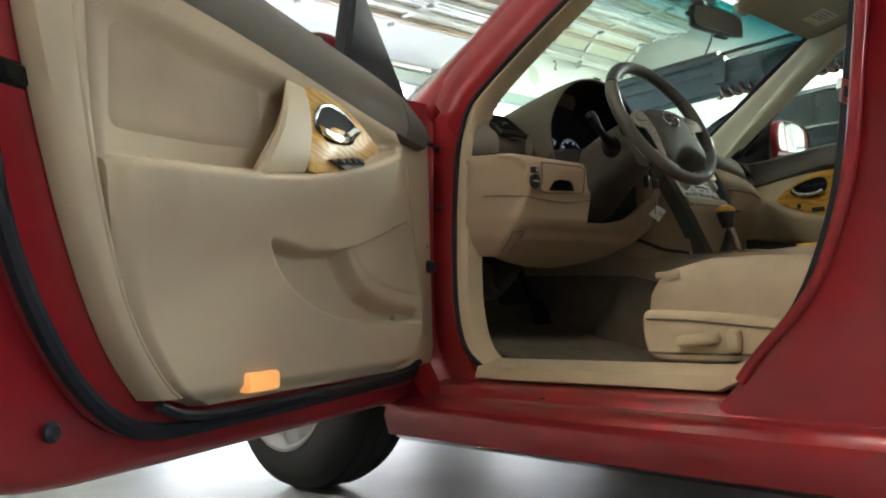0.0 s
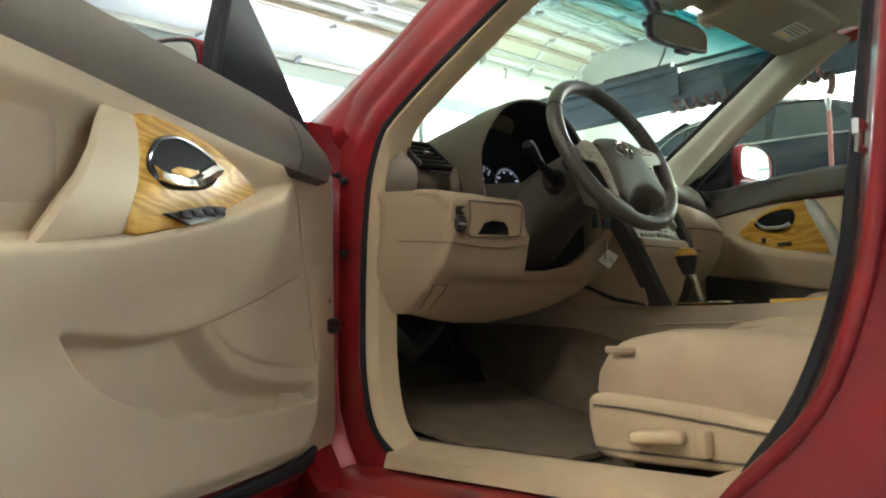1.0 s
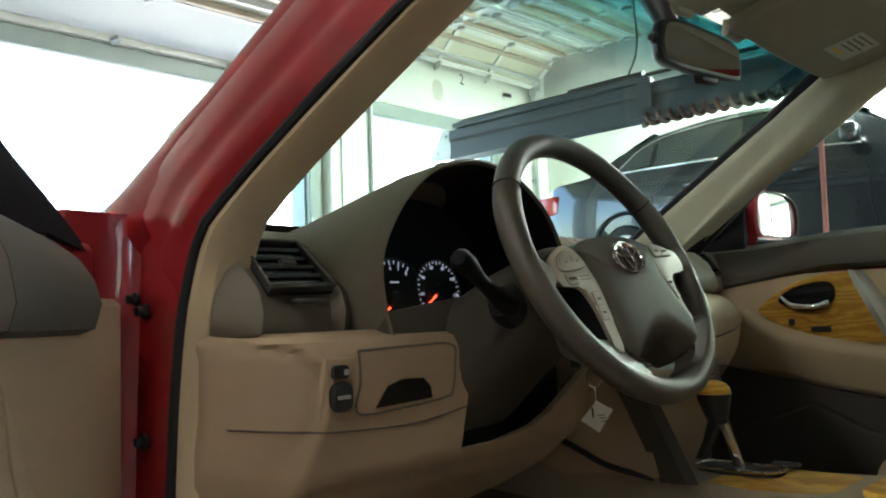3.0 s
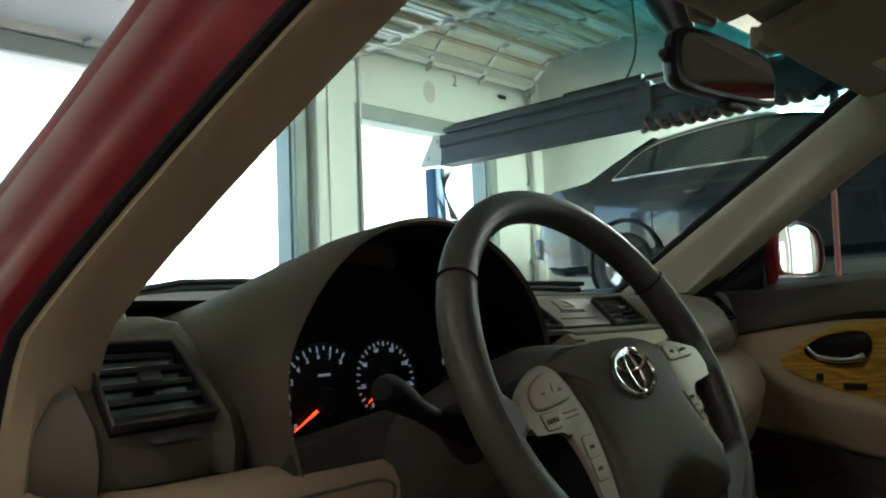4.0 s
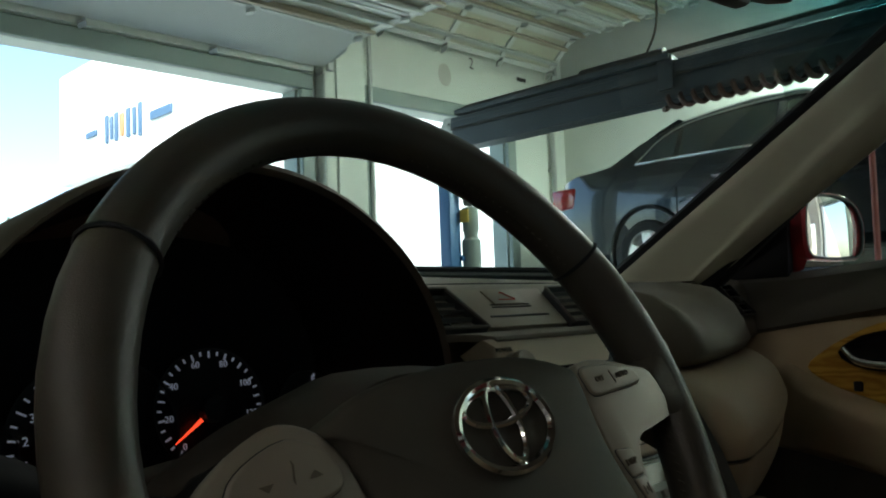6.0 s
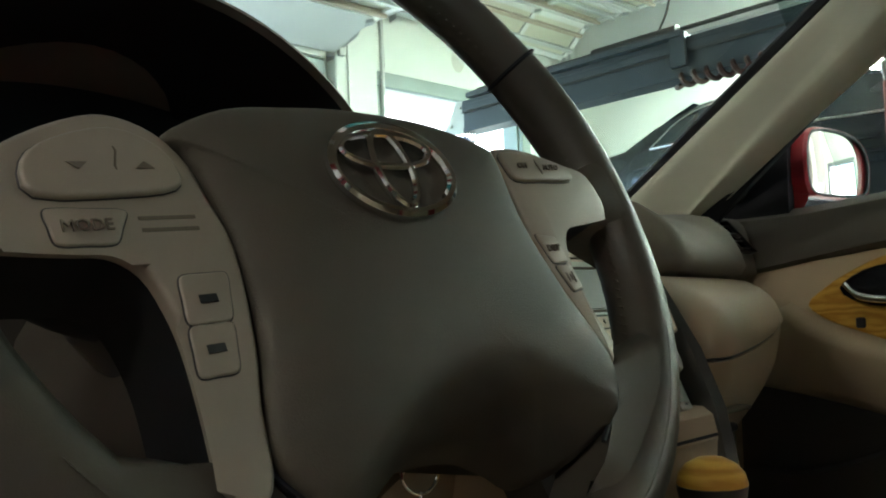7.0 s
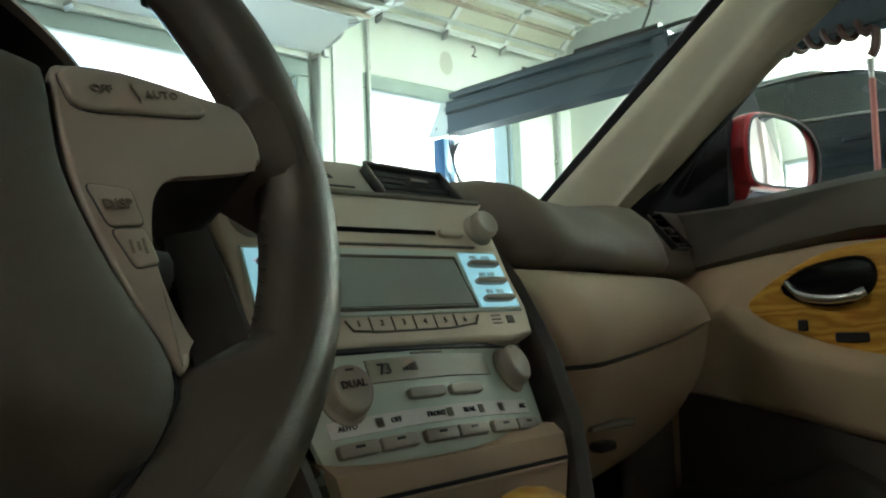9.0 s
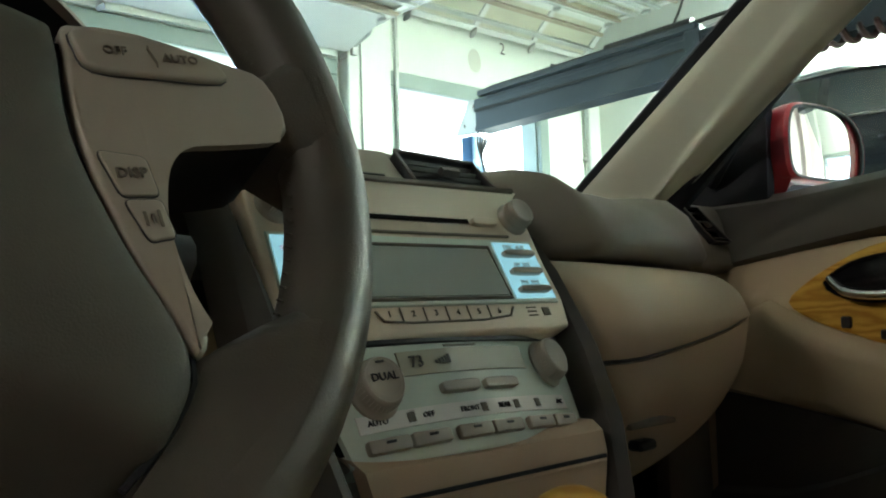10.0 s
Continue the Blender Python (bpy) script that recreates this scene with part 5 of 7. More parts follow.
GM = lambda x, z: basis(ga(x, z, 0.0015), (1, 0, 0), (0, 0.12, 1))
def gauge(cx, cz, r, a0, a1, ticks, digits, size, needle):
    g = part("gauge", lathe(shape(), [(r * 1.44, 0.0), (r * 1.46, 0.003), (r * 1.43, 0.003), (r * 1.41, 0.0)], 48, lambda a, b, c: ga(cx + a, cz + b, c)), BLACK, cluster, "round dial with lit marks")
    tk = shape()
    for k in range(ticks + 1):
        an = radians(a0 + (a1 - a0) * k / ticks)
        L = 0.16 if k % 2 == 0 else 0.10
        ca, sa_ = math.cos(an), math.sin(an)
        w = 0.0007
        prism(tk, [(cx + r * 1.36 * ca - w * sa_, cz + r * 1.36 * sa_ + w * ca), (cx + r * (1.36 - L) * ca - w * sa_, cz + r * (1.36 - L) * sa_ + w * ca), (cx + r * (1.36 - L) * ca + w * sa_, cz + r * (1.36 - L) * sa_ - w * ca), (cx + r * 1.36 * ca + w * sa_, cz + r * 1.36 * sa_ - w * ca)], 0.0005, 0.0015, ga)
    tagged(part("dial_scale", tk, DIGIT, g, smooth=False), kind="stuff")
    for k, d in enumerate(digits):
        an = radians(a0 + (a1 - a0) * k / (len(digits) - 1))
        words("digit", d, size, GM(cx + r * 1.10 * math.cos(an), cz + r * 1.10 * math.sin(an)), DIGIT, g)
    an = radians(needle)
    ca, sa_ = math.cos(an), math.sin(an)
    nb = shape()
    prism(nb, [(cx + r * 1.25 * ca, cz + r * 1.25 * sa_), (cx + r * 0.40 * ca - 0.0013 * sa_, cz + r * 0.40 * sa_ + 0.0013 * ca), (cx + r * 0.40 * ca + 0.0013 * sa_, cz + r * 0.40 * sa_ - 0.0013 * ca)], 0.004, 0.006, ga)
    part("needle", nb, NEEDLE, g, smooth=False)
    part("hub", lathe(shape(), [(0, 0.008), (r * 0.30, 0.008), (r * 0.34, 0.004), (r * 0.34, 0)], 24, lambda a, b, c: ga(cx + a, cz + b, c)), BLACK, g)


gauge(-0.386, 0.850, 0.0427, 208, 57, 16, ["0", "1", "2", "3", "4", "5", "6", "7", "8"], 0.0085, 209)
gauge(-0.297, 0.865, 0.032, 227, -51, 28, ["0", "20", "40", "60", "80", "100", "120", "140"], 0.0072, 214)
gauge(-0.208, 0.858, 0.020, 70, -70, 4, ["F", "E"], 0.009, -58)
gauge(-0.462, 0.850, 0.018, 110, 250, 4, ["H", "C"], 0.007, 240)
for x, z in ((-0.462, 0.885), (-0.455, 0.815)):
    part("warning_light", lathe(shape(), [(0, 0.001), (0.003, 0.001), (0.003, 0)], 10, lambda a, b, c, x=x, z=z: ga(x + a, z + b, c + 0.001)), NEEDLE, cluster)
part("label_bar", box(shape(), -0.392, -0.376, 0.876, 0.8785, 0.0005, 0.0012, at=ga), DIGIT, cluster)

VENTGREY = mat("dark_grey_vent_plastic", (0.045, 0.042, 0.038), 0.5, vary=0.1, bump=0.2)


# vents: corners tl, tr, br, bl
def vent(corners, slats, parent, depth=0.03, tab=True, out=0.0, edge=0.0035):
    c = [Vector(p) for p in corners]
    nn = (c[1] - c[0]).cross(c[3] - c[0]).normalized()
    if nn.y > 0:
        nn = -nn
    def va(u, v, w):
        return c[0] * (1 - u) * (1 - v) + c[1] * u * (1 - v) + c[2] * u * v + c[3] * (1 - u) * v + nn * (w + out)
    v = part("air_vent", rings(shape(), [[va(a, b, w) for a, b in ((0, 0), (1, 0), (1, 1), (0, 1))] for w in (0.001, -depth)], cap=False), BLACK, parent, "slatted black air vent")
    part("vent_back", rings(shape(), [[va(a, b, w) for a, b in ((0, 0), (1, 0), (1, 1), (0, 1))] for w in (-depth + 0.004, -depth)]), GLOSSBLACK, v)
    part("vent_frame", tube(shape(), [va(a, b, 0.002) for a, b in ((0, 0), (0.5, 0), (1, 0), (1, 0.5), (1, 1), (0.5, 1), (0, 1), (0, 0.5))], edge, 6, closed=True), DARKTAUPE, v)
    for k in range(slats):
        b = (k + 0.6) / (slats + 0.2)
        part("slat", rings(shape(), [[va(u, b - 0.030, -0.003), va(u, b + 0.0, -0.001), va(u, b + 0.030, -0.2 * depth - 0.002), va(u, b + 0.005, -0.2 * depth - 0.004)] for u in (0.02, 0.5, 0.98)]), VENTGREY, v)
    if tab:
        part("vent_tab", rings(shape(), [[va(u, 0.44, 0.0), va(u, 0.46, 0.006), va(u, 0.56, 0.006), va(u, 0.58, 0.0)] for u in (0.40, 0.44, 0.58, 0.62)]), DARKTAUPE, v)
    return v


# left vent housing
vh = []
for x, off in ((-0.704, 0.10), (-0.699, 0.055), (-0.690, 0.020), (-0.678, 0.004), (-0.670, 0.016), (-0.62, 0.014), (-0.578, 0.016), (-0.566, 0.004), (-0.545, 0.02), (-0.52, 0.06)):
    vh.append([Vector((x, y + off, z)) for y, z in ((0.48, 0.945), (0.40, 0.945), (0.350, 0.938), (0.314, 0.918), (0.275, 0.887), (0.246, 0.862), (0.238, 0.838), (0.242, 0.815), (0.27, 0.803), (0.42, 0.803))])
part("vent_housing", rings(shape(), vh), TAUPE, car, "taupe housing of the side air vent")
lv = vent(((-0.657, 0.318, 0.919), (-0.582, 0.314, 0.918), (-0.580, 0.246, 0.863), (-0.667, 0.246, 0.860)), 5, car, 0.010, True, 0.003, 0.0022)
part("vent_wheel", box(shape(), -0.640, -0.598, 0.232, 0.250, 0.846, 0.852, 0.003, 1), VENTGREY, lv)

# right side vent
part("vent_housing", sheet(shape(), [[Vector((x, y + 0.012 * sstep(0.70, 0.67, x), z)) for y, z in smooth_poly([(0.54, 0.966), (0.475, 0.962), (0.456, 0.955), (0.446, 0.941), (0.434, 0.905), (0.430, 0.882), (0.440, 0.866), (0.50, 0.860)], 3, False)] for x in np.linspace(0.665, 0.795, 12)], -0.004), TAUPE, car, "taupe end of the dash with a side vent", sharp=60)
vent(((0.682, 0.4500, 0.9505), (0.716, 0.4485, 0.9510), (0.776, 0.4310, 0.9000), (0.734, 0.4320, 0.9005)), 4, car, 0.010, True, 0.013, 0.0014)

# beige knee panel
def knee_y(x, z):
    y = lerp(z, [0.550, 0.585, 0.62, 0.665, 0.73, 0.79, 0.806, 0.815], [0.330, 0.280, 0.240, 0.212, 0.197, 0.195, 0.204, 0.235])
    xr = lerp(z, [0.60, 0.66, 0.72, 0.77, 0.795, 0.81], [-0.672, -0.660, -0.638, -0.635, -0.655, -0.70])
    y += 0.013 * (1 - sstep(xr - 0.009, xr + 0.009, x)) + 0.008 * sstep(0.650, 0.638, z) * sstep(-0.66, -0.62, x)
    return y + 0.09 * max(0, (-0.635 - x) / 0.075) ** 2 * (1 if x < -0.635 else 0)


kg = []
for x in np.linspace(-0.712, -0.413, 110):
    zb = lerp(x, [-0.70, -0.65, -0.58, -0.50, -0.413], [0.583, 0.579, 0.568, 0.560, 0.558])
    kg.append([Vector((x, knee_y(x, z), z)) for z in [zb + (0.815 - zb) * k / 44 for k in range(45)]])
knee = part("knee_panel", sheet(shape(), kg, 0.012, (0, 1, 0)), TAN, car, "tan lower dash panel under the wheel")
kg = []
for x in np.linspace(-0.4128, -0.115, 40):
    zt = lerp(x, [-0.413, -0.34, -0.27, -0.235, -0.20, -0.15, -0.11], [0.662, 0.664, 0.676, 0.692, 0.716, 0.738, 0.745])
    zb = lerp(x, [-0.413, -0.32, -0.25, -0.16, -0.11], [0.558, 0.570, 0.590, 0.635, 0.680])
    kg.append([Vector((x, knee_y(x, z) + 0.02 * max(0, (x + 0.2) / 0.09), z)) for z in [zb + (zt - zb) * k / 20 for k in range(21)]])
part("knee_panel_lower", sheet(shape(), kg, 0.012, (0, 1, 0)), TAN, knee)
def ka(a, b, c):
    return Vector((a, knee_y(a, b) - c, b))


def groove(pts, r=0.0010, material=None):
    return part("panel_gap", tube(shape(), [ka(x, z, 0.0008) for x, z in smooth_poly(pts, 12, False)], r * 1.25, 5), material or TAUPE, knee)


groove([(-0.70, 0.716), (-0.60, 0.708), (-0.50, 0.706), (-0.415, 0.716)])
groove([(-0.648, 0.590), (-0.650, 0.628), (-0.648, 0.632), (-0.612, 0.634), (-0.612, 0.628), (-0.618, 0.590)])
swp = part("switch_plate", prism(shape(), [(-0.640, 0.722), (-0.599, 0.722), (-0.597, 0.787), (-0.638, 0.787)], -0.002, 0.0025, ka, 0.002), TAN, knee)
sm = part("switch", prism(shape(), oval(-0.618, 0.772, 0.011, 0.0075, 20, 4), 0.002, 0.006, ka, 0.002), BLACK, swp, "small black rocker switch")
part("switch_mark", box(shape(), -0.615, -0.609, 0.769, 0.775, 0.0061, 0.0066, at=ka), LIGHTGREY, sm)
sm = part("switch", prism(shape(), oval(-0.617, 0.746, 0.0145, 0.016, 24, 3), 0.002, 0.008, ka, 0.003), BLACK, swp, "round black mirror adjusting switch")
part("switch_mark", box(shape(), -0.626, -0.608, 0.744, 0.748, 0.0081, 0.0086, at=ka), LIGHTGREY, sm)
groove([(-0.590, 0.793), (-0.588, 0.760), (-0.590, 0.726), (-0.52, 0.726), (-0.455, 0.731), (-0.442, 0.738), (-0.438, 0.77), (-0.442, 0.793), (-0.50, 0.795), (-0.589, 0.793)], 0.0013)
part("coin_box_pull", prism(shape(), [(-0.566, 0.729), (-0.478, 0.733), (-0.480, 0.746), (-0.492, 0.757), (-0.525, 0.758), (-0.548, 0.752)], -0.004, 0.0015, ka), GLOSSBLACK, knee, "dark finger recess of the coin box")

# steering column
cs = []
for y, hw, z0, z1 in ((0.30, 0.098, 0.665, 0.830), (0.24, 0.092, 0.680, 0.845), (0.17, 0.080, 0.740, 0.880), (0.10, 0.068, 0.785, 0.905), (0.055, 0.058, 0.815, 0.905)):
    zc, hh = (z0 + z1) / 2, (z1 - z0) / 2
    cs.append([Vector((a, y, b)) for a, b in oval(-0.345, zc, hw, hh, 28, 3.2)])
col = part("steering_column", rings(shape(), cs), DARKTAUPE, car, "dark taupe steering column shroud")
part("column_recess", box(shape(), -0.42, -0.14, 0.262, 0.275, 0.655, 0.83), BLACK, col)
part("turn_signal_stalk", tube(shape(), [(-0.405, 0.122, 0.832), (-0.440, 0.114, 0.842), (-0.475, 0.103, 0.854), (-0.505, 0.093, 0.866), (-0.530, 0.084, 0.877), (-0.550, 0.077, 0.884), (-0.557, 0.074, 0.886)], [0.014, 0.012, 0.0085, 0.0085, 0.0115, 0.0125, 0.008], 12), MATTEBLACK, col, "black turn signal stalk")
part("stalk_boot", lathe(shape(), [(0, 0), (0.026, 0), (0.028, 0.02), (0.018, 0.035), (0, 0.036)], 18, lambda a, b, c: Vector((-0.395 - c, 0.128 + a, 0.828 + b + 0.4 * c))), BLACK, col)
part("wiper_stalk", tube(shape(), [(-0.285, 0.125, 0.845), (-0.25, 0.125, 0.850), (-0.20, 0.13, 0.845)], [0.011, 0.009, 0.012], 10), BLACK, col)
part("ignition_lock", lathe(shape(), [(0, 0), (0.018, 0), (0.018, 0.012), (0.012, 0.016), (0, 0.016)], 18, lambda a, b, c: Vector((-0.262 + c * 0.6, 0.150 - c * 0.8, 0.770 + b) ) + Vector((a * 0.8, a * 0.6, 0))), BLACK, col)

# ---------------------------------------------------------------- steering wheel
WC, TILT = Vector((-0.364, 0.016, 0.882)), radians(26)
WZ = Vector((0, math.sin(TILT), math.cos(TILT)))
WN = Vector((0, -math.cos(TILT), math.sin(TILT)))
def wa(a, b, c):
    return WC + Vector((a, 0, 0)) + WZ * b + WN * c


R0 = 0.1600
ringp, ringr = [], []
for k in range(72):
    an = 2 * math.pi * k / 72
    ringp.append(wa(R0 * math.cos(an), R0 * math.sin(an), 0))
    ringr.append(0.0144 + 0.0012 * math.exp(-((math.degrees(math.asin(math.sin(an))) - 20) / 14) ** 2))
wheel = part("steering_wheel", tube(shape(), ringp, ringr, 14, closed=True), LEATHER, car, "grey-brown leather steering wheel with silver spokes")
for an in (148, 32):
    a = radians(an)
    c = wa(R0 * math.cos(a), R0 * math.sin(a), 0)
    er = (wa(math.cos(a), math.sin(a), 0) - WC)
    part("rim_seam", tube(shape(), [c + (er * math.cos(q) + WN * math.sin(q)) * 0.0155 for q in np.linspace(0, 6.28, 17)[:-1]], 0.0012, 5, closed=True), SEAL, wheel)
stb = shape()
for a0, a1 in ((18, 80), (100, 162), (-50, 18)):
    for k in range(int((a1 - a0) / 2)):
        a = radians(a0 + 2 * k)
        er = wa(math.cos(a), math.sin(a), 0) - WC
        p = WC + er * (R0 - 0.0147)
        tube(stb, [p + WN * 0.003, p + WN * 0.0005 + WZ * 0.002], 0.0004, 4)
tagged(part("stitching", stb, LEATHER, wheel), kind="stuff")
# hub and spokes, the wheel turned a little to the left
TURN = 0.085
def wh(a, b, c):
    return wa(a * math.cos(TURN) - b * math.sin(TURN), a * math.sin(TURN) + b * math.cos(TURN), c)


# hub pad, domed, falling away at its lower edge
pad_o = [(-0.0770, 0.0060), (-0.0810, 0.0130), (-0.058, 0.0235), (-0.03, 0.0265), (0.0, 0.0272), (0.04, 0.0230), (0.070, 0.0125), (0.0740, 0.004), (0.0712, -0.028), (0.0765, -0.062), (0.085, -0.094), (0.077, -0.1115), (0.060, -0.1250), (0.050, -0.1245), (0.041, -0.1160), (0.026, -0.1070), (0.0, -0.1040), (-0.024, -0.1070), (-0.042, -0.1170), (-0.052, -0.1260), (-0.062, -0.1265), (-0.074, -0.1115), (-0.0815, -0.094), (-0.0730, -0.062), (-0.0700, -0.028), (-0.0730, -0.006)]
pad_o = smooth_poly(pad_o, 4)
pl = []
pc_ = Vector((0, -0.045))
for k, h in ((0.98, -0.068), (1.0, 0.000), (0.998, 0.006), (0.992, 0.0105), (0.980, 0.0132), (0.955, 0.0150), (0.91, 0.0164), (0.86, 0.0174), (0.80, 0.0182), (0.74, 0.0188), (0.66, 0.0194), (0.56, 0.0199), (0.44, 0.0203), (0.28, 0.0206), (0.02, 0.0206)):
    row = []
    for a, b in pad_o:
        aa_, bb_ = pc_.x + (a - pc_.x) * k, pc_.y + (b - pc_.y) * k
        arch_b = -0.0925 - 0.024 * (aa_ / 0.06) ** 2
        row.append(wh(aa_, bb_, h - 0.036 * sstep(arch_b + 0.012, arch_b - 0.026, bb_) if h > -0.05 else h + 0.028 * sstep(-0.07, -0.105, bb_)))
    pl.append(row)
part("hub_pad", rings(shape(), pl), PAD, wheel, "dark grey-brown airbag pad", sharp=70)
eo = oval(0, 0, 1, 1, 40)
def emb(a, b, c):
    return wh(a, -0.0075 + b, 0.0200 + c)


em = part("emblem", tube(shape(), [emb(0.0285 * a, 0.0190 * b, 0.002) for a, b in eo], 0.0024, 8, closed=True), CHROME, wheel, "chrome oval emblem")
part("emblem_inner", tube(shape(), [emb(0.0085 * a, 0.0165 * b + 0.001, 0.002) for a, b in eo], 0.0018, 8, closed=True), CHROME, em)
part("emblem_inner", tube(shape(), [emb(0.0215 * a, 0.0075 * b + 0.0085, 0.002) for a, b in eo], 0.0017, 8, closed=True), CHROME, em)
# spokes: silver upper trims with keys, leather lower spokes
for s in (-1, 1):
    top = [(0.0758, 0.0070), (0.0815, 0.0125), (0.100, 0.0120)] if s > 0 else [(0.0728, -0.012), (0.0755, 0.0010), (0.0830, 0.0125), (0.0945, 0.0185), (0.106, 0.0180)]
    tp = top + [(0.125, 0.0045 if s > 0 else 0.0100), (0.1395, -0.002), (0.1405, -0.0225)] + ([(0.120, -0.0270), (0.104, -0.0285), (0.0955, -0.0345), (0.0905, -0.045), (0.0875, -0.060), (0.0885, -0.078), (0.0912, -0.0905)] if s > 0 else [(0.122, -0.0270), (0.1085, -0.0285), (0.1005, -0.0350), (0.0970, -0.046), (0.0955, -0.060), (0.0962, -0.078), (0.0975, -0.0920), (0.0985, -0.1040), (0.0900, -0.1085)]) + [(a if s > 0 else a - 0.0032, b) for a, b in ((0.0862, -0.0950 if s > 0 else -0.1010), (0.0828, -0.0820), (0.0772, -0.062), (0.0728, -0.030))]
    tp = smooth_poly([(s * a, b) for a, b in tp], 3)
    sk = part("spoke", prism(shape(), tp, 0.0062, 0.0120, wh, 0.0022), SILVER, wheel, "silver spoke with control keys")
    part("spoke_back", prism(shape(), tp, -0.030, 0.0060, wh), MATTEBLACK, sk)
    kb = smooth_poly([(s * 0.0795, 0.0090), (s * 0.0985, 0.0082), (s * 0.1165, 0.0042), (s * 0.1230, -0.0005), (s * 0.1215, -0.0062), (s * 0.100, -0.0064), (s * 0.0815, -0.0058), (s * 0.0780, 0.0015)] if s > 0 else [(-0.0855, 0.0065), (-0.0985, 0.0125), (-0.1165, 0.0078), (-0.1265, 0.0000), (-0.1255, -0.0115), (-0.100, -0.0118), (-0.0835, -0.0095), (-0.0808, -0.0030)], 3)
    key = part("key", prism(shape(), kb, 0.011, 0.0142, wh, 0.0014), SILVER, sk)
    part("key_outline", tube(shape(), [wh(a, b, 0.0119) for a, b in kb], 0.0005, 5, closed=True), BLACK, key)
    part("key_gap", tube(shape(), [wh(s * a, b, h) for a, b, h in ((0.1005, 0.0078, 0.0132), (0.0995, 0.003, 0.0143), (0.1010, -0.002, 0.0143), (0.1005, -0.0060, 0.0132))], 0.0004, 5), TAUPE, key)
    # leather that wraps from the silver arm onto the rim
    cov = []
    for f in np.linspace(0, 1, 9):
        b0 = 0.0005 - 0.0245 * f
        a1 = radians(7.5 - 22.0 * f)
        row = []
        for u in (-0.04, 0.0, 0.15, 0.4, 0.7, 1.0):
            a = s * ((0.1385 + 0.0012 * f) * (1 - u) + R0 * math.cos(a1) * u)
            b = b0 * (1 - u) + R0 * math.sin(a1) * u
            row.append(wh(a, b, (0.0095 if u < 0 else 0.0115 + 0.0030 * u) - 0.010 * (abs(2 * f - 1) ** 6)))
        cov.append(row)
    part("spoke_cover", sheet(shape(), cov, -0.022, tuple(WN)), LEATHER, wheel, sharp=60)
    # broad lower spoke that runs into the rim without a seam
    lo = []
    for f in np.linspace(0, 1, 15):
        pe = Vector((lerp(f, [0, 0.12, 0.5, 0.8, 1.0], [0.0875, 0.0858, 0.0775, 0.0600, 0.0420]), lerp(f, [0, 0.12, 0.5, 0.8, 1.0], [-0.0930, -0.0960, -0.1110, -0.1265, -0.1390])))
        an = radians(-31.5 - 41.0 * f)
        pr_o = Vector((R0 * math.cos(an), R0 * math.sin(an)))
        row = []
        for u in (0.0, 0.02, 0.08, 0.25, 0.5, 0.75, 1.0):
            q = pe.lerp(pr_o, u)
            sag = 0.010 * math.sin(math.pi * u) * (1 - f) ** 3
            row.append(wh(s * q.x, q.y + sag * 0.25, 0.0040 if u == 0 else 0.0088 + 0.0055 * u ** 1.5 - 0.014 * max(0, 1 - f / 0.10) ** 2 * (1 - u) - 0.012 * max(0, (f - 0.85) / 0.15) ** 2 * (1 - u)))
        lo.append(row)
    part("lower_spoke", sheet(shape(), lo, -0.024, tuple(WN)), LEATHER, wheel, "leather lower spoke", sharp=70)
    part("pad_gap", tube(shape(), [wh(s * a + (0.0034 if s < 0 else 0.0), b, 0.0085) for a, b in smooth_poly([(0.0752, 0.006), (0.0722, -0.012), (0.0722, -0.030), (0.077, -0.062), (0.0862, -0.0945), (0.0768, -0.1108), (0.0605, -0.1232)], 3, False)], 0.0011, 5), SEAL, wheel)
WM = lambda x, y, h=0.0128: basis(wh(x, y, h), wh(1, 0, 0) - WC, wh(0, 1, 0) - WC)


def spoke_key(outline, text, size):
    """A raised key with a dark parting line; returns it with its middle."""
    o = smooth_poly([Vector(outline[i]).lerp(Vector(outline[(i + 1) % 4]), f) for i in range(4) for f in (0.12, 0.5, 0.88)], 3)
    mx, my = sum(p[0] for p in outline) / 4, sum(p[1] for p in outline) / 4
    k = part("key", prism(shape(), o, 0.0105, 0.0130, wh, 0.0008), SILVER, wheel)
    part("key_outline", tube(shape(), [wh(a, b, 0.0119) for a, b in o], 0.0005, 5, closed=True), BLACK, k)
    if text:
        words("key_text", text, size, WM(mx, my, 0.0133), TAUPE, k)
    return k, mx, my


spoke_key([(0.0757, -0.0330), (0.0888, -0.0350), (0.0895, -0.0478), (0.0790, -0.0478)], "DISP", 0.0046)
vk, vx, vy = spoke_key([(0.0793, -0.0490), (0.0895, -0.0490), (0.0905, -0.0610), (0.0830, -0.0620)], "", 0)
for x, h in ((-0.0022, 0.0022), (0.0, 0.0014), (0.0018, 0.0026)):
    part("key_mark", box(shape(), vx + x - 0.0004, vx + x + 0.0004, vy - h, vy + h, 0.0130, 0.0133, at=wh), TAUPE, vk)
spoke_key([(-0.1245, -0.0150), (-0.1005, -0.0160), (-0.1065, -0.0275), (-0.1235, -0.0270)], "MODE", 0.0052)
for y0, y1, my in ((-0.0385, -0.0545, -0.047), (-0.0547, -0.0705, -0.0625)):
    k, mx, _ = spoke_key([(-0.0925 - 0.12 * (-0.04 - y0), y0), (-0.0765 - 0.22 * (-0.04 - y0), y0), (-0.0765 - 0.22 * (-0.04 - y1), y1), (-0.0925 - 0.12 * (-0.04 - y1), y1)], "", 0)
    part("key_mark", box(shape(), mx - 0.0028, mx + 0.0028, my - 0.0013, my + 0.0013, 0.0130, 0.0134, at=wh), BLACK, k)
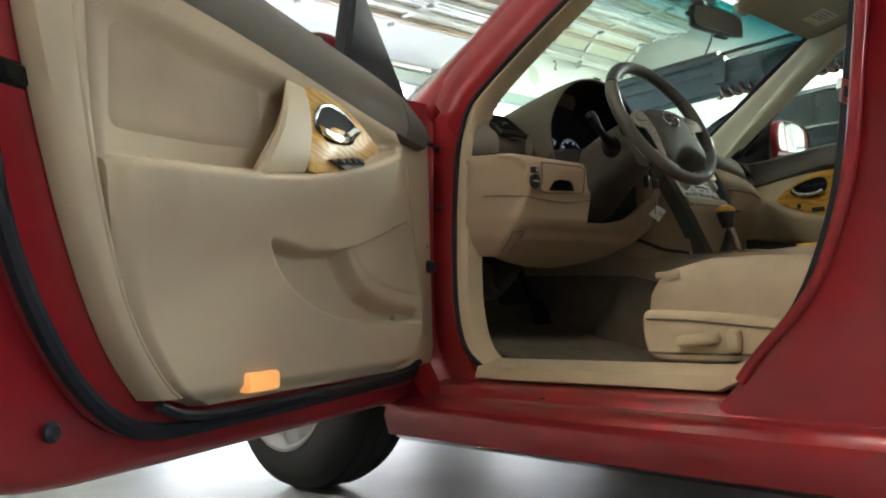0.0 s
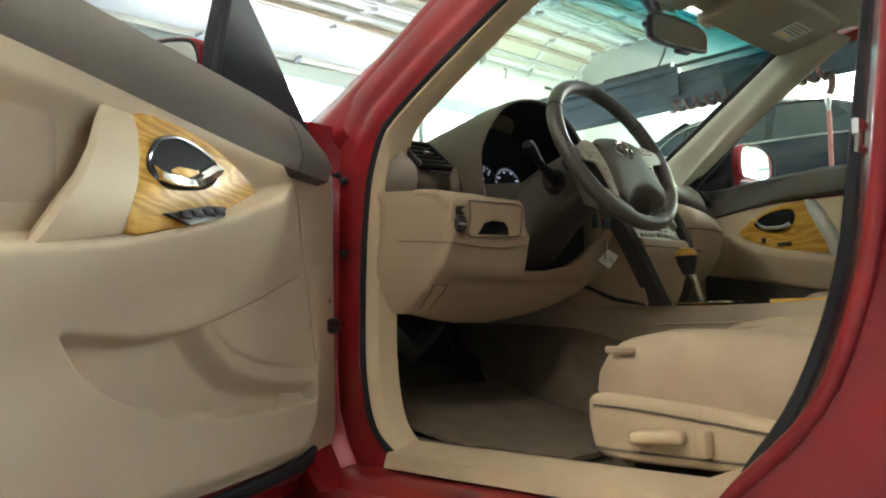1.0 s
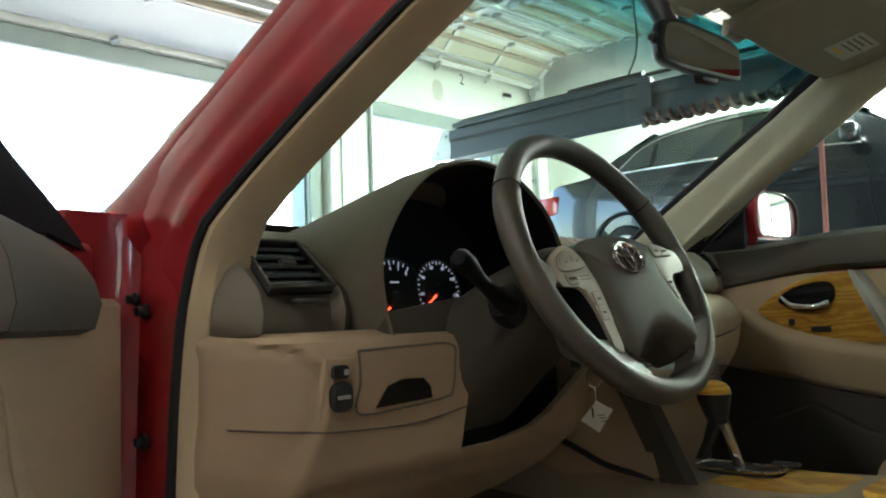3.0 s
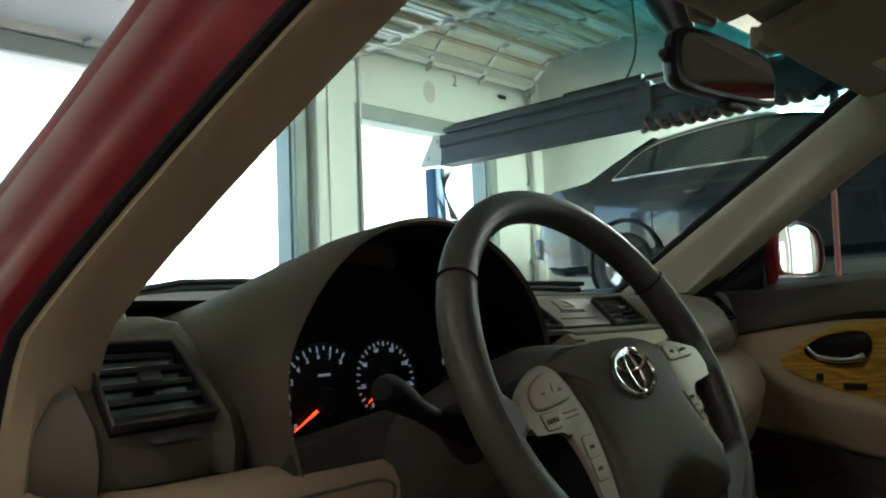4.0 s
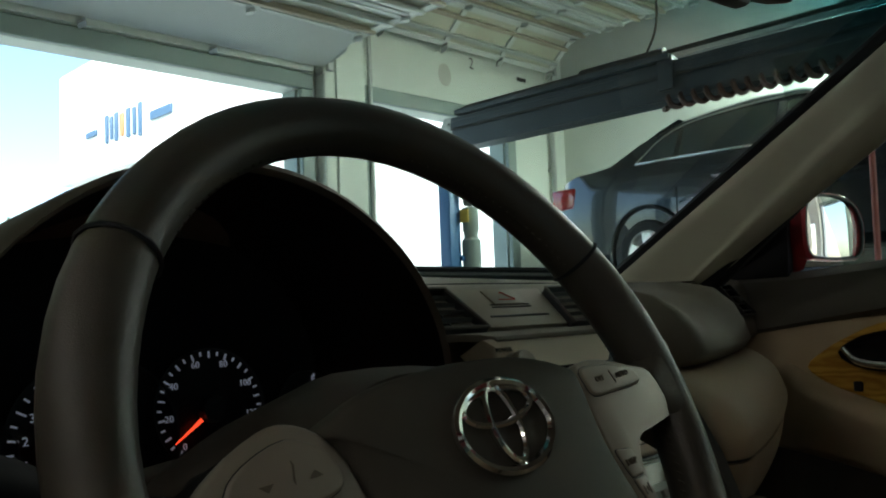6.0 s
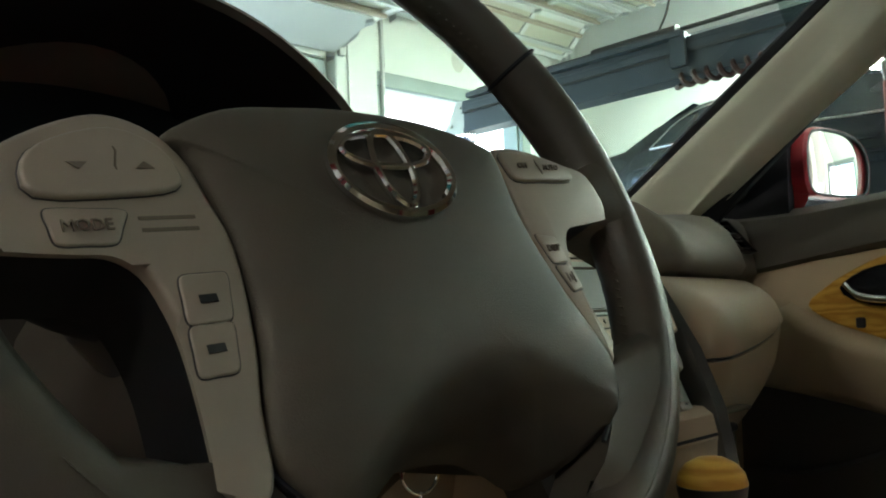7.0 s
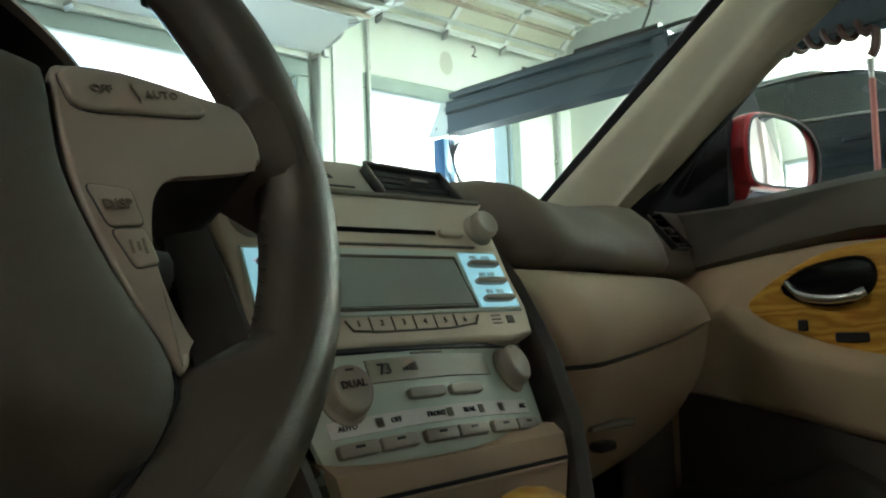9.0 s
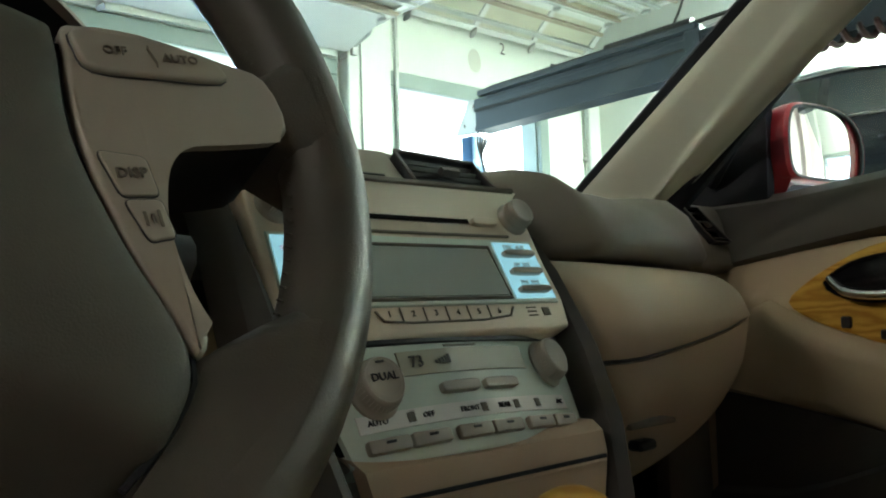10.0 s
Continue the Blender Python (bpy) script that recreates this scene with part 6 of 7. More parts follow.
for k in range(2):
    part("spoke_text", box(shape(), -0.098, -0.080, -0.0195 - 0.004 * k, -0.0183 - 0.004 * k, 0.0119, 0.0122, at=wh), TAUPE, wheel)
for x, t in ((0.089, "OFF"), (0.109, "AUTO")):
    words("key_text", t, 0.0042, WM(x, 0.0012 - 0.04 * (x - 0.089), 0.0144), TAUPE, wheel)
for x, d in ((-0.112, -1), (-0.092, 1)):
    part("key_mark", prism(shape(), [(x - 0.003, -0.001 * d - 0.002), (x + 0.003, -0.001 * d - 0.002), (x, 0.0015 * d - 0.002)], 0.0142, 0.0145, wh), TAUPE, wheel)
part("hub_back", lathe(shape(), [(0.03, -0.03), (0.046, -0.02), (0.043, -0.05), (0.03, -0.07), (0.0, -0.07)], 28, lambda a, b, c: wa(a, b - 0.05, c)), BLACK, wheel)

# key ring with a white tag
kr = thing("key_ring", "key ring with a white paper tag hanging from the ignition", "keys", (-0.232, 0.134, 0.70))
def kp(a, b, c):
    return Vector((a * 0.94, -0.34 * a, b)) + Vector((0.34 * c, 0.94 * c, 0))


part("key", box(shape(), -0.010, 0.010, 0.052, 0.074, -0.003, 0.003, 0.003, 2, kp), BLACK, kr)
part("ring", tube(shape(), [kp(0.0115 * math.cos(q), 0.0385 + 0.0125 * math.sin(q), 0) for q in np.linspace(0, 6.283, 25)[:-1]], 0.0010, 6, closed=True), CHROME, kr)
part("string", tube(shape(), [kp(0, 0.027, 0), kp(0.0005, 0.014, 0), kp(0.001, 0.004, 0)], 0.0010, 5), TAG, kr)
tg = part("tag", prism(shape(), [(-0.0245, -0.016), (0.002, 0.008), (0.028, -0.006), (0.004, -0.034)], -0.0006, 0.0006, kp), TAG, kr, "white paper tag")
part("tag_line", prism(shape(), [(-0.0075, -0.0005), (-0.0050, 0.001), (-0.0035, -0.013), (-0.006, -0.014)], -0.0009, 0.0009, kp), BLACK, tg)
for k in range(3):
    part("tag_text", box(shape(), 0.002 + 0.003 * k, 0.013 + 0.003 * k, -0.012 - 0.004 * k, -0.0108 - 0.004 * k, -0.0009, 0.0009, at=kp), TAUPE, tg)

# ---------------------------------------------------------------- centre stack
SO, SU, SN = Vector((-0.008, 0.139, 0.761)), Vector((0, 0.4613, 0.8872)), Vector((0, -0.8872, 0.4613))
def sa(a, b, c):
    return SO + Vector((a, 0, 0)) + SU * b + SN * c


SM = lambda x, s, h=0.0: basis(sa(x, s, h), (1, 0, 0), SU)
radio = part("radio", prism(shape(), smooth_poly([(-0.117, 0.050), (-0.120, 0.10), (-0.120, 0.158), (-0.106, 0.168), (0.098, 0.168), (0.112, 0.158), (0.114, 0.10), (0.112, 0.050), (0.05, 0.047), (-0.05, 0.047)], 2), -0.03, 0.0, sa, 0.004), STACKC, car, "champagne radio with lit blue panels and grey display")
part("radio_bezel", prism(shape(), [(-0.1165, 0.068), (-0.1145, 0.119), (0.104, 0.119), (0.108, 0.068)], -0.002, 0.002, sa, 0.001), PALE, radio)
part("blue_panel", prism(shape(), [(0.066, 0.071), (0.064, 0.116), (0.102, 0.116), (0.106, 0.071)], 0.001, 0.0028, sa), BLUELCD, radio, "lit pale blue key panel")
part("blue_panel", prism(shape(), [(-0.1150, 0.071), (-0.1130, 0.116), (-0.066, 0.116), (-0.068, 0.071)], 0.001, 0.0028, sa), BLUELCD, radio, "lit pale blue key panel")
part("display", prism(shape(), [(-0.060, 0.074), (-0.058, 0.110), (0.056, 0.110), (0.060, 0.074)], 0.001, 0.0030, sa), LCD, radio, "grey display")
part("display_frame", tube(shape(), [sa(a, b, 0.0024) for a, b in ((-0.062, 0.072), (-0.060, 0.112), (0.058, 0.112), (0.062, 0.072))], 0.0014, 5, closed=True), TAUPE, radio)
for s in (-1, 1):
    for k, z in enumerate((0.109, 0.0945, 0.080)):
        x = s * ((0.084 if s > 0 else 0.092) + 0.0008 * k)
        kk = part("radio_key", prism(shape(), oval(x, z - 0.003, 0.0155, 0.0026, 20, 4), 0.002, 0.0075, sa, 0.0015), SILVER, radio)
        if s > 0:
            words("key_text", ("DISC  AUX", "AM  SAT", "FM1  FM2")[k], 0.0046, SM(x, z + 0.0032, 0.0030), TEALFRAME, kk)
        else:
            words("key_text", ("V  TYPE", "V  SEEK", "V  TUNE")[k], 0.0046, SM(x, z + 0.0032, 0.0030), TEALFRAME, kk)
            part("key_glow", lathe(shape(), [(0, 0.0032), (0.002, 0.0032), (0.002, 0.003)], 10, lambda a, b, c, x=x, z=z: sa(x - 0.015 + a, z - 0.002 + b, c)), DIGIT, kk)
part("cd_slot", box(shape(), -0.060, 0.052, 0.1325, 0.1365, 0.0, 0.0012, 0.0005, 1, sa), GLOSSBLACK, radio, "dark disc slot")
part("slot_lip", box(shape(), -0.088, 0.086, 0.122, 0.1235, 0.0, 0.0016, at=sa), TAUPE, radio)
part("eject_key", prism(shape(), oval(0.066, 0.134, 0.012, 0.0032, 20, 4), 0.0, 0.004, sa, 0.001), STACKC, radio)
part("load_key", prism(shape(), oval(-0.074, 0.134, 0.012, 0.0032, 20, 4), 0.0, 0.004, sa, 0.001), STACKC, radio)
def knob(x, s, r, h, parent, label="", on=sa):
    """A ribbed knob with a skirt and a slightly dished, darker face."""
    k = part("knob", lathe(shape(), [(r * 1.14, 0.0), (r * 1.14, 0.002), (r * 1.04, 0.0035), (r, 0.005), (r * 0.95, h - 0.0025), (r * 0.91, h - 0.0008), (r * 0.84, h), (r * 0.80, h - 0.0003)], 36, lambda a, b, c: on(x + a, s + b, c)), SILVER, parent, label)
    part("knob_face", lathe(shape(), [(r * 0.81, h - 0.0012), (r * 0.80, h - 0.0002), (r * 0.4, h - 0.0006), (0, h - 0.0007)], 32, lambda a, b, c: on(x + a, s + b, c)), SILVER, k)
    rb = shape()
    for q in range(40):
        an = 2 * math.pi * q / 40
        tube(rb, [on(x + r * 0.99 * math.cos(an), s + r * 0.99 * math.sin(an), 0.006), on(x + r * 0.95 * math.cos(an), s + r * 0.95 * math.sin(an), h - 0.003)], 0.0004, 4)
    part("knurled_grip", rb, SILVER, k)
    return k


knob(0.098, 0.1385, 0.0115, 0.014, radio, "round silver tuning knob")
knob(-0.102, 0.1385, 0.0115, 0.014, radio, "round silver volume knob")
words("key_text", "POWER", 0.0056, SM(-0.108, 0.1555, 0.0006), TAUPE, radio)
part("preset_bar", tube(shape(), [sa(a, b, 0.0006) for a, b in ((-0.056, 0.0655), (-0.052, 0.0585), (-0.03, 0.057), (0.03, 0.057), (0.056, 0.0595), (0.061, 0.0655))], 0.0008, 5), TAUPE, radio)
for k in range(6):
    x = -0.046 + 0.0185 * k
    words("key_text", str(k + 1), 0.0058, SM(x, 0.0630, 0.0006), TAUPE, radio)
    if k:
        part("preset_gap", box(shape(), x - 0.0096, x - 0.0090, 0.0575, 0.0675, 0.0, 0.0008, at=sa), TAUPE, radio)
for k in range(3):
    part("key_text", box(shape(), 0.074, 0.083, 0.0585 + 0.003 * k, 0.0592 + 0.003 * k, 0.0, 0.0006, at=sa), TAUPE, radio)
part("key_text", box(shape(), 0.089, 0.096, 0.0585, 0.0645, 0.0, 0.0006, at=sa), TAUPE, radio)

def ca_(a, b, c):
    return sa(a, b if b > 0.02 else 0.02 - (0.02 - b) * 1.3, c - 1.1 * a * a - 0.05 * a)


CM = lambda x, s, h=0.0: basis(ca_(x, s, h), ca_(x + 0.01, s, h) - ca_(x, s, h), SU)
hg_ = []
for u in np.linspace(-1, 1, 25):
    e = u * u
    hg_.append([ca_(u * w, b + e * up, c) for b, w, c, up in ((0.0435, 0.110, -0.020, 0.003), (0.0430, 0.110, -0.001, 0.003), (0.0420, 0.1095, 0.0, 0.003), (0.03, 0.107, 0.0, 0.0015), (0.02, 0.105, 0.0, 0.0), (0.005, 0.102, 0.0, 0.001), (-0.0145, 0.098, 0.0, 0.003), (-0.0158, 0.0978, -0.001, 0.003), (-0.0165, 0.0976, -0.020, 0.003))])
hvac = part("climate_panel", sheet(shape(), hg_, 0.004, (0, 1, -0.4)), PALE, car, "pale green-grey climate control panel", sharp=50)
part("panel_gap", tube(shape(), smooth_poly([ca_(-0.113, 0.0485, -0.001), ca_(-0.05, 0.0450, 0.0), ca_(0.05, 0.0450, 0.0), ca_(0.113, 0.0485, -0.001)], 4, False), 0.0022, 5), BLACK, hvac)
part("display", sheet(shape(), [[ca_(a, lerp(v, [0, 1], [0.0228, 0.0385]) + 0.0005 * v * a / 0.05, 0.0012) for v in (0.0, 0.05, 0.5, 0.95, 1.0)] for a in np.linspace(-0.052, 0.056, 13)], 0.003, (0, 1, -0.4)), LCDGLARE, hvac, "grey climate display with a warm reflection in its colour")
words("display_text", "73", 0.0105, CM(-0.040, 0.0305, 0.0021), VENTGREY, hvac)
for k in range(5):
    part("display_text", box(shape(), -0.026 + 0.0026 * k, -0.0242 + 0.0026 * k, 0.0285, 0.0305 + 0.0009 * k, 0.0018, 0.0022, at=ca_), VENTGREY, hvac)
part("maker_bar", box(shape(), -0.014, 0.014, 0.0400, 0.0412, 0.0, 0.0006, at=ca_), TAUPE, hvac)
kd = knob(-0.074, 0.0195, 0.0138, 0.014, hvac, "round silver dual temperature knob", ca_)
words("key_text", "DUAL", 0.0066, CM(-0.074, 0.0195, 0.0143), BLACK, kd)
part("key_mark", box(shape(), -0.0765, -0.0715, 0.0280, 0.0292, 0.0138, 0.0144, at=ca_), BLACK, kd)
knob(0.081, 0.0275, 0.0138, 0.014, hvac, "round silver passenger temperature knob", ca_)
for x in (-0.0135, 0.022):
    part("climate_key", prism(shape(), oval(x, 0.0145, 0.0155, 0.0028, 20, 5), 0.0, 0.0045, ca_, 0.001), SILVER, hvac)
part("label_strip", rings(shape(), [[ca_(a, b, c) for b, c in ((-0.0005, 0.0), (-0.0005, 0.0008), (0.0072, 0.0008), (0.0072, 0.0))] for a in np.linspace(-0.090, 0.086, 17)]), TAG, hvac, "pale lettered strip")
for x, t in ((-0.078, "AUTO"), (-0.044, "OFF"), (-0.012, "FRONT"), (0.018, "REAR"), (0.078, "A/C")):
    words("key_text", t, 0.0047, CM(x, 0.0033, 0.0016), BLACK, hvac)
for x in (-0.056, 0.0, 0.030, 0.052):
    part("key_icon", box(shape(), x - 0.0025, x + 0.0025, 0.0012, 0.0055, 0.0012, 0.0016, at=ca_), TAUPE, hvac)
for x0_, x1_ in ((-0.090, -0.035), (-0.029, 0.026), (0.032, 0.086)):
    for a0, a1 in ((x0_, (x0_ + x1_) / 2 - 0.0006), ((x0_ + x1_) / 2 + 0.0006, x1_)):
        kk = part("climate_key", box(shape(), a0, a1, -0.0105, -0.0040, 0.0, 0.0055, 0.0018, 2, ca_), SILVER, hvac)
        part("key_mark", box(shape(), (a0 + a1) / 2 - 0.003, (a0 + a1) / 2 + 0.003, -0.0070, -0.0058, 0.0055, 0.0059, at=ca_), BLACK, kk)
# panel above the radio and centre vents
vp = []
for y, z, w in ((0.2135, 0.9075, 0.112), (0.2150, 0.9100, 0.114), (0.226, 0.9120, 0.120), (0.245, 0.9125, 0.128), (0.266, 0.9105, 0.140), (0.272, 0.9120, 0.146), (0.318, 0.9490, 0.184), (0.330, 0.9545, 0.192), (0.350, 0.9575, 0.196), (0.43, 0.9610, 0.200), (0.50, 0.9660, 0.204), (0.53, 0.950, 0.206)):
    vp.append([Vector((w * u - 0.008, y + 0.020 * abs(u) ** 2.2 * sstep(0.22, 0.28, y), z)) for u in np.linspace(-1, 1, 17)])
vpan = part("vent_panel", sheet(shape(), vp, -0.006, (0, -0.4, 1)), TAUPE, dash, "taupe panel round the centre vents", sharp=45)
part("panel_seam", tube(shape(), [Vector((0.196 * u - 0.008, 0.352 + 0.020 * abs(u) ** 2.2, 0.9577)) for u in np.linspace(-1, 1, 13)], 0.0012, 5), SEAL, vpan)
vent(((-0.188, 0.334, 0.9500), (-0.081, 0.313, 0.9480), (-0.070, 0.270, 0.9125), (-0.168, 0.279, 0.9140)), 5, dash, 0.012, True, 0.0035, 0.0018)
vent(((0.065, 0.313, 0.9480), (0.172, 0.334, 0.9500), (0.152, 0.279, 0.9140), (0.054, 0.270, 0.9125)), 5, dash, 0.012, True, 0.0035, 0.0018)
def ha(a, b, c):
    return Vector((a, 0.272 + 0.046 * b, 0.9125 + 0.037 * b)) + Vector((0, -0.63, 0.78)) * c


# tan of the hazard panel, darkened by the shade it lies in
HAZARDSHADE = mat("shade_darkened_tan_plastic", (0.215, 0.175, 0.128), 0.5, vary=0.05, scale=30, bump=0.2, fine=1400, spec=0.35)
pm = part("hazard_panel", prism(shape(), [(-0.066, 0.02), (0.050, 0.02), (0.060, 0.98), (-0.076, 0.98)], -0.002, 0.003, ha, 0.001), HAZARDSHADE, dash, "tan panel with the hazard switch, shade put into its colour")
hz_ = part("hazard_switch", prism(shape(), [(-0.030, 0.56), (0.014, 0.56), (0.016, 0.92), (-0.032, 0.92)], 0.002, 0.0045, ha, 0.001), HAZARDSHADE, pm)
part("switch_mark", tube(shape(), [ha(-0.008 + a, b, 0.0048) for a, b in ((-0.012, 0.66), (0.012, 0.66), (0.0, 0.86))], 0.0006, 5, closed=True), TAILRED, hz_)
for b in (0.50, 0.56):
    part("switch_gap", box(shape(), -0.036, 0.020, b - 0.010, b + 0.010, 0.003, 0.0036, at=ha), SEAL, pm)
part("panel_slot", box(shape(), -0.050, 0.034, 0.255, 0.29, 0.003, 0.0036, at=ha), SEAL, pm)
# lower stack, side trims
lg = [[Vector((x, y, z)) for x in np.linspace(-0.10 * k - 0.008, 0.10 * k - 0.008, 7)] for y, z, k in ((0.136, 0.742, 0.99), (0.126, 0.736, 0.97), (0.1215, 0.722, 0.95), (0.1215, 0.69, 0.9), (0.127, 0.66, 0.85), (0.137, 0.62, 0.8), (0.152, 0.585, 0.75))]
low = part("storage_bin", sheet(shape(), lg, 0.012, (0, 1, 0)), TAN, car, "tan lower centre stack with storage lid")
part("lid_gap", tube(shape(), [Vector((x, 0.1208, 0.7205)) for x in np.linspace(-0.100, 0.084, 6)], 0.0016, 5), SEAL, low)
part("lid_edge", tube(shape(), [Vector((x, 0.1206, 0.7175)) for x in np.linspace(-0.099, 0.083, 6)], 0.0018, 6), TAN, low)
for s in (-1, 1):
    if s < 0:
        pts, deep = ((0.215, 0.888, 0.124, 0.006), (0.180, 0.845, 0.125, 0.010), (0.145, 0.79, 0.122, 0.018), (0.122, 0.74, 0.113, 0.018), (0.100, 0.69, 0.105, 0.018), (0.080, 0.64, 0.098, 0.018), (0.058, 0.585, 0.090, 0.018)), 0.052
    else:
        pts, deep = ((0.215, 0.888, 0.118, 0.006), (0.180, 0.845, 0.119, 0.010), (0.148, 0.79, 0.118, 0.020), (0.124, 0.74, 0.112, 0.020), (0.108, 0.69, 0.100, 0.020), (0.112, 0.64, 0.088, 0.020), (0.135, 0.585, 0.078, 0.020)), 0.09
    lp = [[Vector((s * (x - w * 0.15) - 0.008, y + 0.006, z)), Vector((s * (x + w * 0.3) - 0.008, y + 0.001, z)), Vector((s * (x + w) - 0.008, y + 0.012, z)), Vector((s * (x + w) - 0.008, y + deep, z)), Vector((s * (x - w * 0.35) - 0.008, y + deep, z))] for y, z, x, w in pts]
    part("console_side_trim", rings(shape(), lp), DARKTAUPE, car, "dark taupe side trim of the centre stack")

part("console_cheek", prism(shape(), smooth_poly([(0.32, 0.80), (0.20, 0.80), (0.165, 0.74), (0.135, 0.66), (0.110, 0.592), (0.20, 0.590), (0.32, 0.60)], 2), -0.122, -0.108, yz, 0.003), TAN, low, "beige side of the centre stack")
# glove box side
gg, gg2 = [], []
for x in np.linspace(0.112, 0.705, 48):
    r = yr(x)
    b = 0.10 * max(0, (x - 0.62) / 0.085) ** 2 if x > 0.62 else 0.0
    sz = 0.772 + 0.03 * (x - 0.1) / 0.59
    pr_ = lerp(x, [0.11, 0.4, 0.69], [0.070, 0.058, 0.044])
    b += 0.06 * max(0.0, (0.165 - x) / 0.053) ** 2
    gg.append([Vector((x, y + b, z)) for y, z in smooth_poly([(r + 0.06, 0.8595), (r + 0.022, 0.857), (r - 0.004, 0.851), (r - pr_ * 0.70, 0.831), (r - pr_, 0.802), (r - pr_ + 0.001, sz + 0.004)], 3, False)])
    gg2.append([Vector((x, y + b, z)) for y, z in smooth_poly([(r - pr_ + 0.002, sz), (r - pr_ + 0.013, 0.745), (r - pr_ + 0.036, 0.705), (r - pr_ + 0.068, 0.668), (r - pr_ + 0.115, 0.642), (r + 0.13, 0.635)], 3, False)])
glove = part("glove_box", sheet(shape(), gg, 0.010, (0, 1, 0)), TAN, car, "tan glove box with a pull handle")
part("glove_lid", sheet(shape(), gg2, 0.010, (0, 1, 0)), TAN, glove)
part("lid_gap", tube(shape(), [Vector((row[0].x, row[0].y + 0.003, row[0].z + 0.002)) for row in gg2], 0.0016, 5), BLACK, glove)
part("glove_handle", box(shape(), 0.172, 0.232, 0.164, 0.180, 0.722, 0.727, 0.002, 2), TAUPE, glove, "recessed glove box handle")
part("handle_slot", box(shape(), 0.185, 0.207, 0.166, 0.180, 0.704, 0.712, 0.002, 1), BLACK, glove)

# console and shifter
cl = []
for y, zt, xl, xr in ((0.74, 0.70, -0.13, 0.13), (0.45, 0.68, -0.118, 0.118), (0.30, 0.66, -0.112, 0.112), (0.22, 0.625, -0.108, 0.108), (0.15, 0.588, -0.100, 0.100), (0.0, 0.580, -0.098, 0.100), (-0.20, 0.586, -0.098, 0.105), (-0.60, 0.60, -0.10, 0.11)):
    cl.append([Vector((x, y, z)) for x, z in ((xl - 0.03, 0.32), (xl - 0.018, 0.45), (xl - 0.006, zt - 0.05), (xl, zt - 0.015), (xl + 0.012, zt), (xr - 0.012, zt), (xr, zt - 0.015), (xr + 0.006, zt - 0.05), (xr + 0.018, 0.45), (xr + 0.03, 0.32))])
tn_ = [[p + Vector((-0.004 if p.x < 0 else 0.004, 0, 0)) for p in (lp[0], lp[1], lp[1].lerp(lp[2], 0.55), lp[8].lerp(lp[7], 0.55), lp[8], lp[9])] for lp in cl]
for s in (0, 3):
    part("tunnel_carpet", sheet(shape(), [r[s:s + 3] for r in tn_], 0.008, (1 if s == 0 else -1, 0, 0)), CARPET, car, "brown-grey carpet on the tunnel side")
CONSOLE = mat("grey_beige_console_plastic", (0.345, 0.282, 0.205), 0.6, vary=0.05, scale=30, bump=0.35, fine=1400, spec=0.3)
cons = part("console", rings(shape(), cl), CONSOLE, car, "beige centre console with wood trim")
part("console_wood", prism(shape(), oval(0.004, 0.015, 0.078, 0.118, 48, 9), 0.572, 0.5835, ident, 0.003), WOOD, cons, "amber wood trim panel")
part("console_wood", prism(shape(), oval(0.004, -0.28, 0.076, 0.145, 48, 9), 0.578, 0.5925, ident, 0.003), WOOD, cons, "amber wood trim panel")
part("shift_gate", prism(shape(), oval(0.018, 0.055, 0.030, 0.062, 24, 4), 0.58, 0.5905, ident, 0.002), BLACK, cons)
part("gate_chrome", tube(shape(), [Vector((a, b, 0.591)) for a, b in oval(0.018, 0.055, 0.031, 0.064, 28, 4)], 0.0025, 6, closed=True), CHROME, cons)
part("console_chrome", tube(shape(), [(-0.084, 0.135, 0.587), (-0.06, 0.145, 0.590), (-0.03, 0.148, 0.590)], 0.005, 8), CHROME, cons)
part("console_seam", tube(shape(), smooth_poly([(-0.126, 0.285, 0.640), (-0.124, 0.24, 0.622), (-0.123, 0.19, 0.602), (-0.118, 0.12, 0.590)], 4, False), 0.005, 6), BLACK, cons)
part("console_ridge", tube(shape(), [(-0.105, 0.10, 0.545), (-0.106, -0.2, 0.548), (-0.108, -0.6, 0.555)], 0.002, 6), BEIGE, cons)
part("console_key", box(shape(), 0.065, 0.085, -0.01, 0.03, 0.587, 0.594, 0.003, 1), BLACK, cons)
sh_ = part("shift_lever", tube(shape(), [(0.030, 0.060, 0.585), (0.020, 0.066, 0.625), (0.010, 0.075, 0.665)], [0.009, 0.0075, 0.009], 12), CHROME, car, "chrome shift lever with wood and black knob")
kl = []
for k, (y, z, w, d) in enumerate(((0.078, 0.655, 0.014, 0.013), (0.080, 0.672, 0.020, 0.019), (0.082, 0.690, 0.0245, 0.024), (0.082, 0.698, 0.0255, 0.0255), (0.082, 0.706, 0.0235, 0.0235), (0.082, 0.7125, 0.018, 0.018), (0.082, 0.7165, 0.010, 0.010), (0.082, 0.7178, 0.002, 0.002))):
    kl.append([Vector((0.004 + a, y + b, z)) for a, b in oval(0, 0, w, d, 20)])
part("knob_body", rings(shape(), kl[:4]), BLACK, sh_)
part("knob_cap", rings(shape(), [[p + Vector((0, 0, 0.0005)) for p in r] for r in kl[3:]]), WOOD, sh_, "glossy wood knob cap")
part("knob_strip", tube(shape(), smooth_poly([(0.020, 0.084, 0.704), (0.0265, 0.083, 0.694), (0.0275, 0.081, 0.680), (0.022, 0.079, 0.662)], 4, False), [0.005] * 4 + [0.006] * 5 + [0.004] * 4, 8), WOOD, sh_, "glossy wood strip")

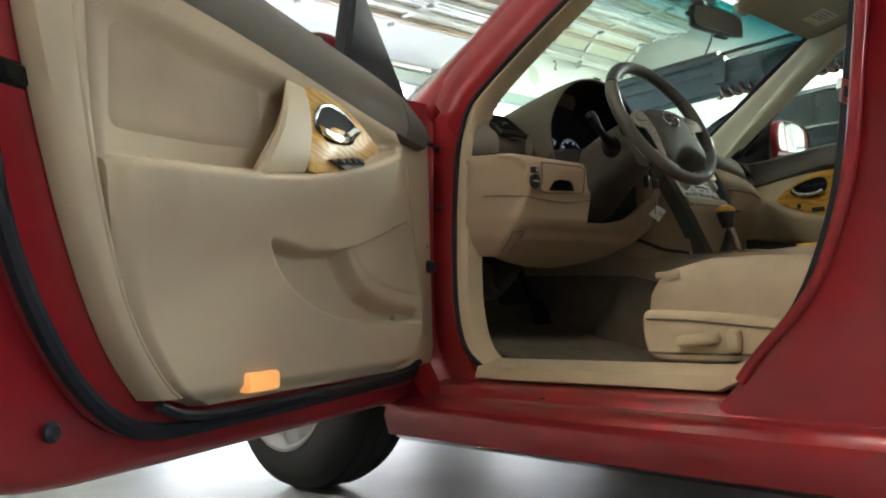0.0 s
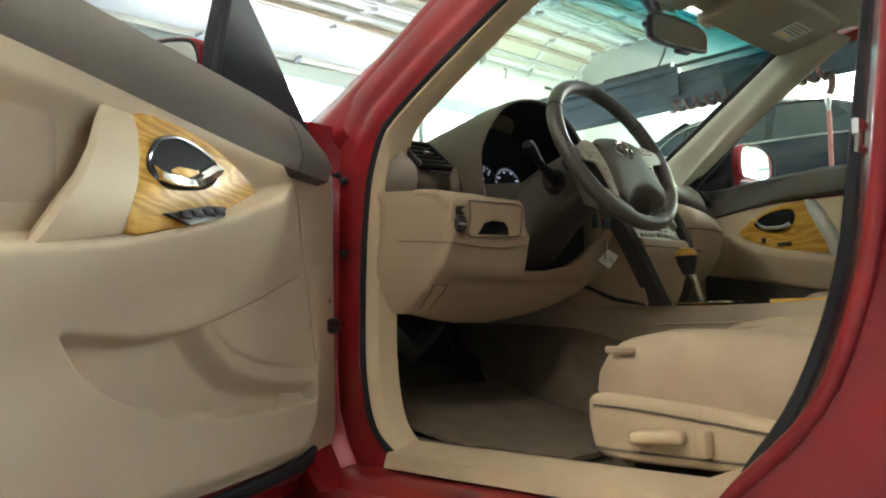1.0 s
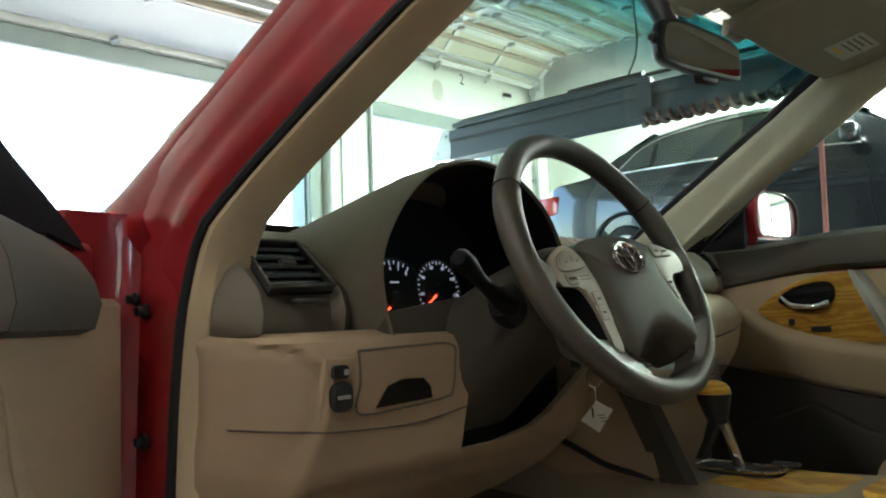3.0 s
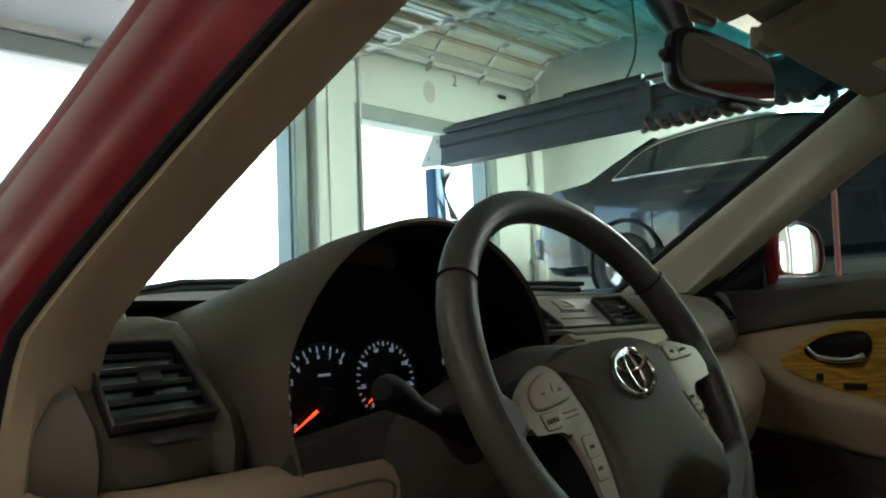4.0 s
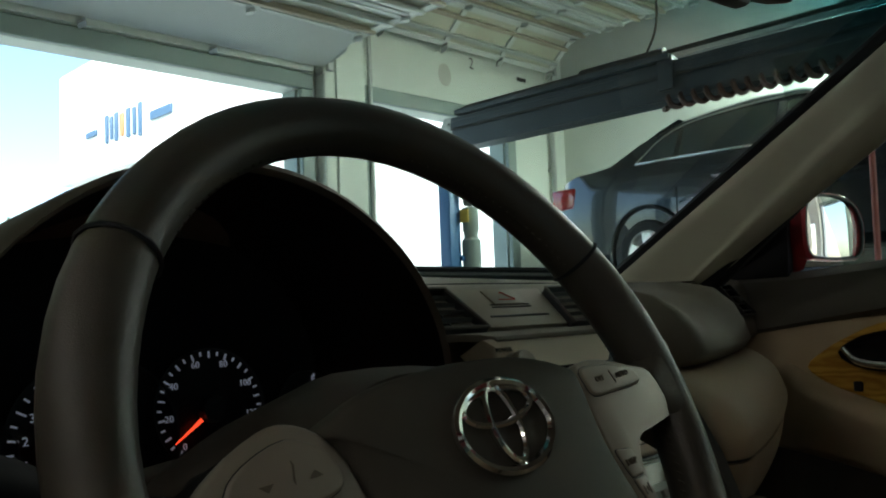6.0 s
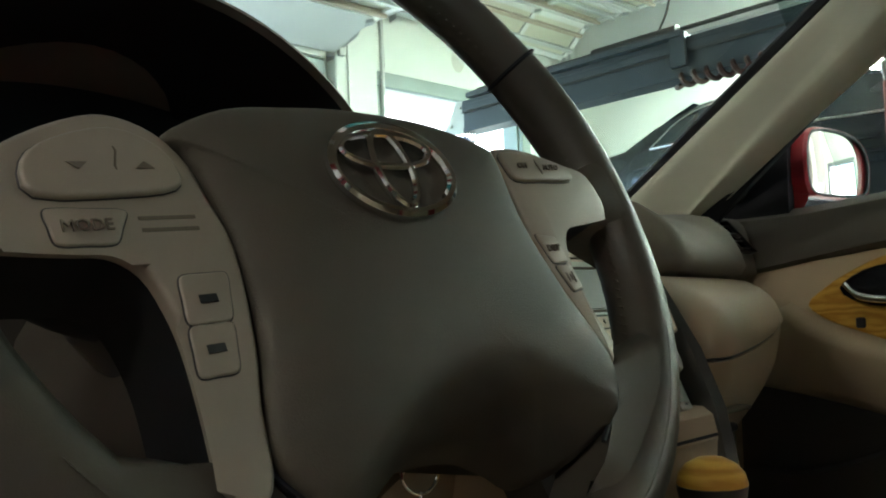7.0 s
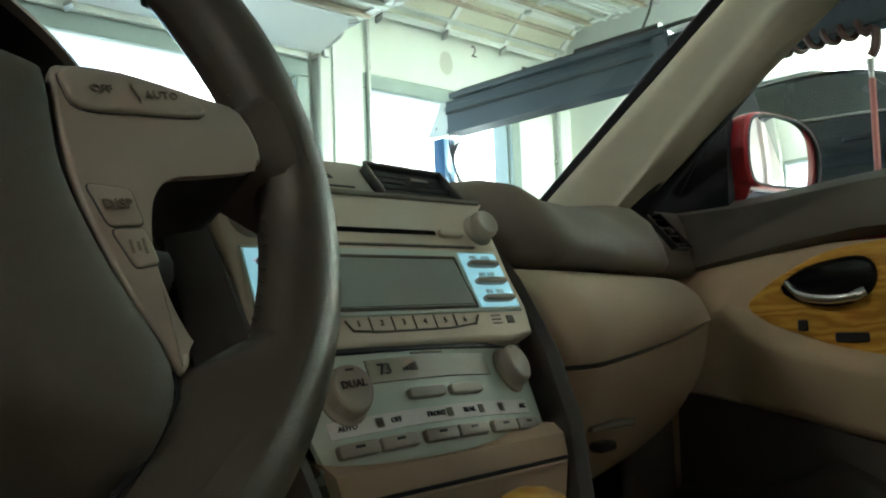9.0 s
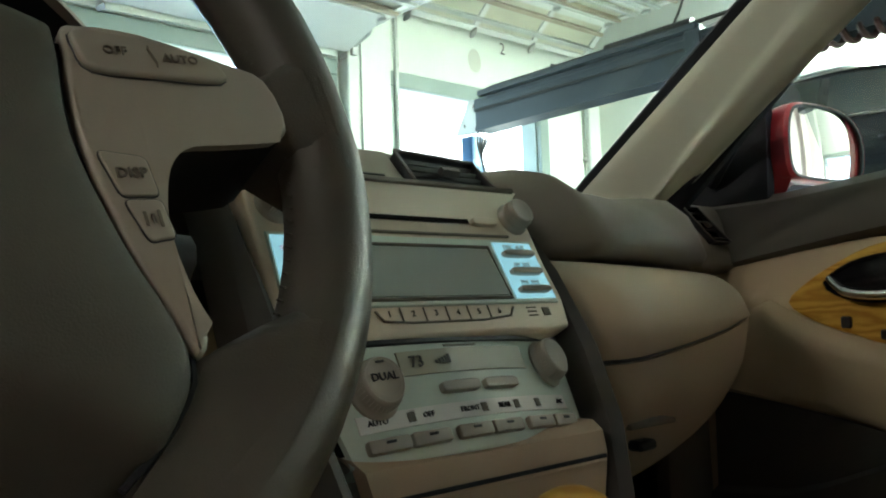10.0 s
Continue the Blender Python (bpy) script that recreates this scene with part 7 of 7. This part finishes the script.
# ---------------------------------------------------------------- passenger door, closed
DX = 0.80
pdg = []
for y in np.linspace(0.50, -0.75, 60):
    ze = lerp(y, [-0.75, 0.03, 0.195, 0.265, 0.322, 0.372, 0.42, 0.50], [0.722, 0.722, 0.748, 0.764, 0.785, 0.815, 0.80, 0.80])
    zp = lerp(y, [-0.75, 0.0, 0.20, 0.29, 0.36, 0.44, 0.50], [0.605, 0.610, 0.642, 0.664, 0.677, 0.690, 0.694])
    fade = sstep(0.425, 0.345, y)
    row = []
    for z, w in ((0.36, 0.0), (0.42, 0.0), (zp - 0.10, 0.004), (zp - 0.05, 0.004), (zp - 0.012, 0.003), (zp - 0.003, 0.004), (zp, 0.016), (zp + 0.012, 0.022), ((zp + ze) / 2, 0.034), (ze - 0.026, 0.046), (ze - 0.012, 0.046), (ze - 0.004, 0.038), (ze + 0.001, 0.020), (ze + 0.004, 0.006), (0.5 * ze + 0.44, 0.003), (0.885, 0.0), (0.897, -0.006)):
        row.append(Vector((DX - w * (fade if z > zp + 0.001 else 1.0), y, z)))
    pdg.append(row)
rdoor = part("passenger_door", sheet(shape(), pdg, 0.03, (1, 0, 0)), BEIGE, car, "closed passenger door with beige panel and wood trim", sharp=60)
tg_ = []
for y in np.linspace(0.52, -0.75, 16):
    k = lerp(y, [-0.75, 0.19, 0.45, 0.52], [0.917, 0.913, 0.872, 0.868])
    tg_.append([Vector((DX + a, y, z)) for a, z in ((0.012, k - 0.012), (-0.012, k), (-0.016, k + 0.02), (-0.006, 0.958 + 0.02 * sstep(0.4, 0.1, y)), (0.02, 0.972 + 0.02 * sstep(0.4, 0.1, y)), (0.06, 0.972 + 0.02 * sstep(0.4, 0.1, y)))])
part("door_top", sheet(shape(), tg_, -0.004), GREYGREEN, rdoor, "dark grey-green padded door top")
part("door_skin", box(shape(), 0.86, 0.885, -0.75, 0.52, 0.30, 0.96, 0.01, 2), RED, rdoor)
part("sail_panel", prism(shape(), [(0.60, 0.945), (0.372, 0.965), (0.367, 1.105), (0.395, 1.095), (0.46, 1.03)], DX + 0.005, DX + 0.025, yz), SEAL, rdoor, "black mirror corner panel", smooth=False)
wdo = [(0.345, 0.814), (0.315, 0.842), (0.281, 0.862), (0.230, 0.884), (0.172, 0.893), (0.118, 0.893), (0.092, 0.86), (0.065, 0.79), (0.050, 0.742), (0.10, 0.738), (0.183, 0.741), (0.248, 0.765), (0.31, 0.787)]
wdp = part("wood_trim", prism(shape(), smooth_poly(wdo, 3), DX + 0.004, DX - 0.010, yz, 0.003), WOOD, rdoor, "amber wood trim panel")
hdl = [(0.290, 0.838), (0.255, 0.862), (0.20, 0.873), (0.172, 0.868), (0.166, 0.845), (0.180, 0.824), (0.215, 0.812), (0.262, 0.818)]
part("handle_cup", prism(shape(), smooth_poly(hdl, 3), DX - 0.004, DX - 0.0125, yz, 0.002), GLOSSBLACK, wdp)
part("handle_rim", tube(shape(), [yz(a, b, DX - 0.0125) for a, b in smooth_poly(hdl, 3)], 0.003, 6, closed=True), GLOSSBLACK, wdp)
part("door_handle", tube(shape(), smooth_poly([yz(0.284, 0.845, DX - 0.014), yz(0.262, 0.826, DX - 0.020), yz(0.225, 0.820, DX - 0.024), yz(0.195, 0.822, DX - 0.022), yz(0.178, 0.829, DX - 0.016)], 4, False), [0.005] * 4 + [0.0065] * 9 + [0.0085] * 4, 10), CHROME, wdp, "chrome door release lever")
part("lock_switch", box(shape(), 0.258, 0.272, 0.777, 0.793, DX - 0.0145, DX - 0.009, 0.002, 1, yz), BLACK, wdp)
part("window_switch", box(shape(), 0.178, 0.222, 0.762, 0.775, DX - 0.0145, DX - 0.009, 0.002, 1, yz), BLACK, wdp)
part("pull_strap", rings(shape(), [[Vector((DX - h, y + w, z + 0.3 * w)), Vector((DX - h - 0.008, y, z)), Vector((DX - h, y - w, z - 0.3 * w)), Vector((DX - 0.005, y - w, z)), Vector((DX - 0.005, y + w, z))] for y, z, w, h in ((0.118, 0.894, 0.016, 0.012), (0.098, 0.86, 0.018, 0.036), (0.070, 0.81, 0.018, 0.050), (0.040, 0.755, 0.018, 0.060), (0.022, 0.712, 0.016, 0.068))]), SATIN, rdoor, "silver edged pull handle")
# lower panel coloured dark taupe for the shade below the armrest
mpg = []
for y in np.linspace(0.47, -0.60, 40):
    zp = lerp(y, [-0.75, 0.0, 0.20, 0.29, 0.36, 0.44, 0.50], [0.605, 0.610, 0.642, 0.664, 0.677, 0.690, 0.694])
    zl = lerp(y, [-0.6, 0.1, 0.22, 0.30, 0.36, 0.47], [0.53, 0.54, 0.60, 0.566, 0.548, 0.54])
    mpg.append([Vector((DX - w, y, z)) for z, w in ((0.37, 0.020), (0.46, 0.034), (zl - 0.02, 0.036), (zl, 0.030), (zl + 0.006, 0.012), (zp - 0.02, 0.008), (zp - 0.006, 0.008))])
part("map_pocket", sheet(shape(), mpg, 0.006, (1, 0, 0)), DARKTAUPE, rdoor, "lower door panel with a map pocket, shade put into its dark colour", sharp=50)
part("door_window", sheet(shape(), [[Vector((0.845 - 0.24 * (z - 0.97) / 0.33, y, z)) for z in (0.975, 1.08, 1.18, 1.29)] for y in (0.29, 0.0, -0.3, -0.6)], 0.004), SIDEGLASS, rdoor)
part("window_frame", tube(shape(), [(0.80, 0.46, 1.0), (0.765, 0.39, 1.062), (0.60, 0.035, 1.29), (0.605, -0.3, 1.335), (0.605, -0.62, 1.335)], 0.012, 8), SEAL, rdoor)

# side mirrors
def side_mirror(at, parent, glass_tilt=0.0, lean=0.0, bow=0.0):
    """A red shell with a mirror glass; a runs outwards, b up, c towards the rear."""
    out = smooth_poly([(-0.012, -0.046), (-0.020, 0.0), (-0.010, 0.048), (0.02, 0.062), (0.10, 0.062), (0.150, 0.050), (0.176, 0.020), (0.178, -0.022), (0.160, -0.052), (0.10, -0.058), (0.02, -0.056)], 3)
    lp = []
    for k, c in ((0.30, -0.105), (0.62, -0.095), (0.88, -0.06), (1.0, -0.015), (1.0, 0.0), (0.95, 0.004), (0.93, -0.002)):
        lp.append([at(0.08 + lean * min(0, c + 0.004) + (a - 0.08) * k, b * k, c) for a, b in out])
    m = part("side_mirror", rings(shape(), lp), RED, parent, "red side mirror")
    gl = [[at(0.08 + (a - 0.08) * 0.90 * k, b * 0.88 * k, c + glass_tilt * (a - 0.08) * 0.9 * k - bow * (((a - 0.08) * 0.9 * k) ** 2 + (b * 0.88 * k) ** 2)) for a, b in out] for k, c in [(1.0, -0.004)] + [(q, 0.0015 + bow * 0.004) for q in (1.0, 0.9, 0.8, 0.7, 0.6, 0.5, 0.4, 0.3, 0.2, 0.1, 0.01)]]
    part("mirror_glass", rings(shape(), gl), MIRROR, m, sharp=30)
    part("mirror_seal", tube(shape(), [at(0.08 + (a - 0.08) * 0.92, b * 0.91, 0.001) for a, b in out], 0.0035, 6, closed=True), BLACK, m)
    part("mirror_foot", tube(shape(), [at(-0.012, -0.05, -0.03), at(0.01, -0.045, -0.04), at(0.05, -0.035, -0.05)], [0.03, 0.028, 0.025], 10), RED, m)
    return m


side_mirror(lambda a, b, c: Vector((0.835 + a * 0.985, 0.345 - a * 0.16 - c, 1.047 + b)), rdoor, -0.05, 0.0, 0.42)

# ---------------------------------------------------------------- driver door, open
OPEN = radians(60)
DO = Vector((-0.78, 0.365, 0))
DU, DN = Vector((-math.sin(OPEN), -math.cos(OPEN), 0)), Vector((math.cos(OPEN), -math.sin(OPEN), 0))
def da(u, z, w):
    return DO + DU * u + DN * w + Vector((0, 0, z))


def rear_u(z):
    return soft(z, [0.30, 0.335, 0.365, 0.454, 0.56, 0.679, 0.84, 0.95], [0.80, 0.875, 0.955, 1.030, 1.068, 1.090, 1.100, 1.105])


def front_u(z):
    return lerp(z, [0.33, 0.36, 0.40, 0.444, 0.55, 0.644, 0.75, 0.80, 0.832, 0.84], [0.20, 0.115, 0.065, 0.048, 0.060, 0.080, 0.118, 0.145, 0.185, 0.2])


def belt_z(u):
    return 0.832 + 0.032 * sstep(0.12, 0.95, u)


def ridge_z(u):
    return lerp(u, [0.18, 0.32, 0.45, 0.57, 0.70, 0.85, 1.11], [0.80, 0.763, 0.722, 0.694, 0.668, 0.649, 0.628])


def relief(u, z):
    """How far the door trim stands out towards the cabin."""
    zr = ridge_z(u)
    w = 0.0
    gone = sstep(0.16, 0.34, u) * (1 - 0.5 * sstep(0.98, 1.09, u))
    if z <= zr:
        w += (0.050 * math.exp(-((zr - z) / 0.115) ** 2) - 0.010 * math.exp(-((zr - z) / 0.006) ** 2)) * gone
    else:
        w += (0.050 - 0.062 * sstep(zr - 0.002, zr + 0.010, z) - 0.010) * gone * (1 if z < zr + 0.01 else 0) + (-0.022 * gone if z >= zr + 0.01 else 0)
        w += 0.022 * gone * sstep(0.79, 0.83, z)
    lipz = lerp(u, [0.06, 0.13, 0.25, 0.40, 0.50, 0.58, 0.66, 0.72, 0.765], [0.434, 0.432, 0.430, 0.437, 0.446, 0.463, 0.492, 0.525, 0.562])
    topz = lerp(u, [0.06, 0.13, 0.30, 0.516, 0.62, 0.765], [0.66, 0.655, 0.61, 0.562, 0.556, 0.566])
    if 0.09 < u < 0.768:
        inside = sstep(lipz - 0.002, lipz + 0.007, z) * sstep(topz + 0.002, topz - 0.014, z) * sstep(0.772, 0.735, u) * sstep(0.088, 0.105, u)
        zv = lerp(u, [0.09, 0.12, 0.20, 0.30, 0.38, 0.44, 0.50, 0.53], [0.438, 0.440, 0.445, 0.457, 0.478, 0.512, 0.562, 0.62])
        w -= inside * (0.034 - 0.030 * sstep(-0.004, 0.030, z - zv) - 0.003 * sstep(0.050, 0.056, z - zv))
    w -= 0.028 * (1 - sstep(0.0, 0.035, u - front_u(z))) + 0.02 * (1 - sstep(0.0, 0.02, rear_u(z) - u)) + 0.02 * (1 - sstep(0.333, 0.36, z))
    return w


NU, NZ = 240, 180
grid = []
for i in range(NU + 1):
    row = []
    for j in range(NZ + 1):
        f = i / NU
        z = 0.334 + (belt_z(0.12 + 1.0 * f) + 0.006 - 0.334) * j / NZ
        u = front_u(z) + (rear_u(z) - front_u(z)) * f
        row.append(da(u, z, relief(u, z)))
    grid.append(row)
ddoor = part("driver_door", sheet(shape(), grid, -0.03, tuple(DN)), BEIGE, car, "wide open driver door with beige trim", sharp=50)
# pale edge band at the rear of the trim
bg = []
for z in np.linspace(0.352, 0.90, 60):
    u0 = rear_u(z) - 0.004
    u1 = soft(z, [0.32, 0.361, 0.441, 0.582, 0.779, 0.9], [0.935, 0.985, 1.048, 1.112, 1.172, 1.19])
    bg.append([da(u0 + (u1 - u0) * f, z, w) for f, w in ((0, -0.016), (0.12, -0.006), (0.30, 0.003), (0.40, 0.0035), (0.46, 0.001), (0.52, 0.003), (0.72, 0.002), (0.90, -0.002), (1.0, -0.008))] + [da(u1 + 0.002, z, -0.026)])
part("edge_band", sheet(shape(), bg, -0.012, tuple(DN)), BEIGE, ddoor, "pale plastic edge of the door trim")
# red shell
so = [(-0.05, 0.28), (0.0, 0.262), (0.3, 0.258), (0.7, 0.260), (0.95, 0.262), (1.10, 0.266), (1.17, 0.285), (1.215, 0.36), (1.25, 0.50), (1.275, 0.70), (1.285, 0.93), (0.9, 0.945), (0.4, 0.945), (0.0, 0.93), (-0.06, 0.90), (-0.075, 0.6), (-0.065, 0.4)]
shell = part("door_shell", prism(shape(), smooth_poly(so, 3), -0.175, -0.055, da, 0.018), RED, ddoor, "red painted door shell")
st2 = [(0.02, 0.300), (0.3, 0.297), (0.7, 0.298), (0.92, 0.302), (1.02, 0.325), (1.10, 0.395), (1.165, 0.50), (1.20, 0.62), (1.22, 0.78), (1.23, 0.92), (0.9, 0.935), (0.2, 0.935), (0.02, 0.90), (-0.01, 0.7), (0.0, 0.45)]
part("door_step", prism(shape(), smooth_poly(st2, 3), -0.06, -0.040, da, 0.012), RED, ddoor)
part("door_seal", tube(shape(), [da(u, z, -0.036) for u, z in smooth_poly([(0.045, 0.335), (0.07, 0.320), (0.15, 0.314), (0.5, 0.309), (0.80, 0.307), (0.93, 0.310), (1.01, 0.330), (1.09, 0.392), (1.155, 0.49), (1.195, 0.60), (1.215, 0.75), (1.225, 0.90)], 5, False)], 0.011, 8), SEAL, ddoor, "black rubber door seal")
part("door_seal", tube(shape(), [da(u, z, -0.012) for u, z in smooth_poly([(0.08, 0.345), (0.2, 0.328), (0.6, 0.322), (0.88, 0.324), (0.97, 0.345)], 4, False)], 0.007, 8), SEAL, ddoor, "black rubber door seal")
for u, z, r in ((1.107, 0.332, 0.012), (1.127, 0.670, 0.012), (1.185, 0.36, 0.007), (1.20, 0.42, 0.007)):
    part("bolt", lathe(shape(), [(0, 0), (r, 0), (r, 0.004), (r * 0.6, 0.008), (0, 0.008)], 12, lambda a, b, c, u=u, z=z: da(u + a, z + b, -0.045 + c)), BLACK, shell)
part("latch", box(shape(), 1.130, 1.200, 0.694, 0.722, -0.050, -0.034, 0.006, 1, da), GLOSSBLACK, shell)
# grey padded belt
tp_ = []
for u in np.linspace(0.035, 1.20, 30):
    zb = belt_z(u)
    zt = lerp(u, [0.03, 0.10, 0.25, 0.8, 1.2], [0.905, 0.932, 0.944, 0.956, 0.962])
    tp_.append([da(u, z, w) for z, w in ((zb - 0.004, -0.022), (zb, -0.004), (zb + 0.02, 0.002), (zb + 0.55 * (zt - zb), -0.006), (zt - 0.012, -0.024), (zt, -0.048), (zt, -0.085))])
part("door_top", sheet(shape(), tp_[3:], -0.006), TAUPE, ddoor, "taupe padded door top")
part("door_top_end", sheet(shape(), tp_[:4], -0.007), GREYGREEN, ddoor, "dark end cap of the door top")
part("sail_panel", prism(shape(), [(-0.02, 0.915), (0.045, 0.925), (0.33, 0.938), (0.318, 1.02), (0.285, 1.12), (0.262, 1.13)], -0.085, -0.048, da, 0.004), SEAL, ddoor, "black mirror corner panel")
part("sail_ridge", tube(shape(), [da(0.335, 0.935, -0.052), da(0.318, 1.02, -0.052), da(0.28, 1.13, -0.056), da(0.30, 1.18, -0.07)], 0.011, 8), SEAL, ddoor)
part("window_frame", tube(shape(), smooth_poly([da(-0.045, 0.90, -0.07), da(0.06, 0.985, -0.075), da(0.25, 1.125, -0.095), da(0.48, 1.27, -0.16), da(0.70, 1.30, -0.19), da(1.0, 1.285, -0.19), da(1.17, 1.22, -0.17), da(1.24, 0.93, -0.09)], 5, False), 0.013, 8), SEAL, ddoor, "black window frame")
# wood panel with handle and switches
wp = [(0.318, 0.763), (0.345, 0.785), (0.42, 0.812), (0.51, 0.828), (0.606, 0.828), (0.638, 0.80), (0.662, 0.74), (0.686, 0.672), (0.60, 0.684), (0.50, 0.702), (0.42, 0.720), (0.36, 0.738)]
def dwood(a, b, c):
    return da(a, b, c + 0.040 * sstep(0.78, 0.69, b) * sstep(0.33, 0.45, a))


wd = part("wood_trim", prism(shape(), smooth_poly(wp, 3), -0.012, 0.006, dwood, 0.003), WOOD, ddoor, "glossy amber wood trim panel")
hd = smooth_poly([(0.446, 0.786), (0.450, 0.774), (0.470, 0.760), (0.510, 0.747), (0.573, 0.739), (0.603, 0.742), (0.610, 0.760), (0.592, 0.788), (0.575, 0.801), (0.533, 0.809), (0.476, 0.800)], 3)
part("handle_cup", prism(shape(), hd, 0.002, 0.0150, dwood, 0.002), MATTEBLACK, wd)
part("handle_rim", tube(shape(), [dwood(a, b, 0.0135) for a, b in hd], 0.0035, 6, closed=True), GLOSSBLACK, wd)
part("door_handle", rings(shape(), [[dwood(u, z + h, c) for h, c in ((-0.010 * k, 0.014), (-0.006 * k, 0.024), (0.004 * k, 0.028), (0.012 * k, 0.022), (0.012 * k, 0.014))] for u, z, k in ((0.450, 0.779, 0.6), (0.468, 0.773, 1.0), (0.490, 0.763, 0.9), (0.520, 0.753, 0.85), (0.552, 0.749, 0.85), (0.585, 0.749, 1.0), (0.606, 0.751, 0.9))]), CHROME, wd, "chrome door release lever")
part("switch_base", prism(shape(), [(0.460, 0.728), (0.505, 0.724), (0.616, 0.701), (0.570, 0.691), (0.480, 0.711)], 0.004, 0.0115, dwood, 0.001), BLACK, wd, "black window switch plate")
for k in range(4):
    u = 0.580 - 0.030 * k
    part("window_switch", box(shape(), u - 0.011, u + 0.011, 0.6985 + 0.005 * k, 0.7075 + 0.005 * k, 0.010, 0.0160, 0.002, 1, dwood), BLACK, wd)
part("pull_handle", rings(shape(), [[da(u0, z + v, 0.0), da(u0 + 0.004, z + v, h * 0.8), da(u0 + 0.02, z + v * 0.8, h), da(u1 - 0.006, z, h), da(u1, z - 0.002, h * 0.8), da(u1 - 0.010, z, h * 0.5), da(u0 + 0.035, z + v * 0.7, -0.004), da(u0 + 0.02, z + v * 0.8, -0.012)] for u0, u1, z, h, v in ((0.616, 0.680, 0.822, 0.006, 0.0), (0.620, 0.702, 0.800, 0.018, 0.0), (0.630, 0.724, 0.765, 0.030, 0.002), (0.644, 0.752, 0.730, 0.040, 0.004), (0.660, 0.787, 0.695, 0.046, 0.010), (0.670, 0.814, 0.664, 0.046, 0.018), (0.672, 0.824, 0.650, 0.042, 0.024))]), BEIGE, ddoor, "beige pull handle")
part("fabric_insert", sheet(shape(), [[da(u, z, relief(u, z) + 0.0030 - 0.0060 * sstep(0.035, 0.0, min(u - 0.70, 1.075 - u)) - 0.0060 * sstep(0.025, 0.0, min(z - ridge_z(u) - 0.028, 0.812 - z))) for z in np.linspace(ridge_z(u) + 0.028, 0.812, 19)] for u in np.linspace(0.70, 1.075, 40)], -0.006, tuple(DN)), DOORCLOTH, ddoor, "tan cloth insert")
part("courtesy_lamp", box(shape(), 0.720, 0.800, 0.344, 0.372, -0.01, 0.012, 0.005, 2, da), AMBER, ddoor, "lit orange courtesy lamp")
part("panel_seam", tube(shape(), [da(u, z, relief(u, z) + 0.001) for u, z in smooth_poly([(0.192, 0.832), (0.165, 0.78), (0.150, 0.70), (0.120, 0.60), (0.095, 0.50)], 8, False)], 0.0014, 5), TAN, ddoor)
part("speaker_seam", tube(shape(), [da(u, z, relief(u, z) + 0.001) for u, z in smooth_poly([(0.165, 0.646), (0.22, 0.632), (0.32, 0.605), (0.42, 0.58), (0.515, 0.560)], 8, False)], 0.0012, 5), TAN, ddoor)
part("front_edge", box(shape(), -0.055, 0.19, 0.33, 0.86, -0.05, -0.026, 0.008, 1, da), BEIGE, ddoor)
side_mirror(lambda a, b, c: da(0.245 + c, 0.996 + b, -0.150 - a), ddoor, 0.0, 0.75)
